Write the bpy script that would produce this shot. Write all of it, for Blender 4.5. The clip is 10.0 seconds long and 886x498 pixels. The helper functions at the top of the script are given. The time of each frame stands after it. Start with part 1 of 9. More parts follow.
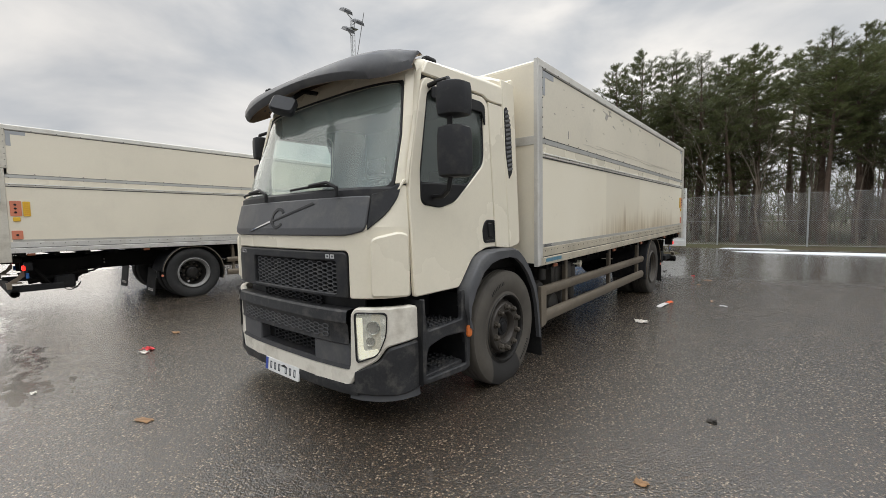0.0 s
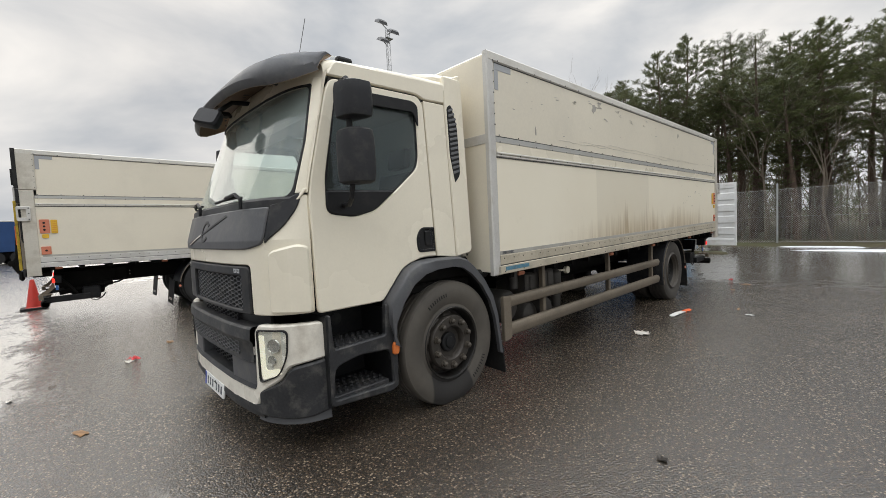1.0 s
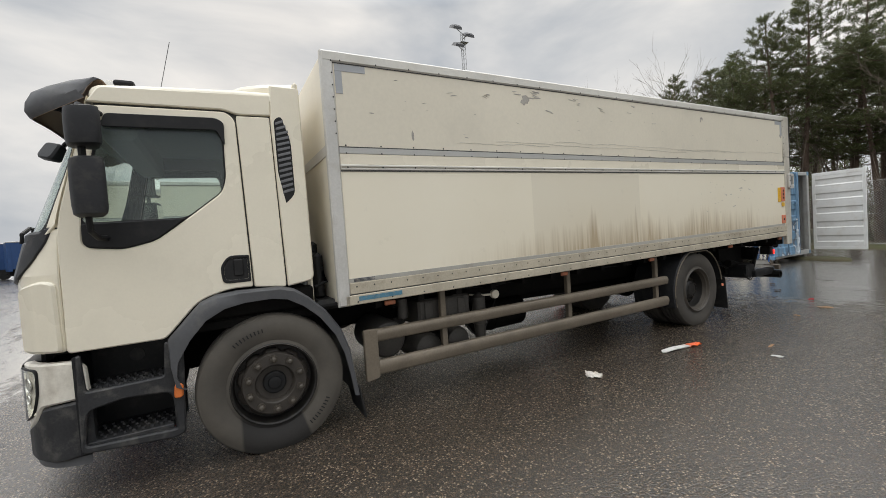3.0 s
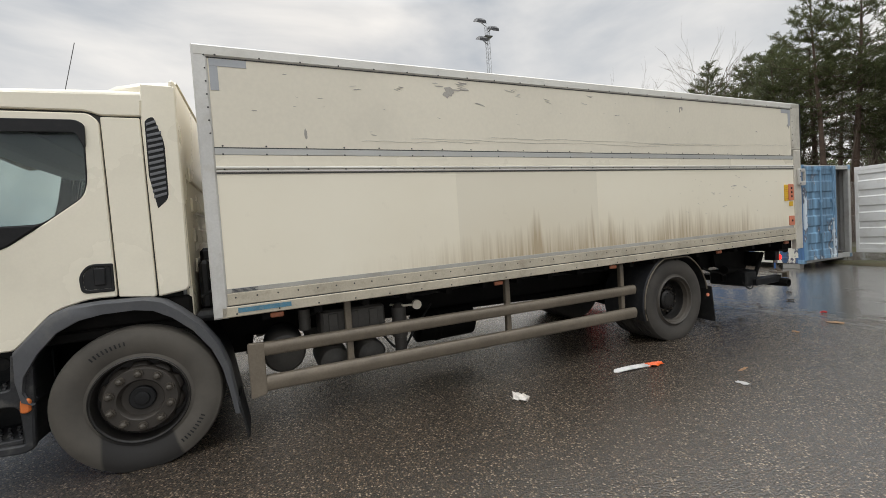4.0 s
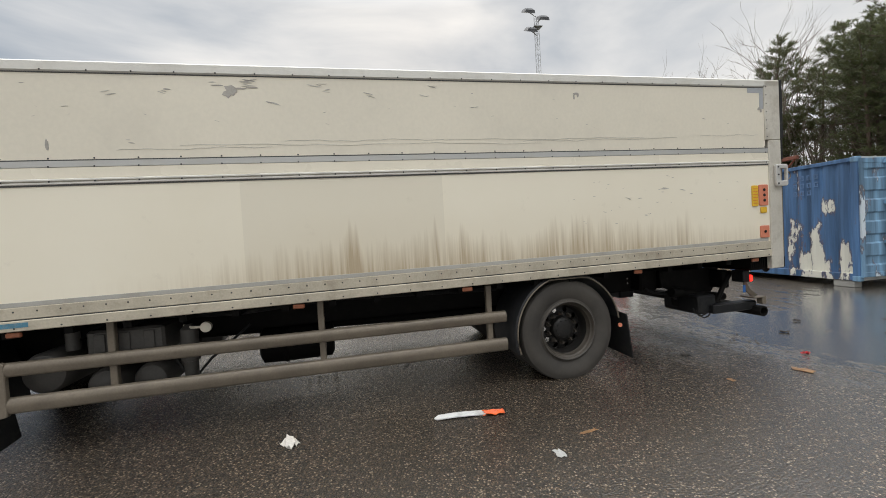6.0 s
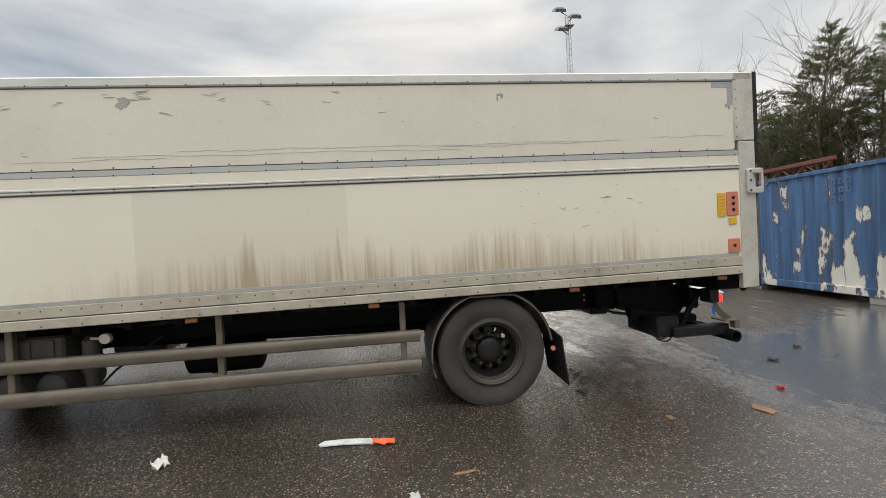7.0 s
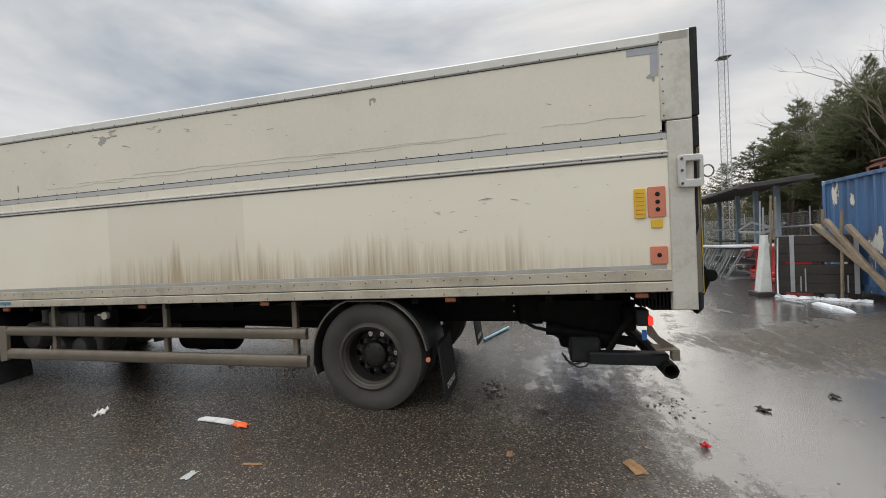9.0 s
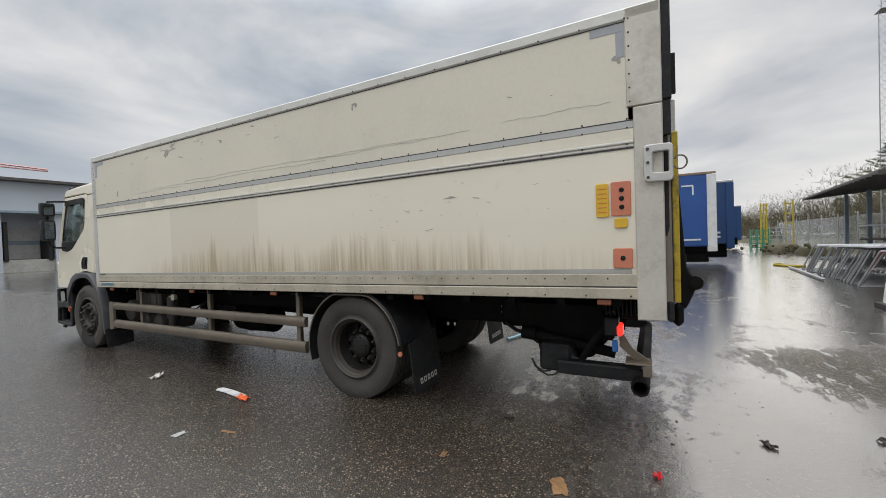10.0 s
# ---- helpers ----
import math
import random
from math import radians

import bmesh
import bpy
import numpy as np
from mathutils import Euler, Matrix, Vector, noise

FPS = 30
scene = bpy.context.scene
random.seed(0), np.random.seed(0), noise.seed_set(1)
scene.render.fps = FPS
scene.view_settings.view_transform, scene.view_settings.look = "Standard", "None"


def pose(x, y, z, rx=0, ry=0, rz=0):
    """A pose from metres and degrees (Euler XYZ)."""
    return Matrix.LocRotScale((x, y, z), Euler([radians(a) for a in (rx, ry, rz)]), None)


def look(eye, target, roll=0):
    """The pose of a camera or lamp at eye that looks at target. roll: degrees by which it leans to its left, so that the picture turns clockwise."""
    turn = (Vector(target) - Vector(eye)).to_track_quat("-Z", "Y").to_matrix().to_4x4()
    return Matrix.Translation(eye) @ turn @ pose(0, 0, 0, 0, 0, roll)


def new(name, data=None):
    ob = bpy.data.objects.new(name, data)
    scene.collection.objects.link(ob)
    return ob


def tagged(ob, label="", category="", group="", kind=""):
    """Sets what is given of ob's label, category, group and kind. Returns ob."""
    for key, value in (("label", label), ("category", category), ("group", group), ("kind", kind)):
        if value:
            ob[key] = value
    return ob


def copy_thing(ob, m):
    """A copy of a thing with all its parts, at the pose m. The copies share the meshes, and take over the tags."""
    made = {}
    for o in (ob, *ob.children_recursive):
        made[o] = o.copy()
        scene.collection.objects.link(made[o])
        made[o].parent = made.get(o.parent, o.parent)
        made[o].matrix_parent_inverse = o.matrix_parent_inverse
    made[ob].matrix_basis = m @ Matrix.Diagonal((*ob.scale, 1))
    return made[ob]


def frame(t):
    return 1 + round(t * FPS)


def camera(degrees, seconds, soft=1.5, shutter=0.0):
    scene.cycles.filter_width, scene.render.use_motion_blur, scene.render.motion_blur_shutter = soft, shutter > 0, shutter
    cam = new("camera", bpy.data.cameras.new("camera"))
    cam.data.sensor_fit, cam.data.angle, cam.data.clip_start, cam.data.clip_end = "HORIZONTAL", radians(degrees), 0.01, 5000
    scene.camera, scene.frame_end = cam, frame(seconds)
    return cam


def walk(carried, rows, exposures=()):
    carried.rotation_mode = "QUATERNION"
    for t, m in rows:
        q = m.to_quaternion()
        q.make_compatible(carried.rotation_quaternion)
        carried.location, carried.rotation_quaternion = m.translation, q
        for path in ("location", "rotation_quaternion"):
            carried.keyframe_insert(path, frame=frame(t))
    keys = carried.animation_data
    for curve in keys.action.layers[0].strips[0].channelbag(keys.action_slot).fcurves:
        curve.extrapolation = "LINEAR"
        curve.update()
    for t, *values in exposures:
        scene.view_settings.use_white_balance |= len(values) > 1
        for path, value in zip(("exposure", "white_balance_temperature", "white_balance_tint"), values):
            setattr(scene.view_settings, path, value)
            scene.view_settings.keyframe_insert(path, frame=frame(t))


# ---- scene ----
cam = camera(95.0, 10.0, 0.65)
PATH = [
    (0, (3.092, -3.155, 1.486), (1.823, -1.616, 1.346), -1.1),
    (0.5, (3.336, -2.798, 1.492), (1.993, -1.321, 1.368), -1.7),
    (1, (3.629, -2.328, 1.489), (2.18, -0.954, 1.375), -2.7),
    (1.5, (3.875, -1.835, 1.491), (2.33, -0.568, 1.396), -3.3),
    (2, (4.1, -1.32, 1.508), (2.47, -0.164, 1.428), -3.6),
    (2.5, (4.324, -0.806, 1.529), (2.626, 0.248, 1.454), -3.9),
    (4, (4.707, 0.921, 1.54), (2.878, 1.727, 1.462), -3.8),
    (4.5, (4.822, 1.531, 1.538), (2.956, 2.248, 1.458), -3.7),
    (5, (4.886, 2.152, 1.54), (2.992, 2.789, 1.457), -3.5),
    (5.5, (4.933, 2.804, 1.543), (3.012, 3.355, 1.471), -3.6),
    (6, (4.961, 3.45, 1.549), (3.017, 3.913, 1.484), -3.3),
    (7.5, (4.926, 5.347, 1.573), (2.93, 5.468, 1.544), -2.9),
    (8, (4.946, 5.978, 1.569), (2.947, 5.928, 1.539), -2.9),
    (8.5, (4.862, 6.604, 1.533), (2.876, 6.37, 1.522), -2.6),
    (9, (4.772, 7.24, 1.547), (2.826, 6.777, 1.522), -2.5),
    (9.5, (4.61, 7.816, 1.555), (2.733, 7.126, 1.517), -2.2),
    (10, (4.392, 8.358, 1.543), (2.62, 7.431, 1.507), -1.9),
]
walk(cam, [(t, look(eye, target, roll)) for t, eye, target, roll in PATH], [(0.0, -0.05, 6700, 10), (1.0, -0.03, 6700, 10), (2.0, -0.04, 6760, 10), (2.7, -0.08, 6760, 10), (4.0, 0.02, 6740, 10), (6.0, 0.06, 6740, 10), (7.5, 0.06, 6740, 10), (9.5, -0.10, 6560, 10), (10.0, -0.10, 6520, 10)])

# ---- daylight ----
SUN_ELEV, SUN_ROT = 24.0, 280.0
world = bpy.data.worlds.new("overcast_sky")
scene.world = world
world.use_nodes = True
wn, wl = world.node_tree.nodes, world.node_tree.links
wn.clear()
w_out = wn.new("ShaderNodeOutputWorld")
w_bg = wn.new("ShaderNodeBackground")
w_sky = wn.new("ShaderNodeTexSky")
w_sky.sky_type, w_sky.sun_disc = "NISHITA", False
w_sky.sun_elevation, w_sky.sun_rotation = radians(SUN_ELEV), radians(SUN_ROT)
w_sky.air_density, w_sky.dust_density = 1.0, 3.0
w_co = wn.new("ShaderNodeTexCoord")
w_map = wn.new("ShaderNodeMapping")
w_map.inputs["Scale"].default_value = (1.0, 1.0, 2.6)
w_n1 = wn.new("ShaderNodeTexNoise")
w_n1.inputs["Scale"].default_value, w_n1.inputs["Detail"].default_value, w_n1.inputs["Roughness"].default_value = 1.7, 7.0, 0.5
w_n1.inputs["Distortion"].default_value = 0.35
w_ramp = wn.new("ShaderNodeValToRGB")
w_ramp.color_ramp.elements[0].position, w_ramp.color_ramp.elements[1].position = 0.36, 0.66
w_ramp.color_ramp.elements[0].color = (4.3, 5.0, 5.95, 1)
w_ramp.color_ramp.elements[1].color = (11.2, 11.1, 10.95, 1)
w_sep = wn.new("ShaderNodeSeparateXYZ")
w_zen = wn.new("ShaderNodeMapRange")
w_zen.inputs["From Min"].default_value, w_zen.inputs["From Max"].default_value = 0.48, 0.95
w_zen.inputs["To Min"].default_value, w_zen.inputs["To Max"].default_value = 1.0, 5.2
w_mul = wn.new("ShaderNodeVectorMath")
w_mul.operation = "SCALE"
w_mix = wn.new("ShaderNodeMix")
w_mix.data_type = "RGBA"
w_mix.inputs[0].default_value = 0.975
wl.new(w_co.outputs["Generated"], w_map.inputs["Vector"])
wl.new(w_map.outputs["Vector"], w_n1.inputs["Vector"])
wl.new(w_n1.outputs["Fac"], w_ramp.inputs["Fac"])
wl.new(w_co.outputs["Generated"], w_sep.inputs["Vector"])
wl.new(w_sep.outputs["Z"], w_zen.inputs["Value"])
wl.new(w_ramp.outputs["Color"], w_mul.inputs[0])
wl.new(w_zen.outputs["Result"], w_mul.inputs["Scale"])
wl.new(w_sky.outputs["Color"], w_mix.inputs[6])
wl.new(w_mul.outputs["Vector"], w_mix.inputs[7])
wl.new(w_mix.outputs[2], w_bg.inputs["Color"])
w_bg.inputs["Strength"].default_value = 0.085
wl.new(w_bg.outputs["Background"], w_out.inputs["Surface"])

sun = new("sun", bpy.data.lights.new("sun", "SUN"))
sun.data.energy, sun.data.angle, sun.data.color = 0.5, radians(60), (1.0, 0.93, 0.82)
sun.matrix_world = look((-32, 8, 15), (0, 3, 0))
scene.view_settings.exposure = 0.0


# ---- mesh helpers ----
def bm_new():
    return bmesh.new()


def finish(bm, name, mat, smooth=35):
    me = bpy.data.meshes.new(name)
    bmesh.ops.recalc_face_normals(bm, faces=bm.faces)
    bm.to_mesh(me)
    bm.free()
    for m in (mat if isinstance(mat, (list, tuple)) else [mat]):
        me.materials.append(m)
    if smooth:
        me.shade_smooth()
        me.set_sharp_from_angle(angle=radians(smooth))
    return me


def part(name, bm, material, parent, label="", smooth=35, kind=""):
    ob = new(name, finish(bm, name, material, smooth))
    ob.parent = parent
    if label or kind:
        tagged(ob, label=label, kind=kind)
    return ob


def thing(name, label, category, group="", at=(0, 0, 0), rz=0.0, kind=""):
    ob = new(name)
    ob.empty_display_size = 0.2
    ob.matrix_basis = pose(at[0], at[1], at[2], 0, 0, rz)
    return tagged(ob, label, category, group, kind)


def solo(name, bm, material, label, category, group="", kind="", smooth=35, at=None, rz=0.0):
    ob = new(name, finish(bm, name, material, smooth))
    if at:
        ob.matrix_basis = pose(at[0], at[1], at[2], 0, 0, rz)
    return tagged(ob, label, category, group, kind)


def box(bm, x0, x1, y0, y1, z0, z1, bev=0.0, m=None, seg=1):
    vs = [bm.verts.new(p) for p in ((x0, y0, z0), (x1, y0, z0), (x1, y1, z0), (x0, y1, z0), (x0, y0, z1), (x1, y0, z1), (x1, y1, z1), (x0, y1, z1))]
    fs = [bm.faces.new([vs[i] for i in q]) for q in ((3, 2, 1, 0), (4, 5, 6, 7), (0, 1, 5, 4), (1, 2, 6, 5), (2, 3, 7, 6), (3, 0, 4, 7))]
    if bev:
        es = {e for f in fs for e in f.edges}
        r = bmesh.ops.bevel(bm, geom=list(es), offset=bev, segments=seg, affect="EDGES", profile=0.5)
        vs = list({v for f in r["faces"] for v in f.verts} | {v for v in vs if v.is_valid})
    if m is not None:
        for v in vs:
            v.co = m @ v.co
    return vs


def ring(c, ax, r, n, start=0.0, sx=1.0):
    ax = Vector(ax).normalized()
    a = ax.orthogonal().normalized()
    if abs(ax.z) < 0.99:
        a = ax.cross(Vector((0, 0, 1))).normalized()
    b = ax.cross(a)
    return [Vector(c) + r * (math.cos(start + 2 * math.pi * i / n) * a * sx + math.sin(start + 2 * math.pi * i / n) * b) for i in range(n)]


def loft(bm, sections, closed=True, cap=True):
    rows = [[bm.verts.new(p) for p in s] for s in sections]
    n = len(rows[0])
    for a, b in zip(rows, rows[1:]):
        for i in range(n if closed else n - 1):
            j = (i + 1) % n
            bm.faces.new((a[i], a[j], b[j], b[i]))
    if cap and closed:
        bm.faces.new(list(reversed(rows[0])))
        bm.faces.new(rows[-1])
    return rows


def cyl(bm, p0, p1, r, n=16, r2=None, cap=True):
    d = Vector(p1) - Vector(p0)
    return loft(bm, [ring(p0, d, r, n), ring(p1, d, r if r2 is None else r2, n)], True, cap)


def lathe(bm, centre, axis, profile, n=48):
    """profile: (distance along the axis, radius), turned round it."""
    ax = Vector(axis).normalized()
    return loft(bm, [ring(Vector(centre) + ax * d, ax, max(r, 1e-4), n) for d, r in profile], True, True)


def tube(bm, pts, r, n=8):
    pts = [Vector(p) for p in pts]
    secs = []
    for i, p in enumerate(pts):
        d = (pts[min(i + 1, len(pts) - 1)] - pts[max(i - 1, 0)])
        secs.append(ring(p, d, r, n))
    return loft(bm, secs)


def rounded(pts, r, n=4):
    """A polygon with its corners turned into arcs; a point may carry its own radius as a third value."""
    out = []
    k = len(pts)
    for i, p in enumerate(pts):
        rr = p[2] if len(p) > 2 else r
        a, b, c = Vector(pts[i - 1][:2]), Vector(p[:2]), Vector(pts[(i + 1) % k][:2])
        u, v = (a - b), (c - b)
        t = min(rr, 0.45 * u.length, 0.45 * v.length)
        if t < 1e-4:
            out.append(b)
            continue
        s, e = b + u.normalized() * t, b + v.normalized() * t
        for j in range(n + 1):
            f = j / n
            out.append((1 - f) ** 2 * s + 2 * f * (1 - f) * b + f * f * e)
    return out


def inset(poly, d):
    out = []
    k = len(poly)
    area = sum(poly[i - 1].x * poly[i].y - poly[i].x * poly[i - 1].y for i in range(k))
    sg = 1.0 if area > 0 else -1.0
    for i in range(k):
        a, b, c = poly[i - 1], poly[i], poly[(i + 1) % k]
        n1 = Vector((-(b - a).y, (b - a).x)).normalized() * sg
        n2 = Vector((-(c - b).y, (c - b).x)).normalized() * sg
        n = n1 + n2
        if n.length < 1e-6:
            n = n1
        n = n.normalized()
        out.append(b + n * d / max(0.5, n.dot(n1)))
    return out


def plate(bm, outline, holes=(), thick=0.02, bev=0.004, put=None, cu=(), cv=()):
    """A flat panel with holes and a chamfered rim, cut along u and v where it has to bend, and put in place by put(u, v, w)."""
    from mathutils.geometry import tessellate_polygon
    tmp = bmesh.new()
    loops = [[Vector(p[:2]) for p in outline]] + [[Vector(p[:2]) for p in h] for h in holes]
    caps = [inset(lp, bev if i == 0 else -bev) for i, lp in enumerate(loops)]
    front, mid, back = [], [], []
    for lp, cp in zip(loops, caps):
        front.append([tmp.verts.new((p.x, p.y, 0)) for p in cp])
        mid.append([tmp.verts.new((p.x, p.y, -bev)) for p in lp])
        back.append([tmp.verts.new((p.x, p.y, -thick)) for p in lp])
    for rows, rev in ((front, False), (back, True)):
        flat = [v for r in rows for v in r]
        for tri in tessellate_polygon([[v.co for v in r] for r in rows]):
            try:
                tmp.faces.new([flat[i] for i in tri])
            except ValueError:
                pass
    for a, b in ((front, mid), (mid, back)):
        for ra, rb in zip(a, b):
            for i in range(len(ra)):
                j = (i + 1) % len(ra)
                tmp.faces.new((ra[i], ra[j], rb[j], rb[i]))
    for axis, cuts in ((Vector((1, 0, 0)), cu), (Vector((0, 1, 0)), cv)):
        for c in cuts:
            bmesh.ops.bisect_plane(tmp, geom=tmp.verts[:] + tmp.edges[:] + tmp.faces[:], dist=1e-5, plane_co=axis * c, plane_no=axis)
    bmesh.ops.recalc_face_normals(tmp, faces=tmp.faces)
    for v in tmp.verts:
        v.co = put(*v.co) if put else v.co
    me = bpy.data.meshes.new("tmp")
    tmp.to_mesh(me)
    tmp.free()
    bm.from_mesh(me)
    bpy.data.meshes.remove(me)


def steps(a, b, n):
    return [a + (b - a) * i / n for i in range(n + 1)]


def arc(cx, cy, r, a0, a1, n):
    return [(cx + r * math.cos(radians(a)), cy + r * math.sin(radians(a))) for a in steps(a0, a1, n)]


# ---- materials ----
def nodes(name):
    m = bpy.data.materials.new(name)
    m.use_nodes = True
    nt = m.node_tree
    return m, nt, nt.nodes["Principled BSDF"]


def add(nt, kind, **inputs):
    n = nt.nodes.new(kind)
    for k, v in inputs.items():
        n.inputs[k.replace("_", " ")].default_value = v
    return n


def coords(nt, scale=(1, 1, 1), space="Object"):
    tc, mp = nt.nodes.new("ShaderNodeTexCoord"), nt.nodes.new("ShaderNodeMapping")
    mp.inputs["Scale"].default_value = scale
    nt.links.new(tc.outputs[space], mp.inputs["Vector"])
    return mp.outputs["Vector"]


def noise_of(nt, vec, scale, detail=4.0, rough=0.55):
    n = add(nt, "ShaderNodeTexNoise", Scale=scale, Detail=detail, Roughness=rough)
    nt.links.new(vec, n.inputs["Vector"])
    return n.outputs["Fac"]


def ranged(nt, val, a, b, c=0.0, d=1.0):
    r = add(nt, "ShaderNodeMapRange")
    for k, v in zip(("From Min", "From Max", "To Min", "To Max"), (a, b, c, d)):
        r.inputs[k].default_value = v
    nt.links.new(val, r.inputs["Value"])
    return r.outputs["Result"]


def arith(nt, op, a, b):
    m = nt.nodes.new("ShaderNodeMath")
    m.operation = op
    for i, v in enumerate((a, b)):
        if isinstance(v, (int, float)):
            m.inputs[i].default_value = v
        else:
            nt.links.new(v, m.inputs[i])
    return m.outputs[0]


def blend(nt, fac, a, b):
    m = nt.nodes.new("ShaderNodeMix")
    m.data_type = "RGBA"
    for i, v in ((0, fac), (6, a), (7, b)):
        if isinstance(v, (int, float)):
            m.inputs[i].default_value = v
        elif isinstance(v, tuple):
            m.inputs[i].default_value = (*v, 1) if len(v) == 3 else v
        else:
            nt.links.new(v, m.inputs[i])
    return m.outputs[2]


def bump_to(nt, bsdf, height, strength=0.2, distance=0.01):
    b = add(nt, "ShaderNodeBump", Strength=strength, Distance=distance)
    nt.links.new(height, b.inputs["Height"])
    nt.links.new(b.outputs["Normal"], bsdf.inputs["Normal"])


def surface(name, base, rough, metal=0.0, var=0.12, big=1.5, fine=60.0, dirt=None, dirt_amount=0.35, bump=0.08, spec=0.5, emit=0.0):
    """A plain real surface: base colour with broad and fine variation, blotches of dirt, uneven gloss and fine relief."""
    m, nt, p = nodes(name)
    v = coords(nt)
    n1, n2 = noise_of(nt, v, big, 5), noise_of(nt, v, fine, 3)
    lo = tuple(c * (1 - var) for c in base)
    hi = tuple(min(1.0, c * (1 + var)) for c in base)
    col = blend(nt, ranged(nt, arith(nt, "ADD", arith(nt, "MULTIPLY", n1, 0.65), arith(nt, "MULTIPLY", n2, 0.35)), 0.35, 0.65), lo, hi)
    if dirt:
        n3 = noise_of(nt, v, big * 2.7, 8, 0.65)
        col = blend(nt, ranged(nt, n3, 0.5, 0.75, 0.0, dirt_amount), col, dirt)
    nt.links.new(col, p.inputs["Base Color"])
    nt.links.new(ranged(nt, n1, 0.3, 0.7, max(0.02, rough - 0.08), min(1.0, rough + 0.08)), p.inputs["Roughness"])
    p.inputs["Metallic"].default_value = metal
    p.inputs["Specular IOR Level"].default_value = spec
    if emit:
        p.inputs["Emission Color"].default_value = (*base, 1)
        p.inputs["Emission Strength"].default_value = emit
    if bump:
        bump_to(nt, p, n2, bump, 0.004)
    return m


def glass(name, tint, gloss=1.0, rough=0.02, film=0.0):
    m, nt, p = nodes(name)
    nt.nodes.remove(p)
    tr, gl, fr, mx = add(nt, "ShaderNodeBsdfTransparent"), add(nt, "ShaderNodeBsdfGlossy"), add(nt, "ShaderNodeLayerWeight", Blend=0.5), nt.nodes.new("ShaderNodeMixShader")
    tr.inputs["Color"].default_value = (*tint, 1)
    gl.inputs["Roughness"].default_value = rough
    gl.inputs["Color"].default_value = (gloss, gloss, gloss, 1)
    nt.links.new(ranged(nt, arith(nt, "POWER", fr.outputs["Facing"], 5.0), 0.0, 1.0, 0.03, 1.0), mx.inputs[0])
    nt.links.new(tr.outputs[0], mx.inputs[1])
    nt.links.new(gl.outputs[0], mx.inputs[2])
    last = mx.outputs[0]
    if film:
        # pale green diffuse film: painted haze of sky reflection, with some road dust
        df, m2 = add(nt, "ShaderNodeBsdfDiffuse", Color=(0.60, 0.67, 0.64, 1)), nt.nodes.new("ShaderNodeMixShader")
        nt.links.new(ranged(nt, noise_of(nt, coords(nt, (1, 1, 0.6)), 2.2, 6, 0.6), 0.3, 0.75, film * 0.55, film * 1.5), m2.inputs[0])
        nt.links.new(last, m2.inputs[1])
        nt.links.new(df.outputs[0], m2.inputs[2])
        last = m2.outputs[0]
    nt.links.new(last, nt.nodes["Material Output"].inputs["Surface"])
    return m


WHITE = surface("cab_white_paint", (0.775, 0.715, 0.578), 0.28, var=0.03, big=0.9, dirt=(0.52, 0.47, 0.38), dirt_amount=0.22, bump=0.02)
WHITE_DIRTY = surface("splashed_white_paint", (0.73, 0.69, 0.60), 0.32, var=0.05, big=2.2, dirt=(0.30, 0.25, 0.19), dirt_amount=0.55, bump=0.03)
PANEL_PLAIN = surface("box_white_laminate", (0.765, 0.705, 0.575), 0.42, var=0.04, big=0.7, dirt=(0.56, 0.51, 0.42), dirt_amount=0.25, bump=0.03)
# upper panel's laminate, slightly darker than the lower one
PANEL_UPPER = surface("darker_white_laminate", (0.72, 0.663, 0.54), 0.45, var=0.05, big=0.5, fine=30, dirt=(0.50, 0.465, 0.39), dirt_amount=0.3, bump=0.03)
ALU = surface("weathered_aluminium", (0.58, 0.565, 0.53), 0.45, metal=0.25, var=0.1, big=2.0, dirt=(0.36, 0.32, 0.25), dirt_amount=0.4, bump=0.06)
ALU_STAINED = surface("stained_aluminium_post", (0.58, 0.545, 0.47), 0.45, metal=0.2, var=0.1, big=1.6, fine=40, dirt=(0.30, 0.25, 0.18), dirt_amount=0.6, bump=0.08)
ALU_PALE = surface("pale_aluminium_rail", (0.66, 0.64, 0.58), 0.42, metal=0.12, var=0.06, big=1.5, dirt=(0.42, 0.38, 0.30), dirt_amount=0.4, bump=0.05)
TAPE_FOOT = surface("dulled_grey_tape", (0.40, 0.385, 0.345), 0.5, var=0.1, big=2.0, dirt=(0.24, 0.20, 0.14), dirt_amount=0.4)
ALU_BAND = surface("grey_aluminium_rail", (0.47, 0.465, 0.44), 0.42, metal=0.25, var=0.06, big=2.0, dirt=(0.46, 0.42, 0.34), dirt_amount=0.35, bump=0.05)
ALU_DIRTY = surface("grimy_aluminium", (0.47, 0.42, 0.325), 0.6, metal=0.15, var=0.16, big=2.5, dirt=(0.24, 0.19, 0.13), dirt_amount=0.55, bump=0.12)
GUARD = surface("muddy_guard_aluminium", (0.175, 0.145, 0.108), 0.5, metal=0.25, var=0.2, big=3.0, dirt=(0.12, 0.10, 0.075), dirt_amount=0.6, bump=0.15)
TAPE = surface("grey_reflective_tape", (0.36, 0.37, 0.38), 0.4, var=0.06, big=4)
SEAM = surface("dark_seam", (0.06, 0.058, 0.055), 0.7, var=0.2)
PLASTIC = surface("dark_grey_plastic", (0.021, 0.0215, 0.0235), 0.48, var=0.16, big=3.0, dirt=(0.10, 0.092, 0.078), dirt_amount=0.4, bump=0.15, spec=0.28)
PLASTIC_MID = surface("faded_grey_plastic", (0.072, 0.073, 0.077), 0.5, var=0.12, big=2.5, dirt=(0.17, 0.16, 0.14), dirt_amount=0.4, bump=0.12)
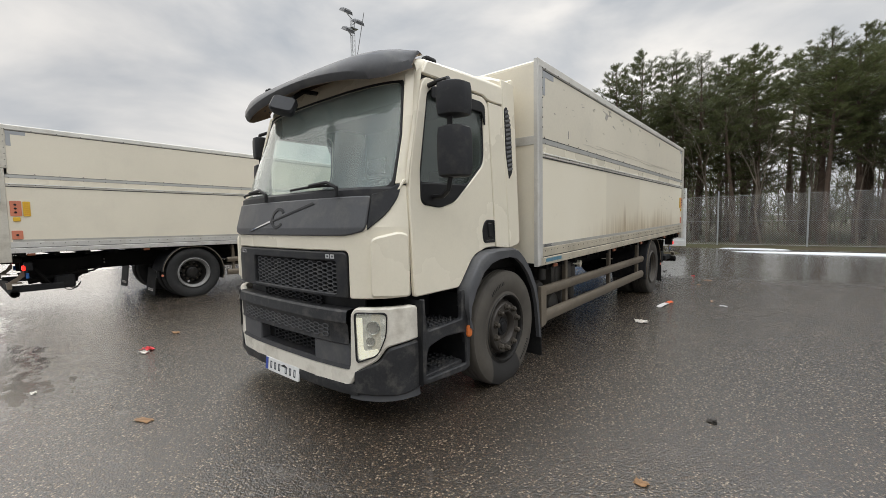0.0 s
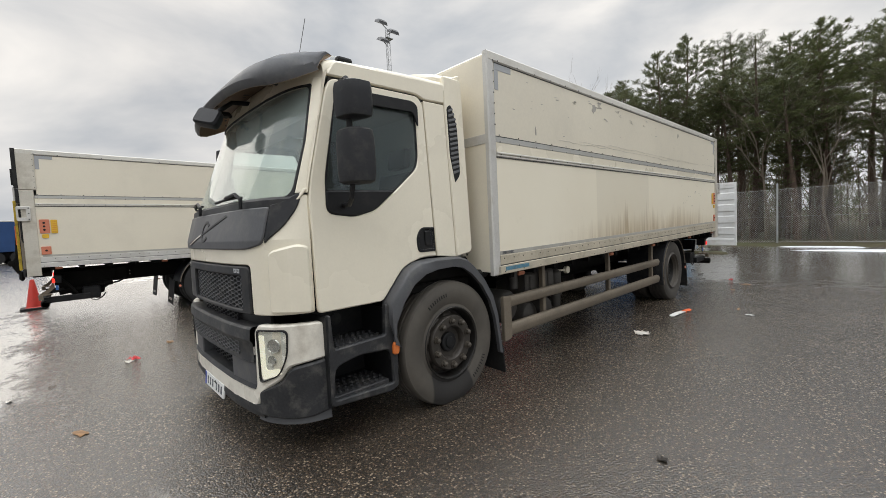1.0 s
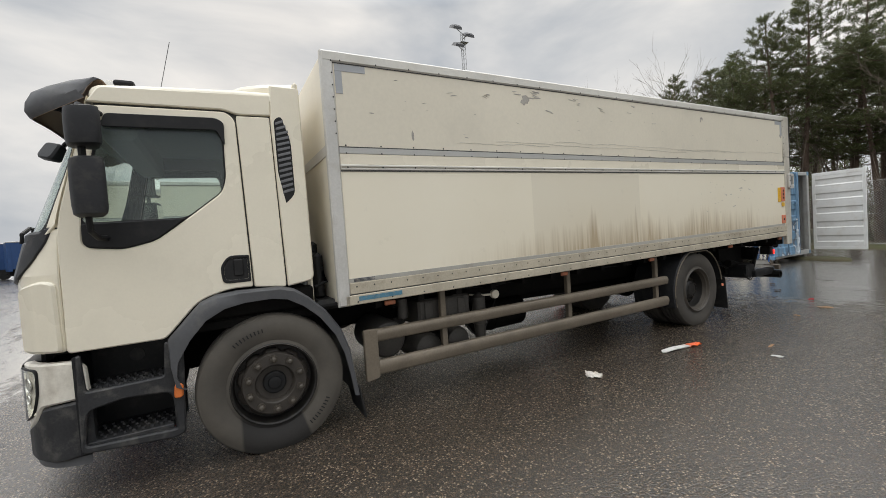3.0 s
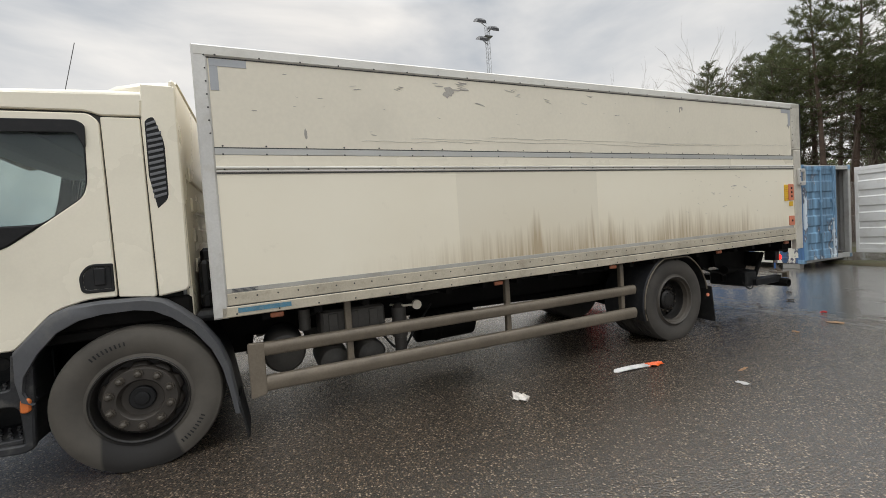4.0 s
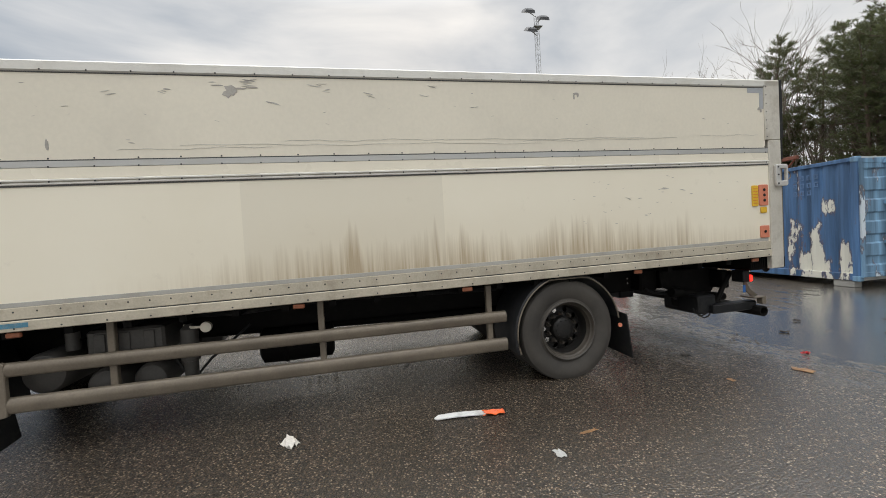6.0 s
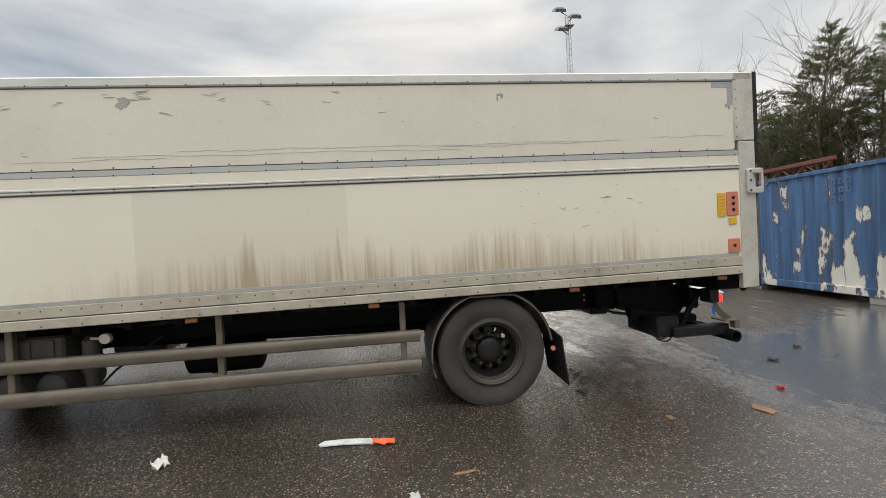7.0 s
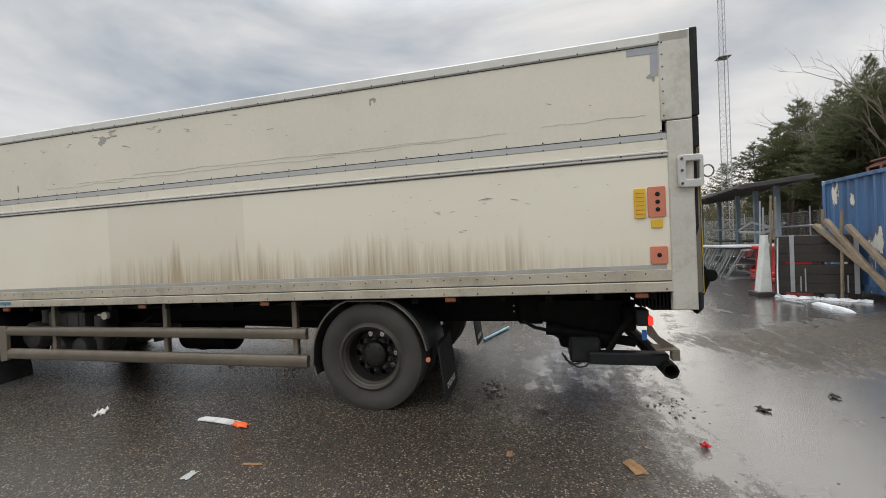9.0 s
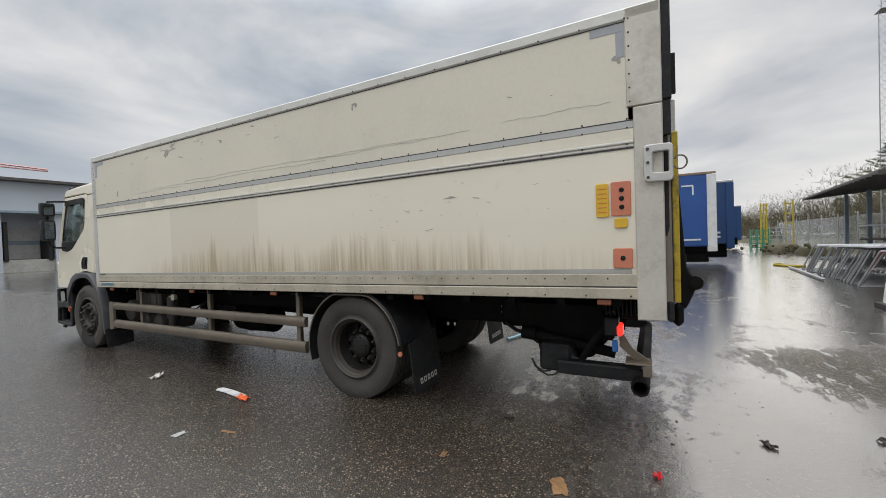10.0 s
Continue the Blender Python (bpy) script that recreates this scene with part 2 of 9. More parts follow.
PLASTIC_BLACK = surface("black_plastic", (0.010, 0.010, 0.0105), 0.5, var=0.2, big=3, dirt=(0.04, 0.037, 0.034), dirt_amount=0.4, bump=0.1, spec=0.28)
PLASTIC_DEEP = surface("deep_grey_plastic", (0.011, 0.0114, 0.0122), 0.5, var=0.2, big=4.0, dirt=(0.06, 0.056, 0.05), dirt_amount=0.35, bump=0.15, spec=0.28)
PLASTIC_SCUFFED = surface("scuffed_dark_plastic", (0.028, 0.0285, 0.030), 0.5, var=0.3, big=3.5, dirt=(0.15, 0.14, 0.125), dirt_amount=0.55, bump=0.2, spec=0.28)
VISOR = surface("brown_translucent_visor", (0.27, 0.19, 0.13), 0.5, var=0.1)
CHASSIS = surface("black_chassis_steel", (0.007, 0.0066, 0.006), 0.7, var=0.3, big=3, dirt=(0.022, 0.018, 0.015), dirt_amount=0.35, bump=0.2, spec=0.12)
TANK = surface("dusty_tank_metal", (0.075, 0.069, 0.061), 0.55, metal=0.2, var=0.2, big=4, dirt=(0.05, 0.045, 0.04), dirt_amount=0.5, bump=0.12)
RIM = surface("brown_dusty_wheel_steel", (0.062, 0.052, 0.040), 0.55, metal=0.2, var=0.2, big=5, dirt=(0.045, 0.04, 0.035), dirt_amount=0.6, bump=0.15)
FLANGE = surface("dusty_hub_flange", (0.048, 0.041, 0.034), 0.5, metal=0.2, var=0.2, big=6, dirt=(0.055, 0.047, 0.038), dirt_amount=0.45, bump=0.2)
HUB = surface("dark_hub_steel", (0.016, 0.0145, 0.013), 0.5, metal=0.3, var=0.25, big=6, dirt=(0.05, 0.042, 0.033), dirt_amount=0.4, bump=0.2)
ORANGE = surface("orange_marker_plastic", (0.62, 0.16, 0.035), 0.4, var=0.08, big=8)
SALMON = surface("salmon_marker_plate", (0.60, 0.20, 0.115), 0.5, var=0.08, big=8)
MARKER_DULL = surface("dull_red_marker", (0.22, 0.07, 0.03), 0.5, var=0.2, big=8, dirt=(0.1, 0.08, 0.06), dirt_amount=0.4)
YELLOW = surface("yellow_marker_plate", (0.70, 0.42, 0.03), 0.45, var=0.1, big=8)
YELLOW_WORN = surface("worn_yellow_paint", (0.55, 0.38, 0.03), 0.5, var=0.15, big=6, dirt=(0.03, 0.03, 0.03), dirt_amount=0.85, bump=0.1)
RUBBER = surface("black_rubber", (0.016, 0.016, 0.016), 0.7, var=0.25, big=5, dirt=(0.07, 0.065, 0.055), dirt_amount=0.4, bump=0.2, spec=0.28)
BLUE_STICKER = surface("blue_sticker", (0.07, 0.20, 0.28), 0.4, var=0.2, big=12, dirt=(0.35, 0.33, 0.28), dirt_amount=0.5)
BLUE_TAG = surface("bright_blue_plastic", (0.03, 0.14, 0.42), 0.4)
INK = surface("dark_ink", (0.035, 0.04, 0.05), 0.6)
CHROME = surface("dull_chrome", (0.62, 0.62, 0.62), 0.25, metal=1.0, var=0.08)
LENS_CLEAR = glass("clear_lamp_lens", (0.96, 0.96, 0.94), 0.9, 0.05)
GLASS = glass("green_tinted_glass", (0.86, 0.91, 0.89), 1.0, 0.02, 0.035)
GLASS_FRONT = glass("windscreen_glass", (0.92, 0.96, 0.94), 1.0, 0.03, 0.13)
GLASS_BOWL = surface("grey_chrome_bowl", (0.60, 0.60, 0.56), 0.15, metal=0.8, var=0.2, big=20)
LAMP_ON = surface("daylight_running_lamp", (1.0, 0.97, 0.80), 0.3, emit=0.3)
RED_ON = surface("red_tail_lamp", (1.0, 0.03, 0.02), 0.3, emit=1.6)
SEAT_FABRIC = surface("grey_seat_fabric", (0.06, 0.065, 0.075), 0.9, var=0.2, fine=120, bump=0.25)
CAB_TRIM = surface("grey_cab_trim", (0.36, 0.37, 0.37), 0.7, var=0.08)
MIRROR = surface("mirror_glass", (0.85, 0.86, 0.87), 0.03, metal=1.0, var=0.0, bump=0.0)


def dirty_panel():
    """White laminate with brown water streaks that run down to the lower rail, and one stretch of yellowed panel."""
    m, nt, p = nodes("streaked_white_laminate")
    tc, sep = nt.nodes.new("ShaderNodeTexCoord"), nt.nodes.new("ShaderNodeSeparateXYZ")
    nt.links.new(tc.outputs["Object"], sep.inputs[0])
    y, z = sep.outputs["Y"], sep.outputs["Z"]
    v = coords(nt)
    broad = noise_of(nt, coords(nt, (1, 1.0, 0.5)), 0.9, 3)
    zz = arith(nt, "SUBTRACT", z, arith(nt, "MULTIPLY", y, 0.011))
    low = ranged(nt, zz, 1.18, 1.82, 1.0, 0.0)
    along = arith(nt, "MULTIPLY", ranged(nt, y, 1.4, 3.4), ranged(nt, y, 8.3, 6.3, 0.3, 1.0))
    # runs of dirty water: every run ends at a height of its own and is broken by cleaner drips
    run = noise_of(nt, coords(nt, (0.02, 7.0, 0.02)), 1.0, 5, 0.7)
    gust = noise_of(nt, coords(nt, (0.02, 1.1, 0.02)), 1.0, 2, 0.5)
    top = arith(nt, "MULTIPLY", arith(nt, "MULTIPLY", ranged(nt, run, 0.32, 0.66, 0.08, 0.43), ranged(nt, gust, 0.3, 0.7, 0.5, 1.25)), arith(nt, "ADD", arith(nt, "MULTIPLY", along, 0.85), 0.15))
    above = arith(nt, "SUBTRACT", arith(nt, "SUBTRACT", zz, 1.19), top)
    thin = noise_of(nt, coords(nt, (1, 30.0, 0.5)), 1.0, 5, 0.65)
    s1 = ranged(nt, thin, 0.36, 0.60, 0.25, 1.0)
    st = arith(nt, "MULTIPLY", arith(nt, "MULTIPLY", ranged(nt, above, 0.10, -0.22), s1), arith(nt, "ADD", arith(nt, "MULTIPLY", along, 0.70), 0.10))
    haze = arith(nt, "MULTIPLY", arith(nt, "MULTIPLY", arith(nt, "POWER", low, 1.2), along), ranged(nt, broad, 0.3, 0.7, 0.30, 0.62))
    base = blend(nt, ranged(nt, noise_of(nt, v, 0.8, 4), 0.3, 0.7), (0.80, 0.735, 0.588), (0.835, 0.775, 0.632))
    tinted = arith(nt, "MULTIPLY", arith(nt, "MULTIPLY", arith(nt, "GREATER_THAN", y, 2.62), arith(nt, "LESS_THAN", y, 4.36)), arith(nt, "MULTIPLY", arith(nt, "LESS_THAN", zz, 2.2), 0.36))
    base = blend(nt, tinted, base, (0.62, 0.565, 0.45))
    base = blend(nt, haze, base, (0.60, 0.505, 0.355))
    base = blend(nt, arith(nt, "MINIMUM", arith(nt, "MULTIPLY", st, 1.05), 0.7), base, (0.33, 0.235, 0.125))
    n3 = noise_of(nt, v, 5.0, 8, 0.7)
    base = blend(nt, ranged(nt, n3, 0.62, 0.8, 0.0, 0.25), base, (0.42, 0.37, 0.29))
    nt.links.new(base, p.inputs["Base Color"])
    p.inputs["Roughness"].default_value = 0.45
    bump_to(nt, p, noise_of(nt, v, 18, 3), 0.04, 0.004)
    return m


PANEL_DIRTY = dirty_panel()


def tyre_rubber(name, soaked):
    m, nt, p = nodes(name)
    v = coords(nt)
    n = noise_of(nt, v, 3.0, 6, 0.6)
    f = noise_of(nt, v, 45, 3)
    sep = nt.nodes.new("ShaderNodeSeparateXYZ")
    tc = nt.nodes.new("ShaderNodeTexCoord")
    nt.links.new(tc.outputs["Object"], sep.inputs[0])
    # wet dark patch with clean edges, where the tyre stood in water before it rolled on
    y, z = arith(nt, "ADD", sep.outputs["Y"], arith(nt, "MULTIPLY", n, 0.05)), sep.outputs["Z"]
    inside = arith(nt, "MULTIPLY", ranged(nt, y, -0.235, -0.215), ranged(nt, arith(nt, "ADD", y, arith(nt, "MULTIPLY", z, 0.35)), 0.115, 0.095))
    inside = arith(nt, "MULTIPLY", inside, ranged(nt, z, -0.15, -0.18))
    wet = arith(nt, "SUBTRACT", 1.0, arith(nt, "MULTIPLY", inside, soaked))
    dust = arith(nt, "MULTIPLY", ranged(nt, n, 0.3, 0.6, 0.55, 0.95) if soaked else ranged(nt, n, 0.3, 0.65, 0.25, 0.62), wet)
    col = blend(nt, dust, (0.012, 0.011, 0.0105), (0.092, 0.081, 0.066))
    nt.links.new(col, p.inputs["Base Color"])
    p.inputs["Roughness"].default_value = 0.75
    bump_to(nt, p, f, 0.15, 0.004)
    return m


TYRE = tyre_rubber("dusty_tyre_rubber", 0.9)
TYRE_DRY = tyre_rubber("dusty_rear_tyre_rubber", 0.0)

# ---- ground ----
def wet_asphalt():
    """Coarse asphalt with pale chips in dark binder; wet all over, with a smooth film of water beyond and behind the truck."""
    m, nt, p = nodes("wet_coarse_asphalt")
    v = coords(nt)
    vo = add(nt, "ShaderNodeTexVoronoi", Scale=80.0)
    nt.links.new(v, vo.inputs["Vector"])
    vo2 = add(nt, "ShaderNodeTexVoronoi", Scale=190.0)
    nt.links.new(v, vo2.inputs["Vector"])
    sepc, sepd = nt.nodes.new("ShaderNodeSeparateXYZ"), nt.nodes.new("ShaderNodeSeparateXYZ")
    nt.links.new(vo.outputs["Color"], sepc.inputs[0])
    nt.links.new(vo2.outputs["Color"], sepd.inputs[0])
    big, mid = noise_of(nt, v, 0.16, 5, 0.6), noise_of(nt, v, 1.3, 6, 0.6)
    fine = noise_of(nt, v, 30, 4)
    sep, tc = nt.nodes.new("ShaderNodeSeparateXYZ"), nt.nodes.new("ShaderNodeTexCoord")
    nt.links.new(tc.outputs["Object"], sep.inputs[0])
    far = arith(nt, "MULTIPLY", ranged(nt, sep.outputs["X"], -0.5, -3.0), ranged(nt, sep.outputs["Y"], -2.0, -2.9, 0.04, 0.52))
    far = arith(nt, "MAXIMUM", far, ranged(nt, sep.outputs["X"], -12.5, -16.0, 0.0, 0.36))
    behind = ranged(nt, arith(nt, "SUBTRACT", sep.outputs["Y"], arith(nt, "MULTIPLY", sep.outputs["X"], 0.05)), 7.0, 9.2, 0.0, 0.60)
    under = arith(nt, "MULTIPLY", ranged(nt, sep.outputs["X"], 1.75, 0.5), ranged(nt, sep.outputs["Y"], 5.7, 6.9, 0.0, 0.30))
    rear = arith(nt, "MAXIMUM", behind, under)
    # long drying tracks where wheels have driven the water off
    track = noise_of(nt, coords(nt, (0.5, 1.6, 1)), 0.9, 6, 0.65)
    wet = arith(nt, "ADD", arith(nt, "ADD", arith(nt, "MULTIPLY", big, 0.9), arith(nt, "MULTIPLY", mid, 0.42)), arith(nt, "MAXIMUM", far, rear))
    streak = noise_of(nt, coords(nt, (0.9, 2.0, 1)), 2.2, 7, 0.7)
    wet = arith(nt, "ADD", wet, ranged(nt, streak, 0.3, 0.7, -0.27, 0.16))
    wet = arith(nt, "ADD", wet, ranged(nt, noise_of(nt, v, 8.0, 5, 0.7), 0.3, 0.7, -0.13, 0.11))
    wet = arith(nt, "SUBTRACT", wet, ranged(nt, track, 0.56, 0.70, 0.0, 0.30))
    # a bare stretch of the yard behind the truck where the film has broken up into streaks
    u = arith(nt, "ADD", arith(nt, "MULTIPLY", sep.outputs["X"], 0.90), arith(nt, "MULTIPLY", sep.outputs["Y"], 0.44))
    w = arith(nt, "SUBTRACT", arith(nt, "MULTIPLY", sep.outputs["Y"], 0.90), arith(nt, "MULTIPLY", sep.outputs["X"], 0.44))
    bare = arith(nt, "MULTIPLY", ranged(nt, arith(nt, "ABSOLUTE", arith(nt, "SUBTRACT", u, 3.3), 0.0), 1.3, 0.6), ranged(nt, w, 8.7, 9.5))
    broken = ranged(nt, noise_of(nt, coords(nt, (1.1, 4.2, 1)), 1.6, 8, 0.75), 0.40, 0.54, 0.05, 1.0)
    wet = arith(nt, "SUBTRACT", wet, arith(nt, "MULTIPLY", bare, broken))
    film = ranged(nt, wet, 0.83, 1.03)
    dry = arith(nt, "SUBTRACT", 1.0, film)
    stone = blend(nt, arith(nt, "POWER", sepc.outputs[0], 2.6), (0.008, 0.0056, 0.0036), (0.19, 0.128, 0.074))
    stone = blend(nt, arith(nt, "MULTIPLY", arith(nt, "POWER", sepd.outputs[1], 3.0), 0.6), stone, (0.13, 0.098, 0.066))
    stone = blend(nt, ranged(nt, sepc.outputs[1], 0.88, 0.91, 0.0, 0.9), stone, (0.45, 0.355, 0.245))
    # dark binder in the joints between the chips
    joint = ranged(nt, vo.outputs["Distance"], 0.42, 0.62)
    stone = blend(nt, arith(nt, "MULTIPLY", joint, 0.8), stone, (0.010, 0.0078, 0.0056))
    col = blend(nt, ranged(nt, mid, 0.42, 0.72, 0.0, 0.5), stone, (0.030, 0.021, 0.013))
    col = blend(nt, ranged(nt, noise_of(nt, v, 0.55, 7, 0.7), 0.56, 0.72, 0.0, 0.5), col, (0.046, 0.030, 0.018))
    # paler grey base under the film, put in to brighten its sheen
    col = blend(nt, arith(nt, "MULTIPLY", film, 0.8), col, (0.085, 0.078, 0.070))
    nt.links.new(col, p.inputs["Base Color"])
    nt.links.new(arith(nt, "ADD", arith(nt, "MULTIPLY", dry, 0.30), ranged(nt, fine, 0.3, 0.7, 0.10, 0.22)), p.inputs["Roughness"])
    nt.links.new(arith(nt, "ADD", 0.35, arith(nt, "MULTIPLY", film, 0.5)), p.inputs["Specular IOR Level"])
    nt.links.new(arith(nt, "SUBTRACT", 1.0, arith(nt, "MULTIPLY", arith(nt, "MULTIPLY", bare, dry), 0.85)), p.inputs["Coat Weight"])
    pool = ranged(nt, noise_of(nt, v, 0.55, 5, 0.6), 0.58, 0.72)
    still = arith(nt, "MULTIPLY", film, pool)
    nt.links.new(arith(nt, "ADD", arith(nt, "MULTIPLY", arith(nt, "SUBTRACT", 1.0, still), 0.15), arith(nt, "MULTIPLY", arith(nt, "SUBTRACT", film, still), 0.06)), p.inputs["Coat Roughness"])
    nt.links.new(arith(nt, "ADD", arith(nt, "ADD", 1.56, arith(nt, "MULTIPLY", mid, 0.45)), arith(nt, "MULTIPLY", film, -0.2)), p.inputs["Coat IOR"])
    hgt = arith(nt, "ADD", arith(nt, "MULTIPLY", vo.outputs["Distance"], -1.0), arith(nt, "MULTIPLY", vo2.outputs["Distance"], -0.4))
    b = add(nt, "ShaderNodeBump", Distance=0.012)
    nt.links.new(arith(nt, "ADD", 0.05, arith(nt, "MULTIPLY", dry, 0.9)), b.inputs["Strength"])
    nt.links.new(hgt, b.inputs["Height"])
    nt.links.new(b.outputs["Normal"], p.inputs["Normal"])
    bc = add(nt, "ShaderNodeBump", Distance=0.007)
    nt.links.new(arith(nt, "ADD", 0.09, arith(nt, "MULTIPLY", dry, 0.36)), bc.inputs["Strength"])
    ripple = arith(nt, "MULTIPLY", noise_of(nt, coords(nt, (0.6, 1.5, 1)), 9.0, 5, 0.65), 1.3)
    nt.links.new(arith(nt, "ADD", hgt, ripple), bc.inputs["Height"])
    nt.links.new(bc.outputs["Normal"], p.inputs["Coat Normal"])
    return m


ASPHALT = wet_asphalt()
bm = bm_new()
bmesh.ops.create_grid(bm, x_segments=40, y_segments=40, size=600)
solo("ground", bm, ASPHALT, "wet dark coarse asphalt yard with puddles", "ground", kind="structure", smooth=0)


# ---- truck ----
RAKE = 0.011
# plan of the cab's front, from the middle round to the door
PLAN = [(0.0, -1.47), (0.45, -1.462), (0.72, -1.437), (0.88, -1.40), (0.99, -1.345), (1.07, -1.27), (1.115, -1.19), (1.14, -1.10), (1.145, -0.98)]
PLAN_S = [0.0]
for (ax_, ay_), (bx_, by_) in zip(PLAN, PLAN[1:]):
    PLAN_S.append(PLAN_S[-1] + math.hypot(bx_ - ax_, by_ - ay_))


def front(u, z, w):
    """A point on the cab's front: u along the plan curve, height z, w outwards."""
    s, sg = abs(u), (1 if u >= 0 else -1)
    i = 0
    while i < len(PLAN_S) - 2 and s > PLAN_S[i + 1]:
        i += 1
    f = (s - PLAN_S[i]) / (PLAN_S[i + 1] - PLAN_S[i])
    x = PLAN[i][0] + f * (PLAN[i + 1][0] - PLAN[i][0])
    y = PLAN[i][1] + f * (PLAN[i + 1][1] - PLAN[i][1])
    def tang(k):
        a, b = PLAN[max(0, k - 1)], PLAN[min(len(PLAN) - 1, k + 1)]
        return Vector((b[0] - a[0], b[1] - a[1])).normalized()
    t = (tang(i) * (1 - f) + tang(i + 1) * f).normalized()
    if s < 1e-5:
        t = Vector((1, 0))
    n = Vector((t.y, -t.x))
    x, y = x + n.x * w, y + n.y * w
    rake = 0.0
    if z > 1.45:
        rake = 0.26 * (min(z, 1.72) - 1.45)
    if z > 1.72:
        rake += 0.375 * (z - 1.72)
    lean = 1.0 - 0.036 * max(0.0, z - 1.4)
    return Vector((sg * x * lean, y + rake, z))


FRONT_CU = steps(-1.35, 1.35, 36)


def flank(s):
    """Places a panel on the cab's side: u is y, v is z, w outwards."""
    return lambda u, v, w: Vector((s * (1.148 - 0.042 * (v - 1.2) + w), u, v))


def hexmesh(bm, u0, u1, z0, z1, pitch, wire, depth, put):
    """Bars of a honeycomb of long flat cells."""
    h = pitch * 0.42
    nx, nz = int((u1 - u0) / (0.75 * pitch)) + 2, int((z1 - z0) / h) + 2
    for i in range(-1, nx):
        for j in range(-1, nz):
            cu, cz_ = u0 + i * 0.75 * pitch, z0 + (j + 0.5 * (i % 2)) * h
            hexa = [(cu - pitch / 4, cz_ + h / 2), (cu + pitch / 4, cz_ + h / 2), (cu + pitch / 2, cz_), (cu + pitch / 4, cz_ - h / 2)]
            for p0, q in zip(hexa, hexa[1:]):
                if max(p0[0], q[0]) > u1 or min(p0[0], q[0]) < u0 or max(p0[1], q[1]) > z1 or min(p0[1], q[1]) < z0:
                    continue
                d = Vector((q[0] - p0[0], q[1] - p0[1]))
                n = Vector((-d.y, d.x)).normalized() * wire * 0.5
                quad = [(p0[0] + n.x, p0[1] + n.y), (q[0] + n.x, q[1] + n.y), (q[0] - n.x, q[1] - n.y), (p0[0] - n.x, p0[1] - n.y)]
                top = [bm.verts.new(put(c[0], c[1], 0.0)) for c in quad]
                low = [bm.verts.new(put(c[0], c[1], -depth)) for c in quad]
                bm.faces.new(top)
                for k in range(4):
                    bm.faces.new((top[k], low[k], low[(k + 1) % 4], top[(k + 1) % 4]))


def tyre(bm, x, side, width=0.29, hub_z=0.497):
    """A worn road tyre with square shoulders, pressed flat and bulged a little where it stands."""
    prof = [(0.0, 0.30), (0.012, 0.303), (0.020, 0.33), (0.006, 0.36), (-0.004, 0.41), (-0.004, 0.45), (0.004, 0.483), (0.012, 0.497), (0.014, 0.506), (0.026, 0.516), (0.045, 0.520)]
    inner = [(width - d, q) for d, q in reversed(prof)]
    mid = []
    for g in (0.3, 0.5, 0.7):
        c = width * g
        mid += [(c - 0.012, 0.524), (c - 0.008, 0.511), (c + 0.008, 0.511), (c + 0.012, 0.524)]
    rows = loft(bm, [ring(Vector((x - side * d, 0, 0)), (-side, 0, 0), q, 96) for d, q in prof + mid + inner], True, False)
    for r in rows:
        for v in r:
            low = max(0.0, -v.co.z - 0.33) / 0.19
            v.co.x += (0.012 if (v.co.x - x) * side > -width / 2 else -0.012) * side * low ** 2
            v.co.z = max(v.co.z, -hub_z)


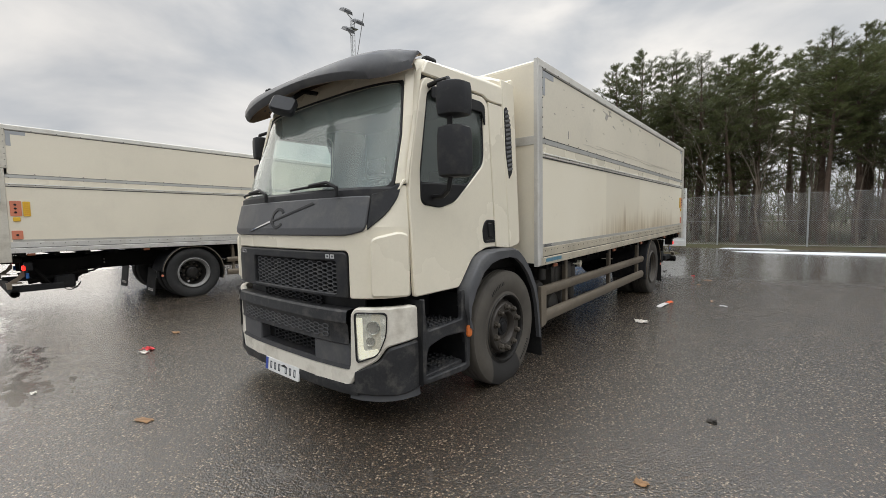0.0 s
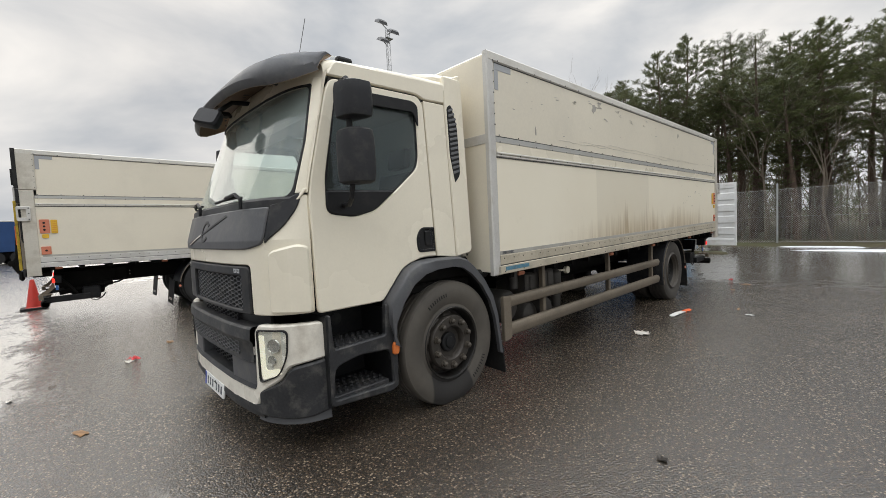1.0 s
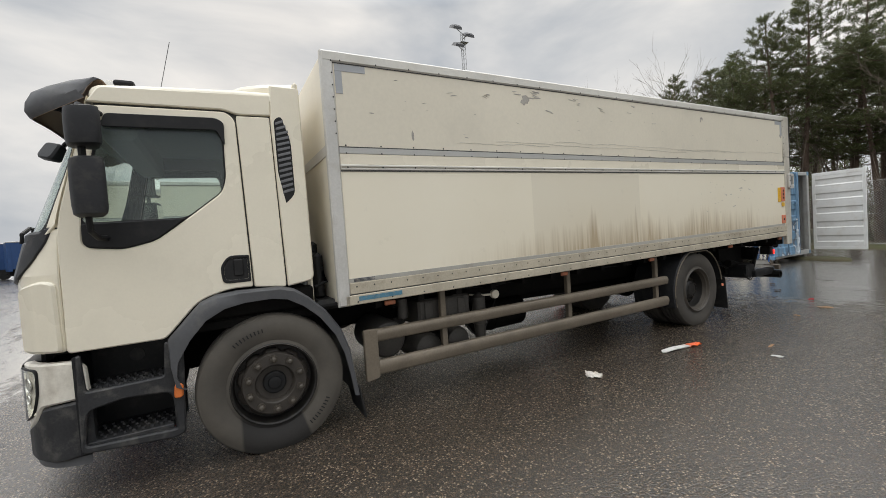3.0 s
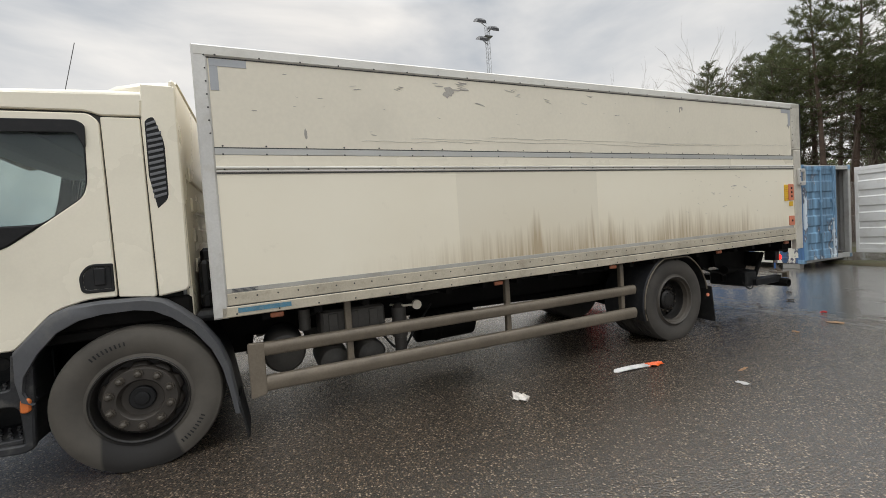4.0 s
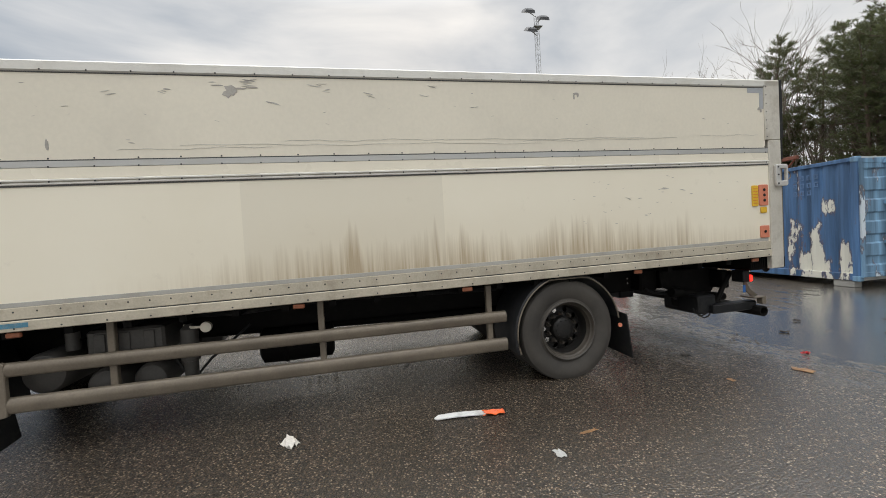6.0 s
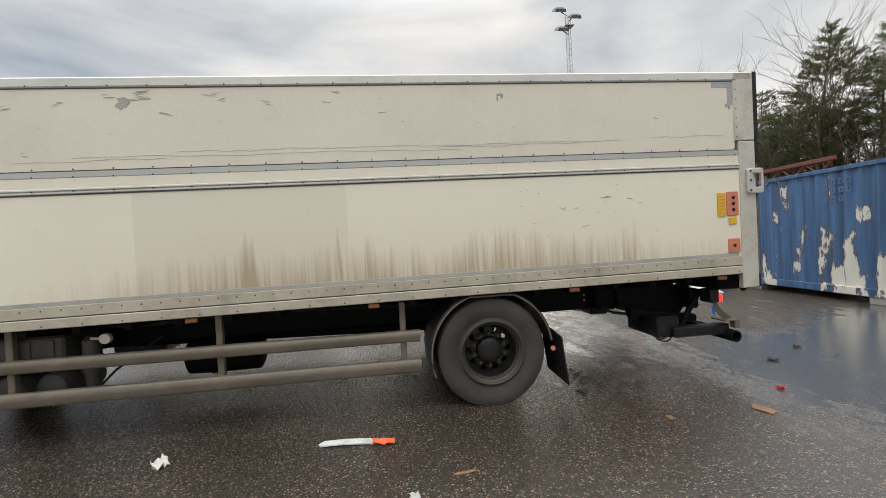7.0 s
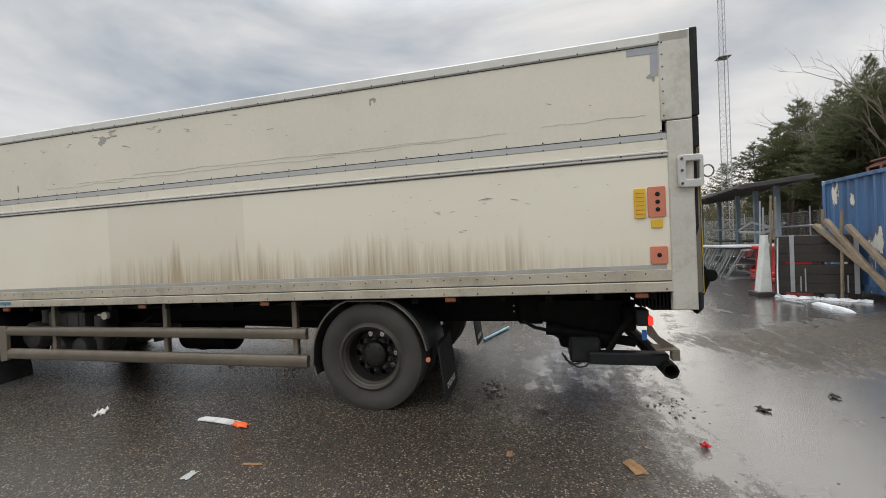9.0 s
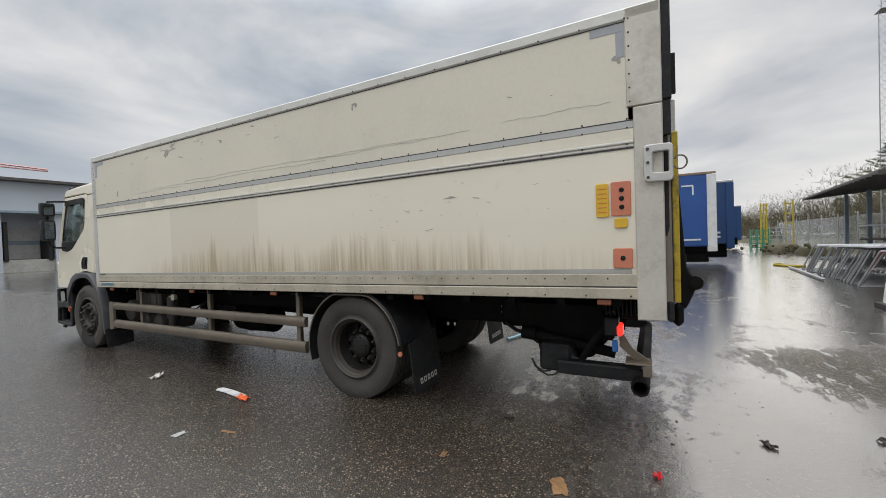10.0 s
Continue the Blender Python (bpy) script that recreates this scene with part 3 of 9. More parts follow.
def wheel_front(truck, side, y, z):
    hub = new("wheel")
    hub.parent, hub.location = truck, (0, y, z)
    tagged(hub, label="steel front wheel with a dusty road tyre")
    bm = bm_new()
    tyre(bm, side * 1.205, side)
    part("tyre", bm, TYRE, hub, "grey dusty worn rubber tyre")
    bm = bm_new()
    lathe(bm, (side * 1.205, 0, 0), (-side, 0, 0), [(0.10, 0.31), (0.012, 0.309), (0.006, 0.300), (0.012, 0.290), (0.03, 0.283), (0.11, 0.272), (0.15, 0.255), (0.15, 0.10)], 56)
    part("rim", bm, HUB, hub, "dark steel rim")
    bm = bm_new()
    # hub flange that stands out of the disc: a scalloped back, a stepped wall and a flat face round the sunken centre
    prof = []
    for d, r in ((0.12, 0.262), (0.075, 0.260), (0.062, 0.250), (0.055, 0.236), (0.026, 0.232), (0.014, 0.222), (0.012, 0.145), (0.022, 0.136), (0.070, 0.128), (0.075, 0.075)):
        row = []
        for i in range(120):
            a = 2 * math.pi * i / 120
            rr = r - (0.024 * max(0.0, math.cos(a * 10)) ** 1.5 if r > 0.245 else 0.0)
            row.append(Vector((side * (1.205 - d), rr * math.cos(a), rr * math.sin(a))))
        prof.append(row)
    loft(bm, prof)
    part("hub", bm, FLANGE, hub, "brown dusty hub flange with a scalloped edge")
    # sunken centre in black, darker than the flange round it
    bm = bm_new()
    open_lathe(bm, (side * 1.205, 0, 0), (-side, 0, 0), [(0.074, 0.085), (0.050, 0.082), (0.044, 0.074), (0.044, 0.050), (0.034, 0.046), (0.030, 0.036), (0.032, 0.002)], 32)
    part("hub_cap", bm, PLASTIC_BLACK, hub, "black sunken hub centre")
    for k in range(10):
        a = 2 * math.pi * (k + 0.5) / 10
        bm = bm_new()
        c = Vector((side * 1.193, 0.188 * math.cos(a), 0.188 * math.sin(a)))
        cyl(bm, c, c + Vector((side * 0.012, 0, 0)), 0.031, 16, 0.030)
        cyl(bm, c + Vector((side * 0.012, 0, 0)), c + Vector((side * 0.034, 0, 0)), 0.025, 6, 0.023)
        cyl(bm, c + Vector((side * 0.034, 0, 0)), c + Vector((side * 0.044, 0, 0)), 0.021, 12, 0.009)
        part("wheel_nut", bm, RIM, hub)
    # raised lettering on the wall of the tyre, as plain bars
    for a0, n in ((115, 9), (-40, 9)):
        bm = bm_new()
        for k in range(n):
            a = radians(a0 + (k - n / 2) * 3.6)
            r0, r1 = 0.405, 0.435
            w = radians(0.95)
            quad = [(r0, a - w), (r1, a - w), (r1, a + w * 0.3), (r0, a + w * 0.3)]
            vs = [bm.verts.new((side * 1.2115, q * math.cos(b), q * math.sin(b))) for q, b in quad]
            lo = [bm.verts.new((side * 1.203, q * math.cos(b), q * math.sin(b))) for q, b in quad]
            bm.faces.new(vs)
            for i in range(4):
                bm.faces.new((vs[i], lo[i], lo[(i + 1) % 4], vs[(i + 1) % 4]))
        part("tyre_marking", bm, RUBBER, hub, "raised rubber bars on the tyre wall")


def open_lathe(bm, centre, axis, profile, n=48):
    ax = Vector(axis).normalized()
    return loft(bm, [ring(Vector(centre) + ax * d, ax, r, n) for d, r in profile], True, False)


def wheel_rear(truck, side, y, z):
    hub = new("wheel")
    hub.parent, hub.location = truck, (0, y, z)
    tagged(hub, label="twin rear wheel with deep dish steel rims")
    for off in (1.205, 0.865):
        bm = bm_new()
        tyre(bm, side * off, side)
        part("tyre", bm, TYRE_DRY, hub, "grey dusty worn rubber tyre")
    bm = bm_new()
    open_lathe(bm, (side * 1.205, 0, 0), (-side, 0, 0), [(0.14, 0.31), (0.012, 0.312), (0.000, 0.302), (-0.002, 0.294), (0.006, 0.286), (0.022, 0.282), (0.034, 0.268), (0.060, 0.262), (0.078, 0.252)], 64)
    part("rim", bm, RIM, hub, "brown dusty deep dish steel rim")
    bm = bm_new()
    open_lathe(bm, (side * 1.205, 0, 0), (-side, 0, 0), [(0.001, 0.303), (-0.004, 0.300), (-0.004, 0.296), (0.001, 0.293)], 64)
    part("rim_edge", bm, TANK, hub, "bare worn edge of the rim")
    # inner dish takes a darker material than the outer rim
    bm = bm_new()
    open_lathe(bm, (side * 1.205, 0, 0), (-side, 0, 0), [(0.076, 0.254), (0.10, 0.248), (0.15, 0.240), (0.172, 0.226)], 56)
    part("dish", bm, HUB, hub, "black inside of the rim")
    bm = bm_new()
    # disc pierced by ten round hand holes
    o = [(0.232 * math.cos(a), 0.232 * math.sin(a)) for a in steps(0, 2 * math.pi, 61)[:-1]]
    holes = [[(0.198 * math.cos(b) + 0.026 * math.cos(a) , 0.198 * math.sin(b) + 0.026 * math.sin(a)) for a in steps(0, 2 * math.pi, 15)[:-1]] for b in [2 * math.pi * k / 10 for k in range(10)]]
    plate(bm, o, holes, 0.012, 0.002, lambda u, v, w: Vector((side * (1.040 + w - 0.25 * max(0.0, math.hypot(u, v) - 0.16)), u, v)))
    part("disc", bm, HUB, hub, "dark dusty wheel disc with round hand holes")
    bm = bm_new()
    lathe(bm, (side * 1.205, 0, 0), (-side, 0, 0), [(0.175, 0.128), (0.11, 0.120), (0.098, 0.108), (0.086, 0.088), (0.082, 0.05), (0.082, 0.01)], 40)
    part("hub", bm, HUB, hub, "greasy black axle hub")
    for k in range(10):
        a = 2 * math.pi * k / 10 + 0.1
        bm = bm_new()
        c = Vector((side * 1.119, 0.092 * math.cos(a), 0.092 * math.sin(a)))
        cyl(bm, c, c + Vector((side * 0.012, 0, 0)), 0.008, 6)
        part("hub_bolt", bm, HUB, hub)
    for k in range(10):
        a = 2 * math.pi * (k + 0.5) / 10
        bm = bm_new()
        c = Vector((side * 1.038, 0.155 * math.cos(a), 0.155 * math.sin(a)))
        cyl(bm, c, c + Vector((side * 0.010, 0, 0)), 0.025, 16, 0.024)
        cyl(bm, c + Vector((side * 0.010, 0, 0)), c + Vector((side * 0.034, 0, 0)), 0.019, 6, 0.018)
        cyl(bm, c + Vector((side * 0.034, 0, 0)), c + Vector((side * 0.052, 0, 0)), 0.011, 8)
        part("wheel_nut", bm, RIM, hub)


def box_side(truck, s, dirty):
    """One side of the cargo box: laminate panels between aluminium posts and rails, with rivets."""
    zr = lambda z, y: z + (0.0078 if 2.07 < z < 2.31 else RAKE) * y
    pm = PANEL_DIRTY if dirty else PANEL_PLAIN
    sh = lambda d: (lambda u, v, w: Vector((s * (1.262 + d + w), u, zr(v, u))))
    def strip(name, y0, y1, z0, z1, d, mat, label="", bev=0.003, thick=0.02):
        bm = bm_new()
        plate(bm, [(y0, z0), (y1, z0), (y1, z1), (y0, z1)], (), thick, bev, sh(d))
        return part(name, bm, mat, truck, label)
    strip("upper_panel", 0.645, 8.21, 2.20, 2.99, -0.001, PANEL_UPPER if dirty else PANEL_PLAIN, "white upper side panel with scuffs")
    strip("lower_panel", 0.645, 8.25, 1.11, 2.19, -0.001, pm, "white lower side panel with brown streaks" if dirty else "clean white lower side panel")
    strip("top_rail", 0.55, 8.42, 2.943, 3.03, 0.012, ALU_PALE, "pale aluminium roof edge rail", 0.012)
    strip("middle_rail", 0.645, 8.24, 2.226, 2.276, 0.006, ALU_BAND, "grey riveted aluminium middle rail")
    strip("ledge", 0.645, 8.24, 2.140, 2.225, 0.004, WHITE, "white ledge under the middle rail")
    bm = bm_new()
    for zz, d in ((2.129, 0.016), (2.105, 0.010)):
        plate(bm, [(0.645, zz - 0.010), (8.24, zz - 0.010), (8.24, zz + 0.010), (0.645, zz + 0.010)], (), 0.03, 0.005, sh(d))
    part("hinge_rail", bm, ALU_PALE, truck, "aluminium hinge rail")
    # gaps along the rails, their shadow drawn as thin dark strips
    bm = bm_new()
    plate(bm, [(0.645, 2.084), (8.24, 2.084), (8.24, 2.095), (0.645, 2.095)], (), 0.02, 0.001, sh(0.005))
    plate(bm, [(0.645, 2.276), (8.24, 2.276), (8.24, 2.283), (0.645, 2.283)], (), 0.02, 0.001, sh(0.0065))
    plate(bm, [(0.6, 2.936), (8.2, 2.936), (8.2, 2.943), (0.6, 2.943)], (), 0.02, 0.001, sh(0.004))
    part("shadow_gap", bm, SEAM, truck, "dark strips drawn for the shadow gaps along the rails")
    strip("tape_strip", 0.645, 8.21, 1.184, 1.220, 0.002, TAPE_FOOT, "grey tape along the foot of the panel", 0.001, 0.01)
    strip("kick_rail", 0.645, 8.25, 1.093, 1.182, 0.006, ALU_DIRTY if dirty else ALU, "grimy aluminium kick rail")
    strip("floor_rail", 0.60, 8.25, 1.003, 1.084, 0.010, ALU_DIRTY if dirty else ALU, "grimy aluminium floor rail", 0.006)
    bm = bm_new()
    plate(bm, [(0.6, 1.084), (8.25, 1.084), (8.25, 1.092), (0.6, 1.092)], (), 0.02, 0.001, sh(0.004))
    part("shadow_gap", bm, SEAM, truck)
    strip("front_post", 0.545, 0.645, 1.00, 3.025, 0.010, ALU, "aluminium front corner post", 0.012, 0.05)
    strip("rear_post_upper", 8.20, 8.42, 2.345, 3.025, 0.012, ALU_STAINED, "stained aluminium upper rear post", 0.006, 0.06)
    strip("rear_post", 8.24, 8.42, 0.86, 2.338, 0.014, ALU_STAINED, "stained aluminium lower rear post", 0.008, 0.06)
    # corner tape in L shapes
    for y0, y1, yi in ((0.655, 0.905, 1), (7.97, 8.195, -1)):
        bm = bm_new()
        ya, yb = (y0, y0 + 0.055) if yi > 0 else (y1 - 0.055, y1)
        plate(bm, [(y0, 2.878), (y1, 2.878), (y1, 2.933), (y0, 2.933)], (), 0.006, 0.0005, sh(0.0022))
        plate(bm, [(ya, 2.70), (yb, 2.70), (yb, 2.877), (ya, 2.877)], (), 0.006, 0.0005, sh(0.0022))
        part("corner_tape", bm, TAPE, truck, "grey tape in an L shape")
    # rivets
    bm = bm_new()
    for z0, d, gap in ((2.957, 0.012, 0.30), (2.294, -0.001, 0.30), (2.231, 0.006, 0.30), (2.117, 0.013, 0.30), (1.150, 0.006, 0.15), (1.026, 0.010, 0.30)):
        y = 0.70
        while y < 8.2:
            c = Vector((s * (1.262 + d), y, zr(z0, y)))
            cyl(bm, c, c + Vector((s * 0.004, 0, 0)), 0.0075, 6, 0.004)
            y += gap
    for yy in (0.628, 8.222):
        for z0 in steps(2.38, 2.95, 6):
            c = Vector((s * (1.262 + 0.0125), yy, zr(z0, yy)))
            cyl(bm, c, c + Vector((s * 0.005, 0, 0)), 0.007, 6, 0.004)
    part("rivets", bm, SEAM, truck, "rows of dark rivets", kind="stuff")
    # markers at the rear end
    def marker(name, y0, y1, z0, z1, mat, label, dots=()):
        bm = bm_new()
        plate(bm, rounded([(y0, z0), (y1, z0), (y1, z1), (y0, z1)], 0.014), (), 0.012, 0.003, lambda u, v, w: Vector((s * (1.274 + w), u, v)))
        ob = part(name, bm, mat, truck, label)
        for yy, z in dots:
            b2 = bm_new()
            c = Vector((s * 1.2735, yy, z))
            cyl(b2, c, c + Vector((s * 0.004, 0, 0)), 0.017, 16)
            cyl(b2, c + Vector((s * 0.004, 0, 0)), c + Vector((s * 0.010, 0, 0)), 0.009, 10, 0.006)
            part("screw_hole", b2, PLASTIC_BLACK, ob)
        return ob
    marker("reflector_plate", 8.085, 8.215, 1.685, 1.925, SALMON, "salmon plate with three holes", [(8.155, z) for z in (1.745, 1.805, 1.865)])
    marker("reflector_plate", 8.092, 8.218, 1.315, 1.455, SALMON, "salmon plate with one hole", [(8.155, 1.385)])
    ob = marker("yellow_plate", 7.985, 8.07, 1.68, 1.918, YELLOW, "yellow load table with dark print")
    bm = bm_new()
    for i in range(6):
        z = 1.712 + i * 0.033
        plate(bm, [(7.995, z), (8.058, z), (8.058, z + 0.006), (7.995, z + 0.006)], (), 0.003, 0.0004, lambda u, v, w: Vector((s * (1.2755 + w), u, v)))
    part("print", bm, ORANGE, ob)
    marker("yellow_plate", 8.105, 8.19, 1.60, 1.668, YELLOW, "small yellow plate")
    # stickers near the front foot
    bm = bm_new()
    plate(bm, [(0.71, 1.032), (1.09, 1.032), (1.09, 1.068), (0.71, 1.068)], (), 0.003, 0.0004, sh(0.0125))
    part("sticker", bm, BLUE_STICKER, truck, "faded blue maker's sticker")
    bm = bm_new()
    for z, y1 in ((1.192, 0.86), (1.201, 0.84), (1.210, 0.86)):
        plate(bm, [(0.68, z), (y1, z), (y1, z + 0.0045), (0.68, z + 0.0045)], (), 0.003, 0.0004, sh(0.004))
    part("print", bm, INK, truck, "small dark lines of print")
    # hook on the rear post
    bm = bm_new()
    o = rounded([(8.30, 1.90), (8.475, 1.90), (8.475, 2.15), (8.30, 2.15)], 0.03)
    h = rounded([(8.355, 1.96), (8.45, 1.96), (8.45, 2.10), (8.355, 2.10)], 0.012)
    plate(bm, o, (h,), 0.03, 0.006, lambda u, v, w: Vector((s * (1.31 + w), u, v)))
    ob = part("hook_bracket", bm, ALU, truck, "aluminium hook bracket")
    for z in (1.93, 2.03, 2.12):
        b2 = bm_new()
        c = Vector((s * 1.31, 8.325, z))
        cyl(b2, c, c + Vector((s * 0.006, 0, 0)), 0.010, 10)
        part("bolt", b2, SEAM, ob)
    # under-floor side marker lamps
    for y in (0.98, 3.02, 4.55, 6.45, 8.02):
        bm = bm_new()
        box(bm, s * 1.235, s * 1.262, y - 0.05, y + 0.05, 0.955 + RAKE * y, 0.995 + RAKE * y, 0.008)
        part("side_marker", bm, MARKER_DULL, truck, "small orange side marker lamp")


SCUFFS = [(2.76, 2.915, 0.05, 7), (2.47, 2.893, 0.04, 2), (1.73, 2.806, 0.03, 4), (2.12, 2.834, 0.03, 4), (3.29, 2.903, 0.05, 4), (3.36, 2.868, 0.03, 3), (3.77, 2.832, 0.035, 4), (4.24, 2.843, 0.03, 3), (4.33, 2.93, 0.03, 4), (4.72, 2.749, 0.03, 3), (1.87, 2.435, 0.03, 2), (6.78, 1.913, 0.04, 5), (6.58, 1.65, 0.03, 4), (6.38, 1.836, 0.03, 3), (7.06, 1.905, 0.03, 3), (2.91, 2.765, 0.06, 2)]


def scuffs(truck):
    """Scratches and torn spots on the side panel, where the paint is rubbed off."""
    rnd = random.Random(5)
    grey = surface("rubbed_grey_scuff", (0.36, 0.335, 0.295), 0.6, var=0.2)
    faint = surface("faint_scratch", (0.50, 0.47, 0.41), 0.6, var=0.2)
    def spot(y, z, ry, rz, n=12, jag=0.4):
        bm = bm_new()
        pts = []
        for i in range(n):
            a = 2 * math.pi * i / n
            q = 1 + jag * (rnd.random() - 0.6)
            pts.append((y + ry * q * math.cos(a), z + rz * q * math.sin(a)))
        plate(bm, pts, (), 0.003, 0.0003, lambda u, v, w: Vector((1.2635 + w, u, v)))
        part("scuff", bm, grey, truck, "grey scuff in the white paint")
    spot(2.60, 2.838, 0.055, 0.045, 14, 0.8)
    spot(2.68, 2.868, 0.05, 0.008)
    spot(2.77, 2.877, 0.05, 0.006)
    spot(2.50, 2.89, 0.05, 0.005)
    spot(5.80, 2.902, 0.035, 0.012)
    spot(5.775, 2.872, 0.009, 0.028)
    spot(5.82, 2.885, 0.012, 0.018)
    spot(1.30, 2.405, 0.012, 0.045)
    spot(8.14, 2.79, 0.03, 0.02)
    spot(8.16, 2.765, 0.012, 0.02)
    def torn(y, z, size, n):
        for k in range(n):
            bm = bm_new()
            yy, zz = y + rnd.gauss(0, size * 0.7), z + rnd.gauss(0, size * 0.35)
            ln, th, sl = size * rnd.uniform(0.4, 1.3), size * rnd.uniform(0.05, 0.16), rnd.uniform(-0.35, 0.25)
            pts = [(yy - ln, zz - sl * ln), (yy - ln * 0.3, zz - th - sl * ln * 0.3), (yy + ln * 0.5, zz - th * 0.6 + sl * ln * 0.5), (yy + ln, zz + sl * ln), (yy + ln * 0.2, zz + th + sl * ln * 0.2), (yy - ln * 0.6, zz + th * 0.7 - sl * ln * 0.6)]
            plate(bm, pts, (), 0.003, 0.0002, lambda u, v, w: Vector((1.2632 + w, u, v)))
            part("scuff", bm, faint if k % 3 else grey, truck, "thin torn scuff in the white paint")
    for y, z, size, n in SCUFFS:
        torn(y, z, size, n)
    for i in range(20):
        torn(0.9 + rnd.random() * 7.0, 2.55 + rnd.random() * 0.36, 0.014 + 0.016 * rnd.random(), 1)
    for i in range(26):
        torn(5.7 + rnd.random() * 2.2, 1.55 + rnd.random() * 0.55, 0.010 + 0.018 * rnd.random(), 1)
    # long thin scratches
    for y0, y1, z, sl in ((2.2, 5.4, 2.375, 0.004), (3.0, 4.4, 2.40, 0.011), (4.4, 7.0, 2.392, 0.010), (1.75, 2.9, 2.345, 0.02), (5.2, 6.6, 2.37, 0.018), (7.3, 8.1, 2.40, 0.02)):
        bm = bm_new()
        n = 24
        rows = []
        for i in range(n + 1):
            y = y0 + (y1 - y0) * i / n
            zz = z + sl * (y - y0) + RAKE * y0 + 0.004 * math.sin(i * 1.7) + 0.006 * math.sin(i * 0.5)
            h = 0.0013 + 0.001 * rnd.random()
            rows.append([(1.2622, y, zz - h), (1.2638, y, zz), (1.2622, y, zz + h)])
        loft(bm, rows, False)
        part("scratch", bm, faint, truck, "thin wavy scratch")


def cargo_box(truck):
    zr = lambda z, y: z + RAKE * y
    for s in (1, -1):
        box_side(truck, s, s > 0)
    def slab(name, x0, x1, y0, y1, z0, z1, mat, label, bev=0.01):
        bm = bm_new()
        for v in box(bm, x0, x1, y0, y1, z0, z1, bev):
            v.co.z += RAKE * v.co.y
        return part(name, bm, mat, truck, label)
    slab("roof", -1.255, 1.255, 0.56, 8.41, 2.96, 3.022, WHITE, "white roof of the cargo box", 0.02)
    slab("front_wall", -1.24, 1.24, 0.555, 0.60, 1.03, 2.99, PANEL_PLAIN, "white front wall of the cargo box", 0.004)
    slab("front_wall_band", -1.235, 1.235, 0.547, 0.556, 2.21, 2.295, ALU, "aluminium band across the front wall", 0.002)
    slab("floor", -1.24, 1.24, 0.56, 8.40, 1.02, 1.10, CHASSIS, "dark underside of the cargo floor", 0.004)
    for y in steps(0.9, 8.1, 18):
        slab("cross_member", -1.2, 1.2, y - 0.03, y + 0.03, 0.94, 1.02, CHASSIS, "", 0.0)
    # rear frame with rubber buffers, closed tail-lift platform
    slab("rear_wall", -1.22, 1.22, 8.34, 8.38, 1.05, 2.96, ALU, "aluminium rear doors", 0.004)
    for s in (1, -1):
        slab("rubber_seal", s * 1.20, s * 1.266, 8.418, 8.475, 2.36, 3.035, RUBBER, "black rubber rear edge", 0.006)
        slab("rubber_seal", s * 1.20, s * 1.262, 8.418, 8.468, 2.12, 2.352, RUBBER, "", 0.006)
        slab("rubber_buffer", s * 1.17, s * 1.262, 8.422, 8.465, 0.85, 1.0, RUBBER, "black rubber buffer on the rear post", 0.018)
        bm = bm_new()
        plate(bm, [(8.42, 0.99), (8.462, 0.99), (8.462, 2.12), (8.445, 2.12), (8.445, 1.5), (8.43, 1.44), (8.42, 1.44)], (), 0.02, 0.003, lambda u, v, w: Vector((s * (1.25 + w), u, v + RAKE * u)))
        part("rear_flange", bm, GUARD, truck, "dull folded metal flange")
        slab("rear_edge", s * 1.20, s * 1.249, 8.421, 8.466, 0.99, 2.115, RUBBER, "dark shaded edge beside the platform", 0.004)
        slab("platform_edge", s * 1.09, s * 1.14, 8.470, 8.510, 0.97, 2.16, YELLOW_WORN, "worn yellow edge of the platform", 0.004)
        slab("platform_corner", s * 1.10, s * 1.14, 8.47, 8.505, 2.425, 2.70, RUBBER, "dark upper corner of the platform", 0.004)
    slab("lift_platform", -1.09, 1.09, 8.462, 8.50, 0.97, 2.40, ALU, "folded grey tail-lift platform", 0.008)
    for s in (1, -1):
        bm = bm_new()
        plate(bm, rounded([(8.505, 1.03), (8.54, 0.99), (8.605, 1.13), (8.60, 1.22), (8.555, 1.30), (8.535, 1.60), (8.505, 2.05)], 0.02, 3), (), 0.10, 0.012, lambda u, v, w: Vector((s * (1.0 + w), u, v)))
        part("lift_arm", bm, CHASSIS, truck, "black tail-lift arm")
        slab("lift_knuckle", s * 0.95, s * 1.04, 8.46, 8.53, 0.78, 0.95, CHASSIS, "black tail-lift knuckle", 0.03)
        bm = bm_new()
        c = Vector((s * 0.92, 8.605, 1.19))
        cyl(bm, c, c + Vector((s * 0.09, 0, 0)), 0.05, 20)
        cyl(bm, c + Vector((s * 0.09, 0, 0)), c + Vector((s * 0.10, 0, 0)), 0.034, 16)
        part("lift_roller", bm, CHASSIS, truck, "black tail-lift roller")
    bm = bm_new()
    tube(bm, [(1.27, 8.515 + 0.04 * math.cos(a), 2.02 + 0.045 * math.sin(a)) for a in steps(-2.6, 2.6, 16)], 0.006, 6)
    part("wire_loop", bm, GUARD, truck, "thin dull wire loop")


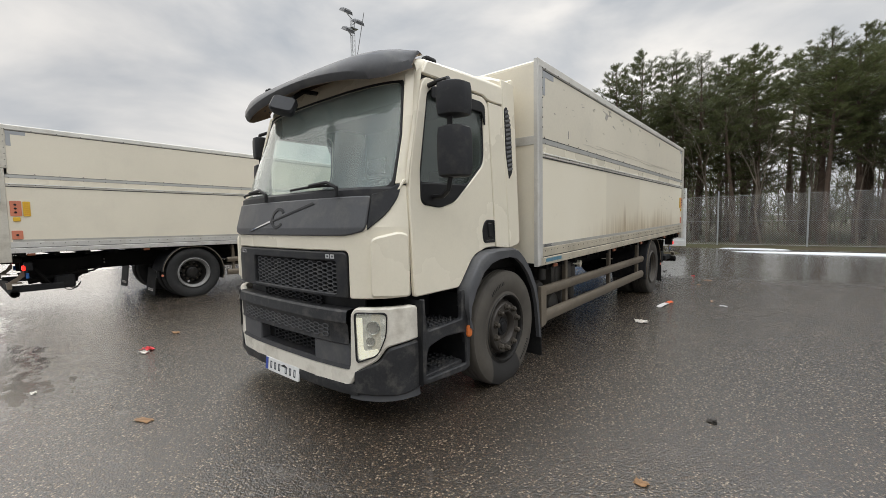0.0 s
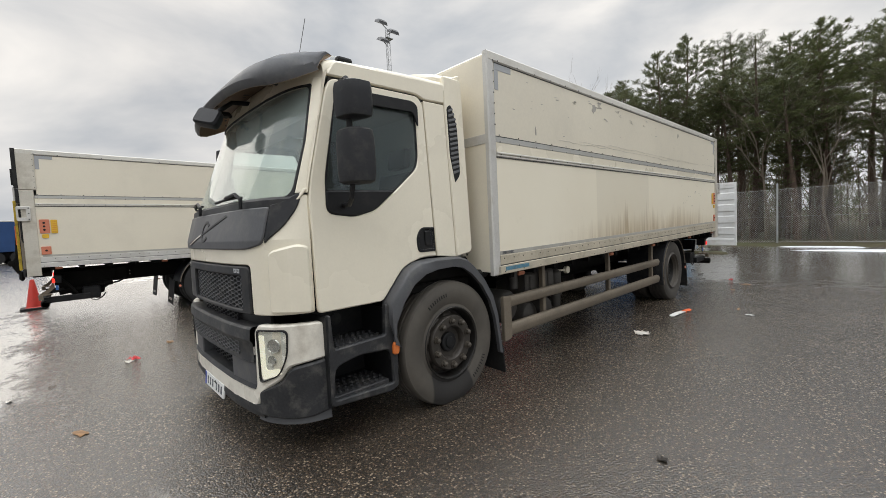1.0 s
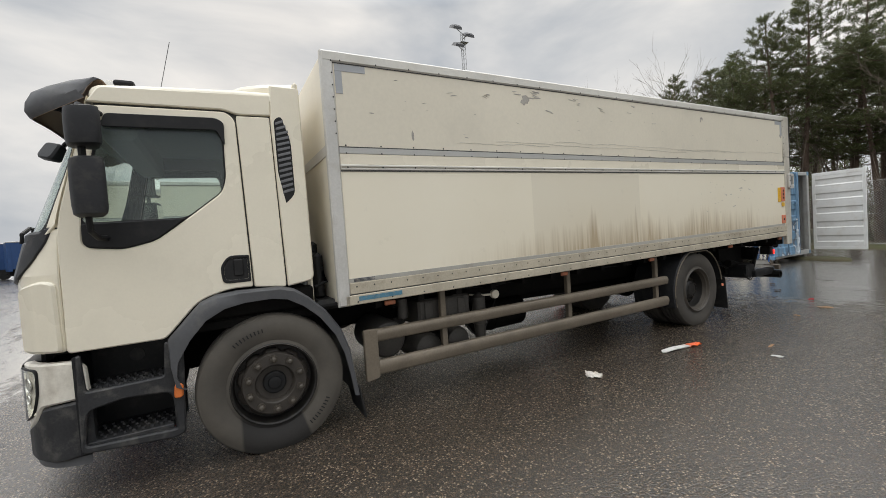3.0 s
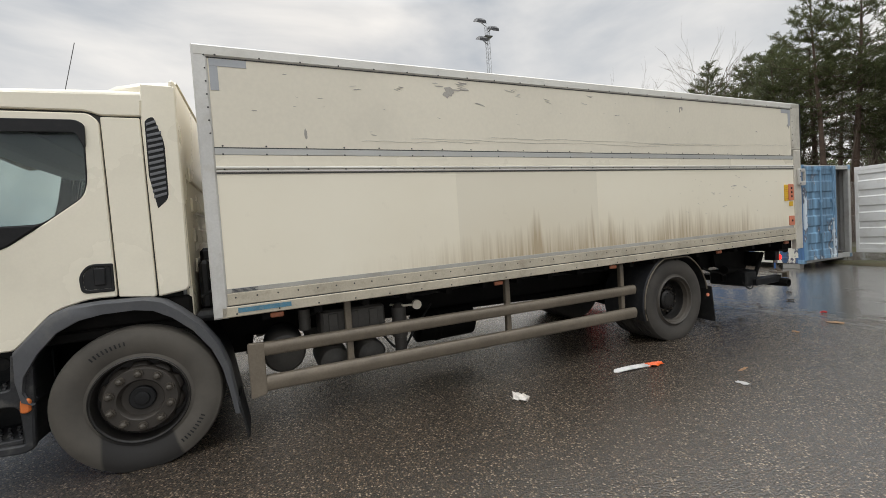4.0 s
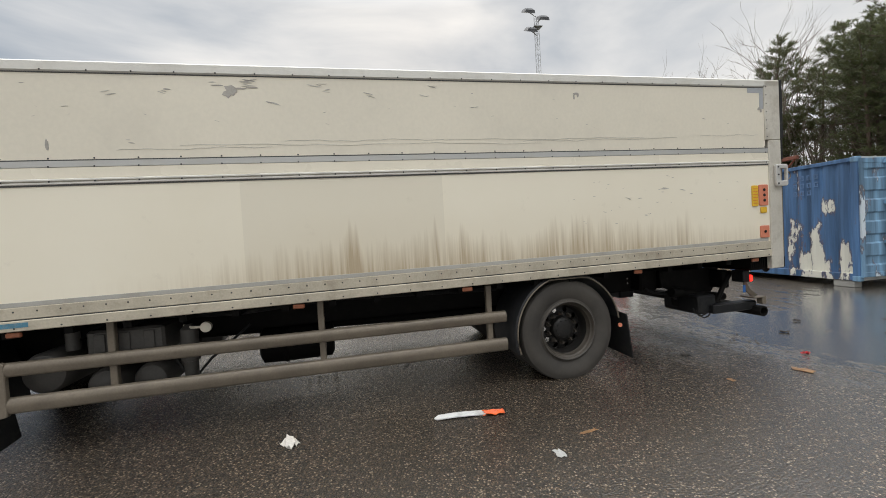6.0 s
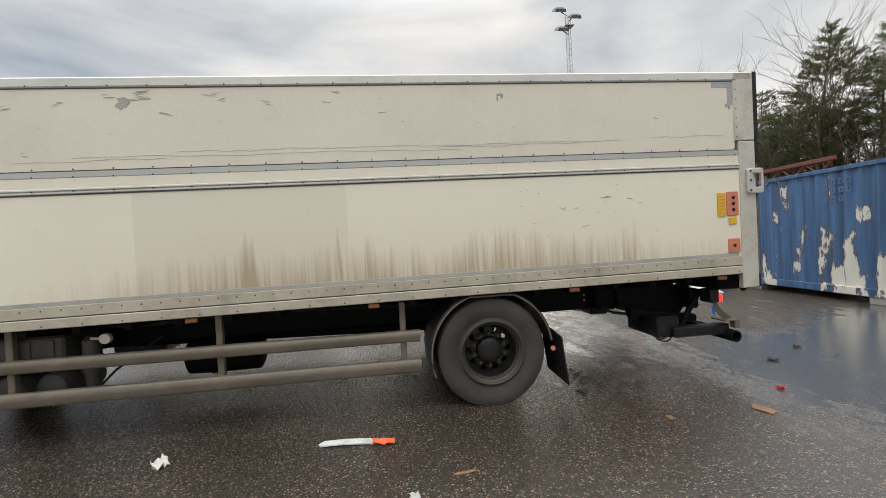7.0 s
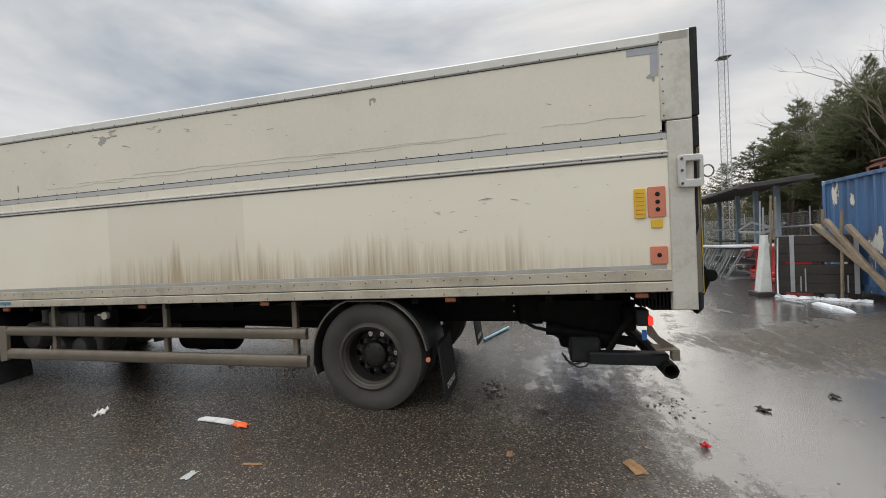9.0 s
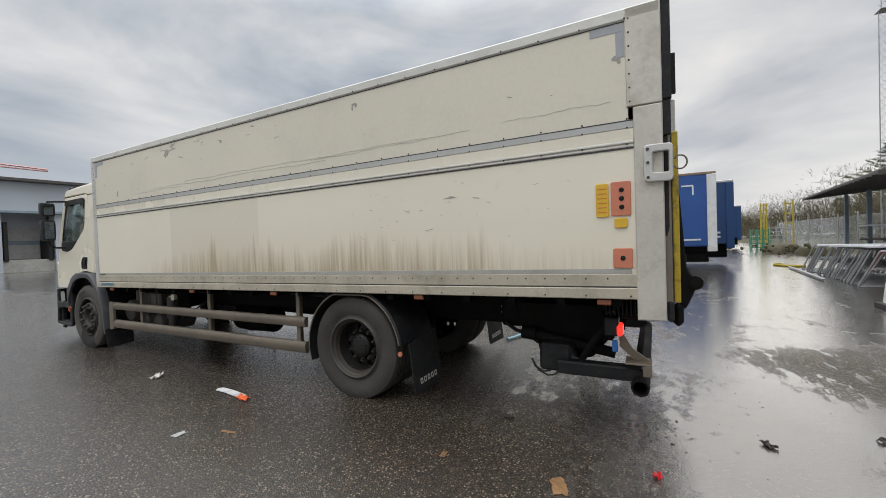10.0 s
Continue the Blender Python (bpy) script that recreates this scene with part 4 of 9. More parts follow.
def underbody(truck):
    def block(name, x0, x1, y0, y1, z0, z1, mat=CHASSIS, label="", bev=0.01):
        bm = bm_new()
        box(bm, x0, x1, y0, y1, z0, z1, bev)
        return part(name, bm, mat, truck, label)
    for s in (1, -1):
        bm = bm_new()
        x = s * 0.42
        box(bm, x - 0.005, x + 0.005, -1.0, 8.1, 0.70, 0.98)
        box(bm, x - 0.04 - s * 0.035, x + 0.04 - s * 0.035, -1.0, 8.1, 0.97, 0.985)
        box(bm, x - 0.04 - s * 0.035, x + 0.04 - s * 0.035, -1.0, 8.1, 0.695, 0.71)
        part("frame_rail", bm, CHASSIS, truck, "black steel frame rail")
        for y in steps(6.95, 7.15, 3):
            for z in (0.80, 0.86):
                bm = bm_new()
                cyl(bm, (x + s * 0.005, y, z), (x + s * 0.007, y, z), 0.010, 8)
                part("bolt", bm, ALU, truck, "bright bolt on the frame rail")
    for y in (0.9, 2.4, 4.0, 6.6, 7.9):
        block("cross_bar", -0.42, 0.42, y - 0.04, y + 0.04, 0.74, 0.94)
    bm = bm_new()
    cyl(bm, (-1.0, 0, 0.50), (1.0, 0, 0.50), 0.06, 12)
    part("front_axle", bm, CHASSIS, truck, "black front axle")
    bm = bm_new()
    cyl(bm, (-1.0, 5.64, 0.52), (1.0, 5.64, 0.52), 0.09, 16)
    lathe(bm, (0.0, 5.40, 0.52), (0, 1, 0), [(0.0, 0.08), (0.08, 0.18), (0.24, 0.24), (0.42, 0.17), (0.5, 0.06)], 20)
    part("rear_axle", bm, CHASSIS, truck, "black rear axle with its gear case")
    bm = bm_new()
    cyl(bm, (0, 0.6, 0.66), (0, 5.45, 0.55), 0.055, 12)
    part("propeller_shaft", bm, CHASSIS, truck, "black propeller shaft")
    block("gearbox", -0.30, 0.30, -0.9, 0.75, 0.50, 1.05, CHASSIS, "dark engine and gearbox", 0.06)
    # tanks and boxes behind the side guard
    def drum(name, y, z, r, x0, x1, mat, label):
        bm = bm_new()
        lathe(bm, (x1, y, z), (-1 if x1 > 0 else 1, 0, 0), [(0.0, r * 0.25), (0.006, r * 0.55), (0.025, r * 0.88), (0.055, r), (abs(x1 - x0) - 0.05, r), (abs(x1 - x0), r * 0.6)], 32)
        part(name, bm, mat, truck, label)
    for s in (1, -1):
        drum("air_tank", 1.02, 0.62, 0.17, s * 0.5, s * 1.07, TANK, "dusty grey round air tank")
        drum("air_tank", 1.43, 0.455, 0.145, s * 0.5, s * 1.05, TANK, "dusty grey round air tank")
        drum("air_tank", 1.76, 0.47, 0.135, s * 0.5, s * 1.05, TANK, "dusty grey round air tank")
    bm = bm_new()
    box(bm, 0.62, 1.06, 1.33, 1.90, 0.68, 0.93, 0.02)
    for y in (1.42, 1.60, 1.78):
        box(bm, 1.06, 1.072, y - 0.03, y + 0.05, 0.70, 0.90, 0.004)
    part("battery_box", bm, TANK, truck, "ribbed dusty battery box")
    bm = bm_new()
    cyl(bm, (0.98, 1.20, 0.78), (0.98, 1.20, 0.96), 0.05, 16)
    part("relay_can", bm, TANK, truck)
    bm = bm_new()
    lathe(bm, (0.97, 2.06, 0.42), (0, 0, 1), [(0.0, 0.03), (0.02, 0.055), (0.16, 0.06), (0.165, 0.075), (0.30, 0.08), (0.31, 0.07), (0.44, 0.07), (0.48, 0.03)], 20)
    part("air_dryer", bm, TANK, truck, "dusty air dryer canister")
    bm = bm_new()
    cyl(bm, (1.02, 2.22, 0.875), (1.06, 2.22, 0.875), 0.045, 18)
    tube(bm, [(1.04, 2.20, 0.875), (1.03, 2.10, 0.88), (0.9, 2.0, 0.88)], 0.012, 6)
    part("filler_cap", bm, PANEL_PLAIN, truck, "pale round cap on a hose")
    bm = bm_new()
    lathe(bm, (0.14, 2.48, 0.46), (0, 1, 0), [(0.0, 0.15), (0.03, 0.2), (0.24, 0.205), (0.25, 0.215), (0.28, 0.215), (0.29, 0.205), (0.74, 0.2), (0.77, 0.15)], 28)
    part("silencer", bm, CHASSIS, truck, "black round silencer under the frame")
    bm = bm_new()
    tube(bm, [(0.75, 1.2, 0.86), (0.8, 1.7, 0.97), (0.78, 2.4, 0.93), (0.6, 3.3, 0.96), (0.55, 4.4, 0.92), (0.55, 5.1, 0.9)], 0.022, 8)
    tube(bm, [(0.9, 1.9, 0.62), (0.93, 1.98, 0.5), (0.96, 2.08, 0.42), (0.9, 2.2, 0.56), (0.7, 2.5, 0.8)], 0.012, 6)
    part("air_line", bm, RUBBER, truck, "black air hoses")
    # side guards
    for s in (1, -1):
        g = new("side_guard")
        g.parent = truck
        tagged(g, label="muddy aluminium side guard of two rails")
        for z0, z1 in ((0.655, 0.765), (0.37, 0.495)):
            bm = bm_new()
            prof = rounded([(0.0, z0), (0.045, z0, 0.03), (0.062, (z0 + z1) / 2 + 0.018, 0.03), (0.04, z1, 0.02), (0.0, z1)], 0.004, 3)
            loft(bm, [[Vector((s * (1.145 + p.x), y, p.y)) for p in prof] for y in (0.80, 4.955)])
            part("guard_rail", bm, GUARD, g, "dented muddy rail")
        bm = bm_new()
        plate(bm, rounded([(0.745, 0.335), (0.865, 0.355), (0.865, 0.77), (0.745, 0.775)], 0.02), (), 0.04, 0.006, lambda u, v, w: Vector((s * (1.205 + w), u, v)))
        part("guard_end", bm, GUARD, g, "upright end plate")
        for y in (1.55, 3.19, 4.80):
            bm = bm_new()
            box(bm, s * 1.09, s * 1.145, y - 0.028, y + 0.028, 0.40, 1.03, 0.006)
            part("guard_hanger", bm, GUARD, g)
    # rear wheel fenders and flaps
    for s in (1, -1):
        bm = bm_new()
        pts = arc(5.63, 0.50, 0.60, 198, 8, 26)
        rows = []
        for i, (y, z) in enumerate(pts):
            n = Vector((y - 5.63, z - 0.50)).normalized()
            z1 = min(z, 1.06)
            rows.append([(s * 0.62, y, z1), (s * 1.215, y, z1), (s * 1.232, y - n.x * 0.025, z1 - n.y * 0.025), (s * 1.215, y + 0.0 - n.x * 0.012, z1 - n.y * 0.012), (s * 0.62, y - n.x * 0.012, z1 - n.y * 0.012)])
        loft(bm, rows)
        part("rear_fender", bm, PLASTIC, truck, "grey plastic rear wheel fender")
        bm = bm_new()
        tube(bm, [(s * 1.232, 5.63 + (y - 5.63) * 0.965, 0.50 + (min(z, 1.06) - 0.50) * 0.965) for y, z in pts], 0.008, 6)
        part("fender_edge", bm, GUARD, truck, "dull metal edge of the fender")
        bm = bm_new()
        cyl(bm, (s * 1.225, 6.215, 0.50), (s * 1.24, 6.215, 0.50), 0.022, 16)
        part("reflector", bm, SALMON, truck, "round orange reflector on the fender")
        bm = bm_new()
        tilt = lambda u, v, w: Vector((s * u, 6.30 + (0.62 - v) * 0.12 - w, v))
        plate(bm, rounded([(0.70, 0.14), (1.225, 0.12), (1.225, 0.60), (0.70, 0.66)], 0.015), (), 0.012, 0.003, tilt)
        f = part("mud_flap", bm, RUBBER, truck, "black rubber mud flap")
        bm = bm_new()
        for k in range(5):
            u = 0.80 + k * 0.068
            plate(bm, [(u, 0.20), (u + 0.045, 0.20), (u + 0.045, 0.25), (u, 0.25)], [[(u + 0.012, 0.212), (u + 0.033, 0.212), (u + 0.033, 0.238), (u + 0.012, 0.238)]], 0.004, 0.0005, lambda a, b, w: Vector((s * a, 6.30 + (0.62 - b) * 0.12 + 0.014 + w, b)))
        part("flap_mark", bm, ALU, f, "pale bars on the flap")
    # tail lift machinery and bumper
    for s in (1, -1):
        block("lift_box", s * 0.72 - 0.28, s * 0.72 + 0.28, 7.47, 7.73, 0.435, 0.66, PLASTIC_DEEP, "black box of the tail lift", 0.02)
        block("lift_beam", s * 1.0 - 0.06, s * 1.0 + 0.06, 7.62, 8.26, 0.44, 0.545, PLASTIC_DEEP, "grey tail-lift beam", 0.012)
        bm = bm_new()
        plate(bm, [(8.10, 0.79), (8.13, 0.79), (8.19, 0.69), (8.30, 0.612), (8.30, 0.598), (8.20, 0.605), (8.10, 0.70)], (), 0.012, 0.002, lambda u, v, w: Vector((s * (1.04 + w), u, v)))
        box(bm, s * 0.94, s * 1.13, 8.14, 8.32, 0.588, 0.602, 0.003)
        box(bm, s * 1.06, s * 1.13, 8.26, 8.32, 0.51, 0.588, 0.004)
        part("lift_strut", bm, GUARD, truck, "bent steel bracket")
        bm = bm_new()
        box(bm, s * 0.96, s * 1.12, 8.00, 8.10, 0.79, 0.93, 0.01)
        lamp = part("tail_lamp", bm, PLASTIC_BLACK, truck, "tail lamp in a black housing")
        bm = bm_new()
        box(bm, s * 0.98, s * 1.135, 8.09, 8.13, 0.795, 0.875, 0.012)
        part("lamp_lens", bm, RED_ON if s > 0 else RED_ON, lamp, "lit red lens")
        bm = bm_new()
        box(bm, s * 1.06, s * 1.07, 8.05, 8.09, 0.66, 0.75, 0.004)
        part("blue_tag", bm, BLUE_TAG, truck, "small blue plastic tag")
        bm = bm_new()
        tube(bm, [(s * 1.0, 7.42, 0.50), (s * 1.0, 7.46, 0.43), (s * 1.0, 7.54, 0.395), (s * 1.0, 7.60, 0.41), (s * 1.0, 7.63, 0.45)], 0.008, 6)
        tube(bm, [(s * 0.98, 7.40, 0.52), (s * 0.99, 7.43, 0.46), (s * 1.0, 7.50, 0.425), (s * 1.0, 7.56, 0.44)], 0.008, 6)
        part("cable_loop", bm, RUBBER, truck, "hanging black cable")
    bm = bm_new()
    open_lathe(bm, (-1.16, 8.24, 0.432), (1, 0, 0), [(0.10, 0.050), (0.0, 0.050), (0.0, 0.064), (2.32, 0.064), (2.32, 0.050), (2.22, 0.050)], 8)
    part("under_run_bar", bm, CHASSIS, truck, "black round under-run bar")
    for s in (1, -1):
        bm = bm_new()
        plate(bm, rounded([(7.20, 0.95), (8.10, 0.95), (8.02, 0.70), (7.86, 0.50), (7.66, 0.47), (7.40, 0.50), (7.36, 0.70), (7.22, 0.76)], 0.03, 3), (), 0.03, 0.004, lambda u, v, w: Vector((s * (0.70 + w), u, v)))
        part("lift_gusset", bm, CHASSIS, truck, "black side plate of the tail lift")
        bm = bm_new()
        cyl(bm, (s * 0.80, 7.30, 0.70), (s * 0.80, 8.05, 0.58), 0.045, 12)
        cyl(bm, (s * 0.80, 7.27, 0.70), (s * 0.80, 7.40, 0.69), 0.06, 12)
        part("lift_cylinder", bm, CHASSIS, truck, "black hydraulic cylinder")
        bm = bm_new()
        tube(bm, [(s * 0.9, 8.06, 0.90), (s * 0.92, 7.90, 0.70), (s * 0.92, 7.80, 0.53)], 0.03, 6)
        part("lift_brace", bm, CHASSIS, truck, "black diagonal brace")
        bm = bm_new()
        box(bm, s * 0.5 - 0.1, s * 0.5 + 0.1, 7.0, 7.25, 0.70, 0.98, 0.02)
        part("axle_hanger", bm, CHASSIS, truck, "black cast hanger on the frame")
        bm = bm_new()
        tube(bm, [(s * 0.62, 7.05, 0.74), (s * 0.66, 7.16, 0.68), (s * 0.70, 7.30, 0.66), (s * 0.74, 7.40, 0.60)], 0.018, 6)
        part("lift_hose", bm, RUBBER, truck, "black hydraulic hose")
    bm = bm_new()
    box(bm, -0.9, 0.9, 7.95, 8.05, 0.70, 0.92, 0.02)
    box(bm, -1.1, 1.1, 8.12, 8.36, 0.92, 1.0, 0.01)
    part("rear_cross_bar", bm, CHASSIS, truck, "black rear cross bar")
    for k in range(9):
        bm = bm_new()
        y = 8.02 + k * 0.028
        box(bm, 0.95, 1.2, y, y + 0.012, 0.96, 1.10 - 0.0 * k, 0.002)
        part("vent_rib", bm, CHASSIS, truck)


def cab(truck):
    # ---- sides: door, quarter panels, window ----
    door_o = rounded([(-1.125, 0.955, 0.03), (-0.62, 0.955, 0.03), (-0.585, 0.985, 0.04), (-0.40, 1.19, 0.08), (-0.20, 1.245, 0.06), (-0.052, 1.243, 0.015), (-0.075, 2.49, 0.06), (-0.13, 2.545, 0.05), (-0.90, 2.53, 0.05), (-0.95, 2.44, 0.04), (-1.105, 1.84, 0.08), (-1.125, 1.70)], 0.01, 5)
    win_o = rounded([(-1.01, 1.605, 0.06), (-0.80, 1.58, 0.05), (-0.62, 1.625, 0.05), (-0.42, 1.775, 0.06), (-0.195, 1.955, 0.07), (-0.165, 2.06, 0.06), (-0.16, 2.45, 0.06), (-0.20, 2.482, 0.03), (-0.78, 2.468, 0.03), (-0.875, 2.43, 0.04), (-1.0, 1.85, 0.04)], 0.03, 5)
    glass_o = rounded([(-1.0, 1.765, 0.03), (-0.43, 1.778, 0.05), (-0.20, 1.96, 0.07), (-0.175, 2.06, 0.05), (-0.17, 2.44, 0.05), (-0.80, 2.455, 0.04), (-0.865, 2.42, 0.04)], 0.03, 5)
    for s in (1, -1):
        f = flank(s)
        cv = (1.2, 1.5, 1.75, 2.0, 2.25)
        bm = bm_new()
        plate(bm, door_o, (win_o,), 0.03, 0.008, f, (), cv)
        door = part("door", bm, WHITE, truck, "white cab door with a dropped window line")
        bm = bm_new()
        tri = rounded([(-1.005, 1.61, 0.05), (-0.80, 1.585, 0.05), (-0.62, 1.63, 0.05), (-0.435, 1.772, 0.02), (-1.005, 1.758, 0.02)], 0.03, 5)
        plate(bm, tri, (), 0.02, 0.006, lambda u, v, w: f(u, v, w + 0.006))
        part("mirror_base", bm, PLASTIC_BLACK, door, "black plastic base under the window")
        bm = bm_new()
        plate(bm, win_o, (glass_o,), 0.02, 0.003, lambda u, v, w: f(u, v, w - 0.006))
        part("window_frame", bm, PLASTIC_BLACK, door, "black rubber window frame")
        bm = bm_new()
        plate(bm, glass_o, (), 0.004, 0.0005, lambda u, v, w: f(u, v, w - 0.014))
        g = part("window_pane", bm, GLASS, door, "green tinted side window")
        g.visible_shadow = False
        bm = bm_new()
        defl = rounded([(-0.86, 2.385, 0.02), (-0.20, 2.40, 0.03), (-0.165, 2.30, 0.01), (-0.155, 2.30, 0.01), (-0.15, 2.46, 0.04), (-0.20, 2.49, 0.03), (-0.84, 2.475, 0.03)], 0.01, 4)
        plate(bm, defl, (), 0.012, 0.004, lambda u, v, w: f(u, v, w + 0.020))
        part("wind_deflector", bm, PLASTIC_BLACK, door, "dark wind deflector over the window")
        # handle in its recess
        bm = bm_new()
        ho = rounded([(-0.245, 1.285, 0.04), (-0.060, 1.285, 0.01), (-0.060, 1.482, 0.01), (-0.20, 1.487, 0.06), (-0.256, 1.41, 0.05)], 0.02, 4)
        hi = rounded([(-0.228, 1.308, 0.03), (-0.075, 1.308, 0.01), (-0.075, 1.46, 0.01), (-0.195, 1.466, 0.05), (-0.234, 1.405, 0.03)], 0.02, 4)
        plate(bm, ho, (hi,), 0.02, 0.004, lambda u, v, w: f(u, v, w + 0.008))
        hd = part("door_handle", bm, PLASTIC_BLACK, door, "black door handle in a recess")
        bm = bm_new()
        plate(bm, hi, (), 0.01, 0.002, lambda u, v, w: f(u, v, w + 0.0015))
        part("recess", bm, PLASTIC_BLACK, hd)
        bm = bm_new()
        plate(bm, rounded([(-0.170, 1.335, 0.012), (-0.105, 1.335, 0.012), (-0.105, 1.455, 0.012), (-0.170, 1.455, 0.012)], 0.01, 3), (), 0.03, 0.006, lambda u, v, w: f(u, v, w + 0.016))
        part("grip", bm, PLASTIC_BLACK, hd)
        bm = bm_new()
        plate(bm, rounded([(-0.040, 1.24, 0.01), (0.183, 1.215, 0.02), (0.165, 2.525, 0.01), (-0.065, 2.52, 0.01)], 0.01, 3), (), 0.03, 0.007, f, (), cv)
        part("quarter_panel", bm, WHITE, truck, "white panel behind the door")
        bm = bm_new()
        vent = rounded([(0.195, 2.51, 0.05), (0.195, 2.10, 0.02), (0.235, 1.86, 0.01), (0.308, 1.93, 0.05), (0.308, 2.35, 0.05), (0.25, 2.545, 0.04)], 0.03, 5)
        plate(bm, rounded([(0.195, 1.215, 0.01), (0.395, 1.245, 0.05), (0.402, 2.78, 0.03), (0.185, 2.78, 0.01), (0.172, 2.53, 0.01)], 0.01, 4), (), 0.03, 0.010, f, (), cv)
        part("rear_corner", bm, WHITE, truck, "white rear corner panel of the cab")
        bm = bm_new()
        plate(bm, vent, (), 0.012, 0.004, lambda u, v, w: f(u, v, w + 0.004))
        vt = part("air_intake", bm, PLASTIC_BLACK, truck, "black air intake with slanting slats")
        for k in range(14):
            z = 1.945 + k * 0.041
            bm = bm_new()
            y0, y1 = 0.205 + max(0, (2.05 - z) * 0.12), 0.298 - max(0, (z - 2.38) * 0.36)
            vs = []
            for yy, dz in ((y0, 0.0), (y1, 0.026)):
                for w, d2 in ((0.003, 0.0), (0.010, -0.012), (0.010, 0.0), (0.003, 0.012)):
                    vs.append(bm.verts.new(f(yy, z + dz + d2, w)))
            for q in ((0, 1, 2, 3), (7, 6, 5, 4), (0, 4, 5, 1), (1, 5, 6, 2), (2, 6, 7, 3), (3, 7, 4, 0)):
                bm.faces.new([vs[i] for i in q])
            part("slat", bm, PLASTIC_MID, vt)
        # inner liner that closes the gaps between the panels
        bm = bm_new()
        liner = [(-1.10, 0.97), (-0.60, 0.97), (-0.40, 1.2), (-0.2, 1.25), (0.39, 1.25), (0.39, 2.70), (-0.88, 2.62), (-1.09, 1.74)]
        plate(bm, liner, (win_o,), 0.006, 0.0005, lambda u, v, w: f(u, v, w - 0.034))
        part("side_liner", bm, SEAM, truck)
        # mirrors on their arm
        arm = new("mirror_set")
        arm.parent = truck
        tagged(arm, label="dark grey pair of rear-view mirrors on an arm")
        for z0, z1, nm in ((2.20, 2.43, "upper_mirror"), (1.785, 2.135, "lower_mirror")):
            bm = bm_new()
            zc, h = (z0 + z1) / 2, (z1 - z0)
            rows = []
            for k in range(9):
                a = k / 8
                sc = (1.0 - 0.05 * (2 * a - 1) ** 2) if 1 < k < 7 else (0.72 if k in (0, 8) else 0.93)
                ya, yb = -1.0 + 0.02 * (1 - sc), -0.815
                o = rounded([(1.245, -0.955), (1.275, -1.0), (1.385, -0.985), (1.445, -0.93), (1.45, -0.82), (1.43, -0.80), (1.25, -0.845), (1.238, -0.88)], 0.045, 3)
                cx, cy = 1.345, -0.895
                za = z0 + h * (0.0 if k == 0 else 1.0 if k == 8 else 0.04 + 0.92 * (k - 1) / 6)
                rows.append([Vector((s * (cx + (p.x - cx) * sc), cy + (p.y - cy) * sc, za)) for p in o])
            loft(bm, rows)
            mr = part(nm, bm, PLASTIC, arm, "dark grey mirror housing")
            bm = bm_new()
            ga, gb = Vector((1.266, -0.842)), Vector((1.418, -0.804))
            d = (gb - ga)
            vs = [bm.verts.new((s * (ga.x + d.x * f1), ga.y + d.y * f1, z0 + h * f2)) for f1, f2 in ((0.06, 0.09), (0.94, 0.09), (0.94, 0.91), (0.06, 0.91))]
            bm.faces.new(vs)
            r = bmesh.ops.extrude_face_region(bm, geom=bm.faces[:])
            for v in [e for e in r["geom"] if isinstance(e, bmesh.types.BMVert)]:
                v.co += Vector((0, 0.002, 0))
            part("mirror_glass", bm, MIRROR, mr, "mirror glass", smooth=0)
        for pts, rr in (([(1.13, -0.88, 1.66), (1.24, -0.90, 1.66), (1.31, -0.92, 1.70), (1.33, -0.92, 1.80)], 0.018), ([(1.33, -0.92, 2.12), (1.33, -0.92, 2.21)], 0.02), ([(1.34, -0.92, 2.42), (1.32, -0.92, 2.455), (1.22, -0.90, 2.465), (1.09, -0.86, 2.47)], 0.018)):
            bm = bm_new()
            tube(bm, [(s * px, py, pz) for px, py, pz in pts], rr, 8)
            part("mirror_arm", bm, PLASTIC_BLACK, arm, "black tubular mirror arm")
        # plate over the door: side of the roof
        bm = bm_new()
        plate(bm, rounded([(-0.93, 2.548, 0.02), (-0.14, 2.562, 0.05), (-0.065, 2.532, 0.03), (0.172, 2.540, 0.01), (0.185, 2.70, 0.01), (-0.86, 2.655, 0.03)], 0.01, 4), (), 0.03, 0.008, f)
        part("roof_side", bm, WHITE, truck, "white roof edge over the door")
    # ---- roof ----
    bm = bm_new()
    rows = []
    for y, up in ((-0.92, -0.03), (-0.90, -0.012), (-0.86, 0.0), (-0.5, 0.022), (-0.05, 0.045), (0.39, 0.055)):
        prof = [(1.086, 2.60), (1.083, 2.645), (1.062, 2.672), (1.01, 2.690), (0.80, 2.712), (0.40, 2.735), (0.0, 2.742)]
        pr = prof + [(-x, z) for x, z in reversed(prof[:-1])]
        nar = 0.945 if y < -0.91 else 0.965 if y < -0.89 else 0.985 if y < -0.8 else 1.0
        rows.append([Vector((x * nar, y, z + up)) for x, z in pr])
    loft(bm, rows, False)
    part("roof", bm, WHITE, truck, "white cab roof")
    bm = bm_new()
    rows = []
    for y, up, sc in ((-0.12, 2.775, 0.80), (0.0, 2.815, 0.86), (0.15, 2.838, 0.90), (0.40, 2.850, 0.94)):
        prof = [(1.10 * sc, 2.70), (1.095 * sc, up - 0.05), (1.05 * sc, up - 0.012), (0.9 * sc, up), (0.0, up + 0.008)]
        pr = prof + [(-x, z) for x, z in reversed(prof[:-1])]
        rows.append([Vector((x, y, z)) for x, z in pr])
    loft(bm, rows, False)
    part("roof_fairing", bm, WHITE, truck, "raised white roof fairing at the back")
    bm = bm_new()
    box(bm, -1.08, 1.08, 0.36, 0.398, 1.0, 2.83, 0.02)
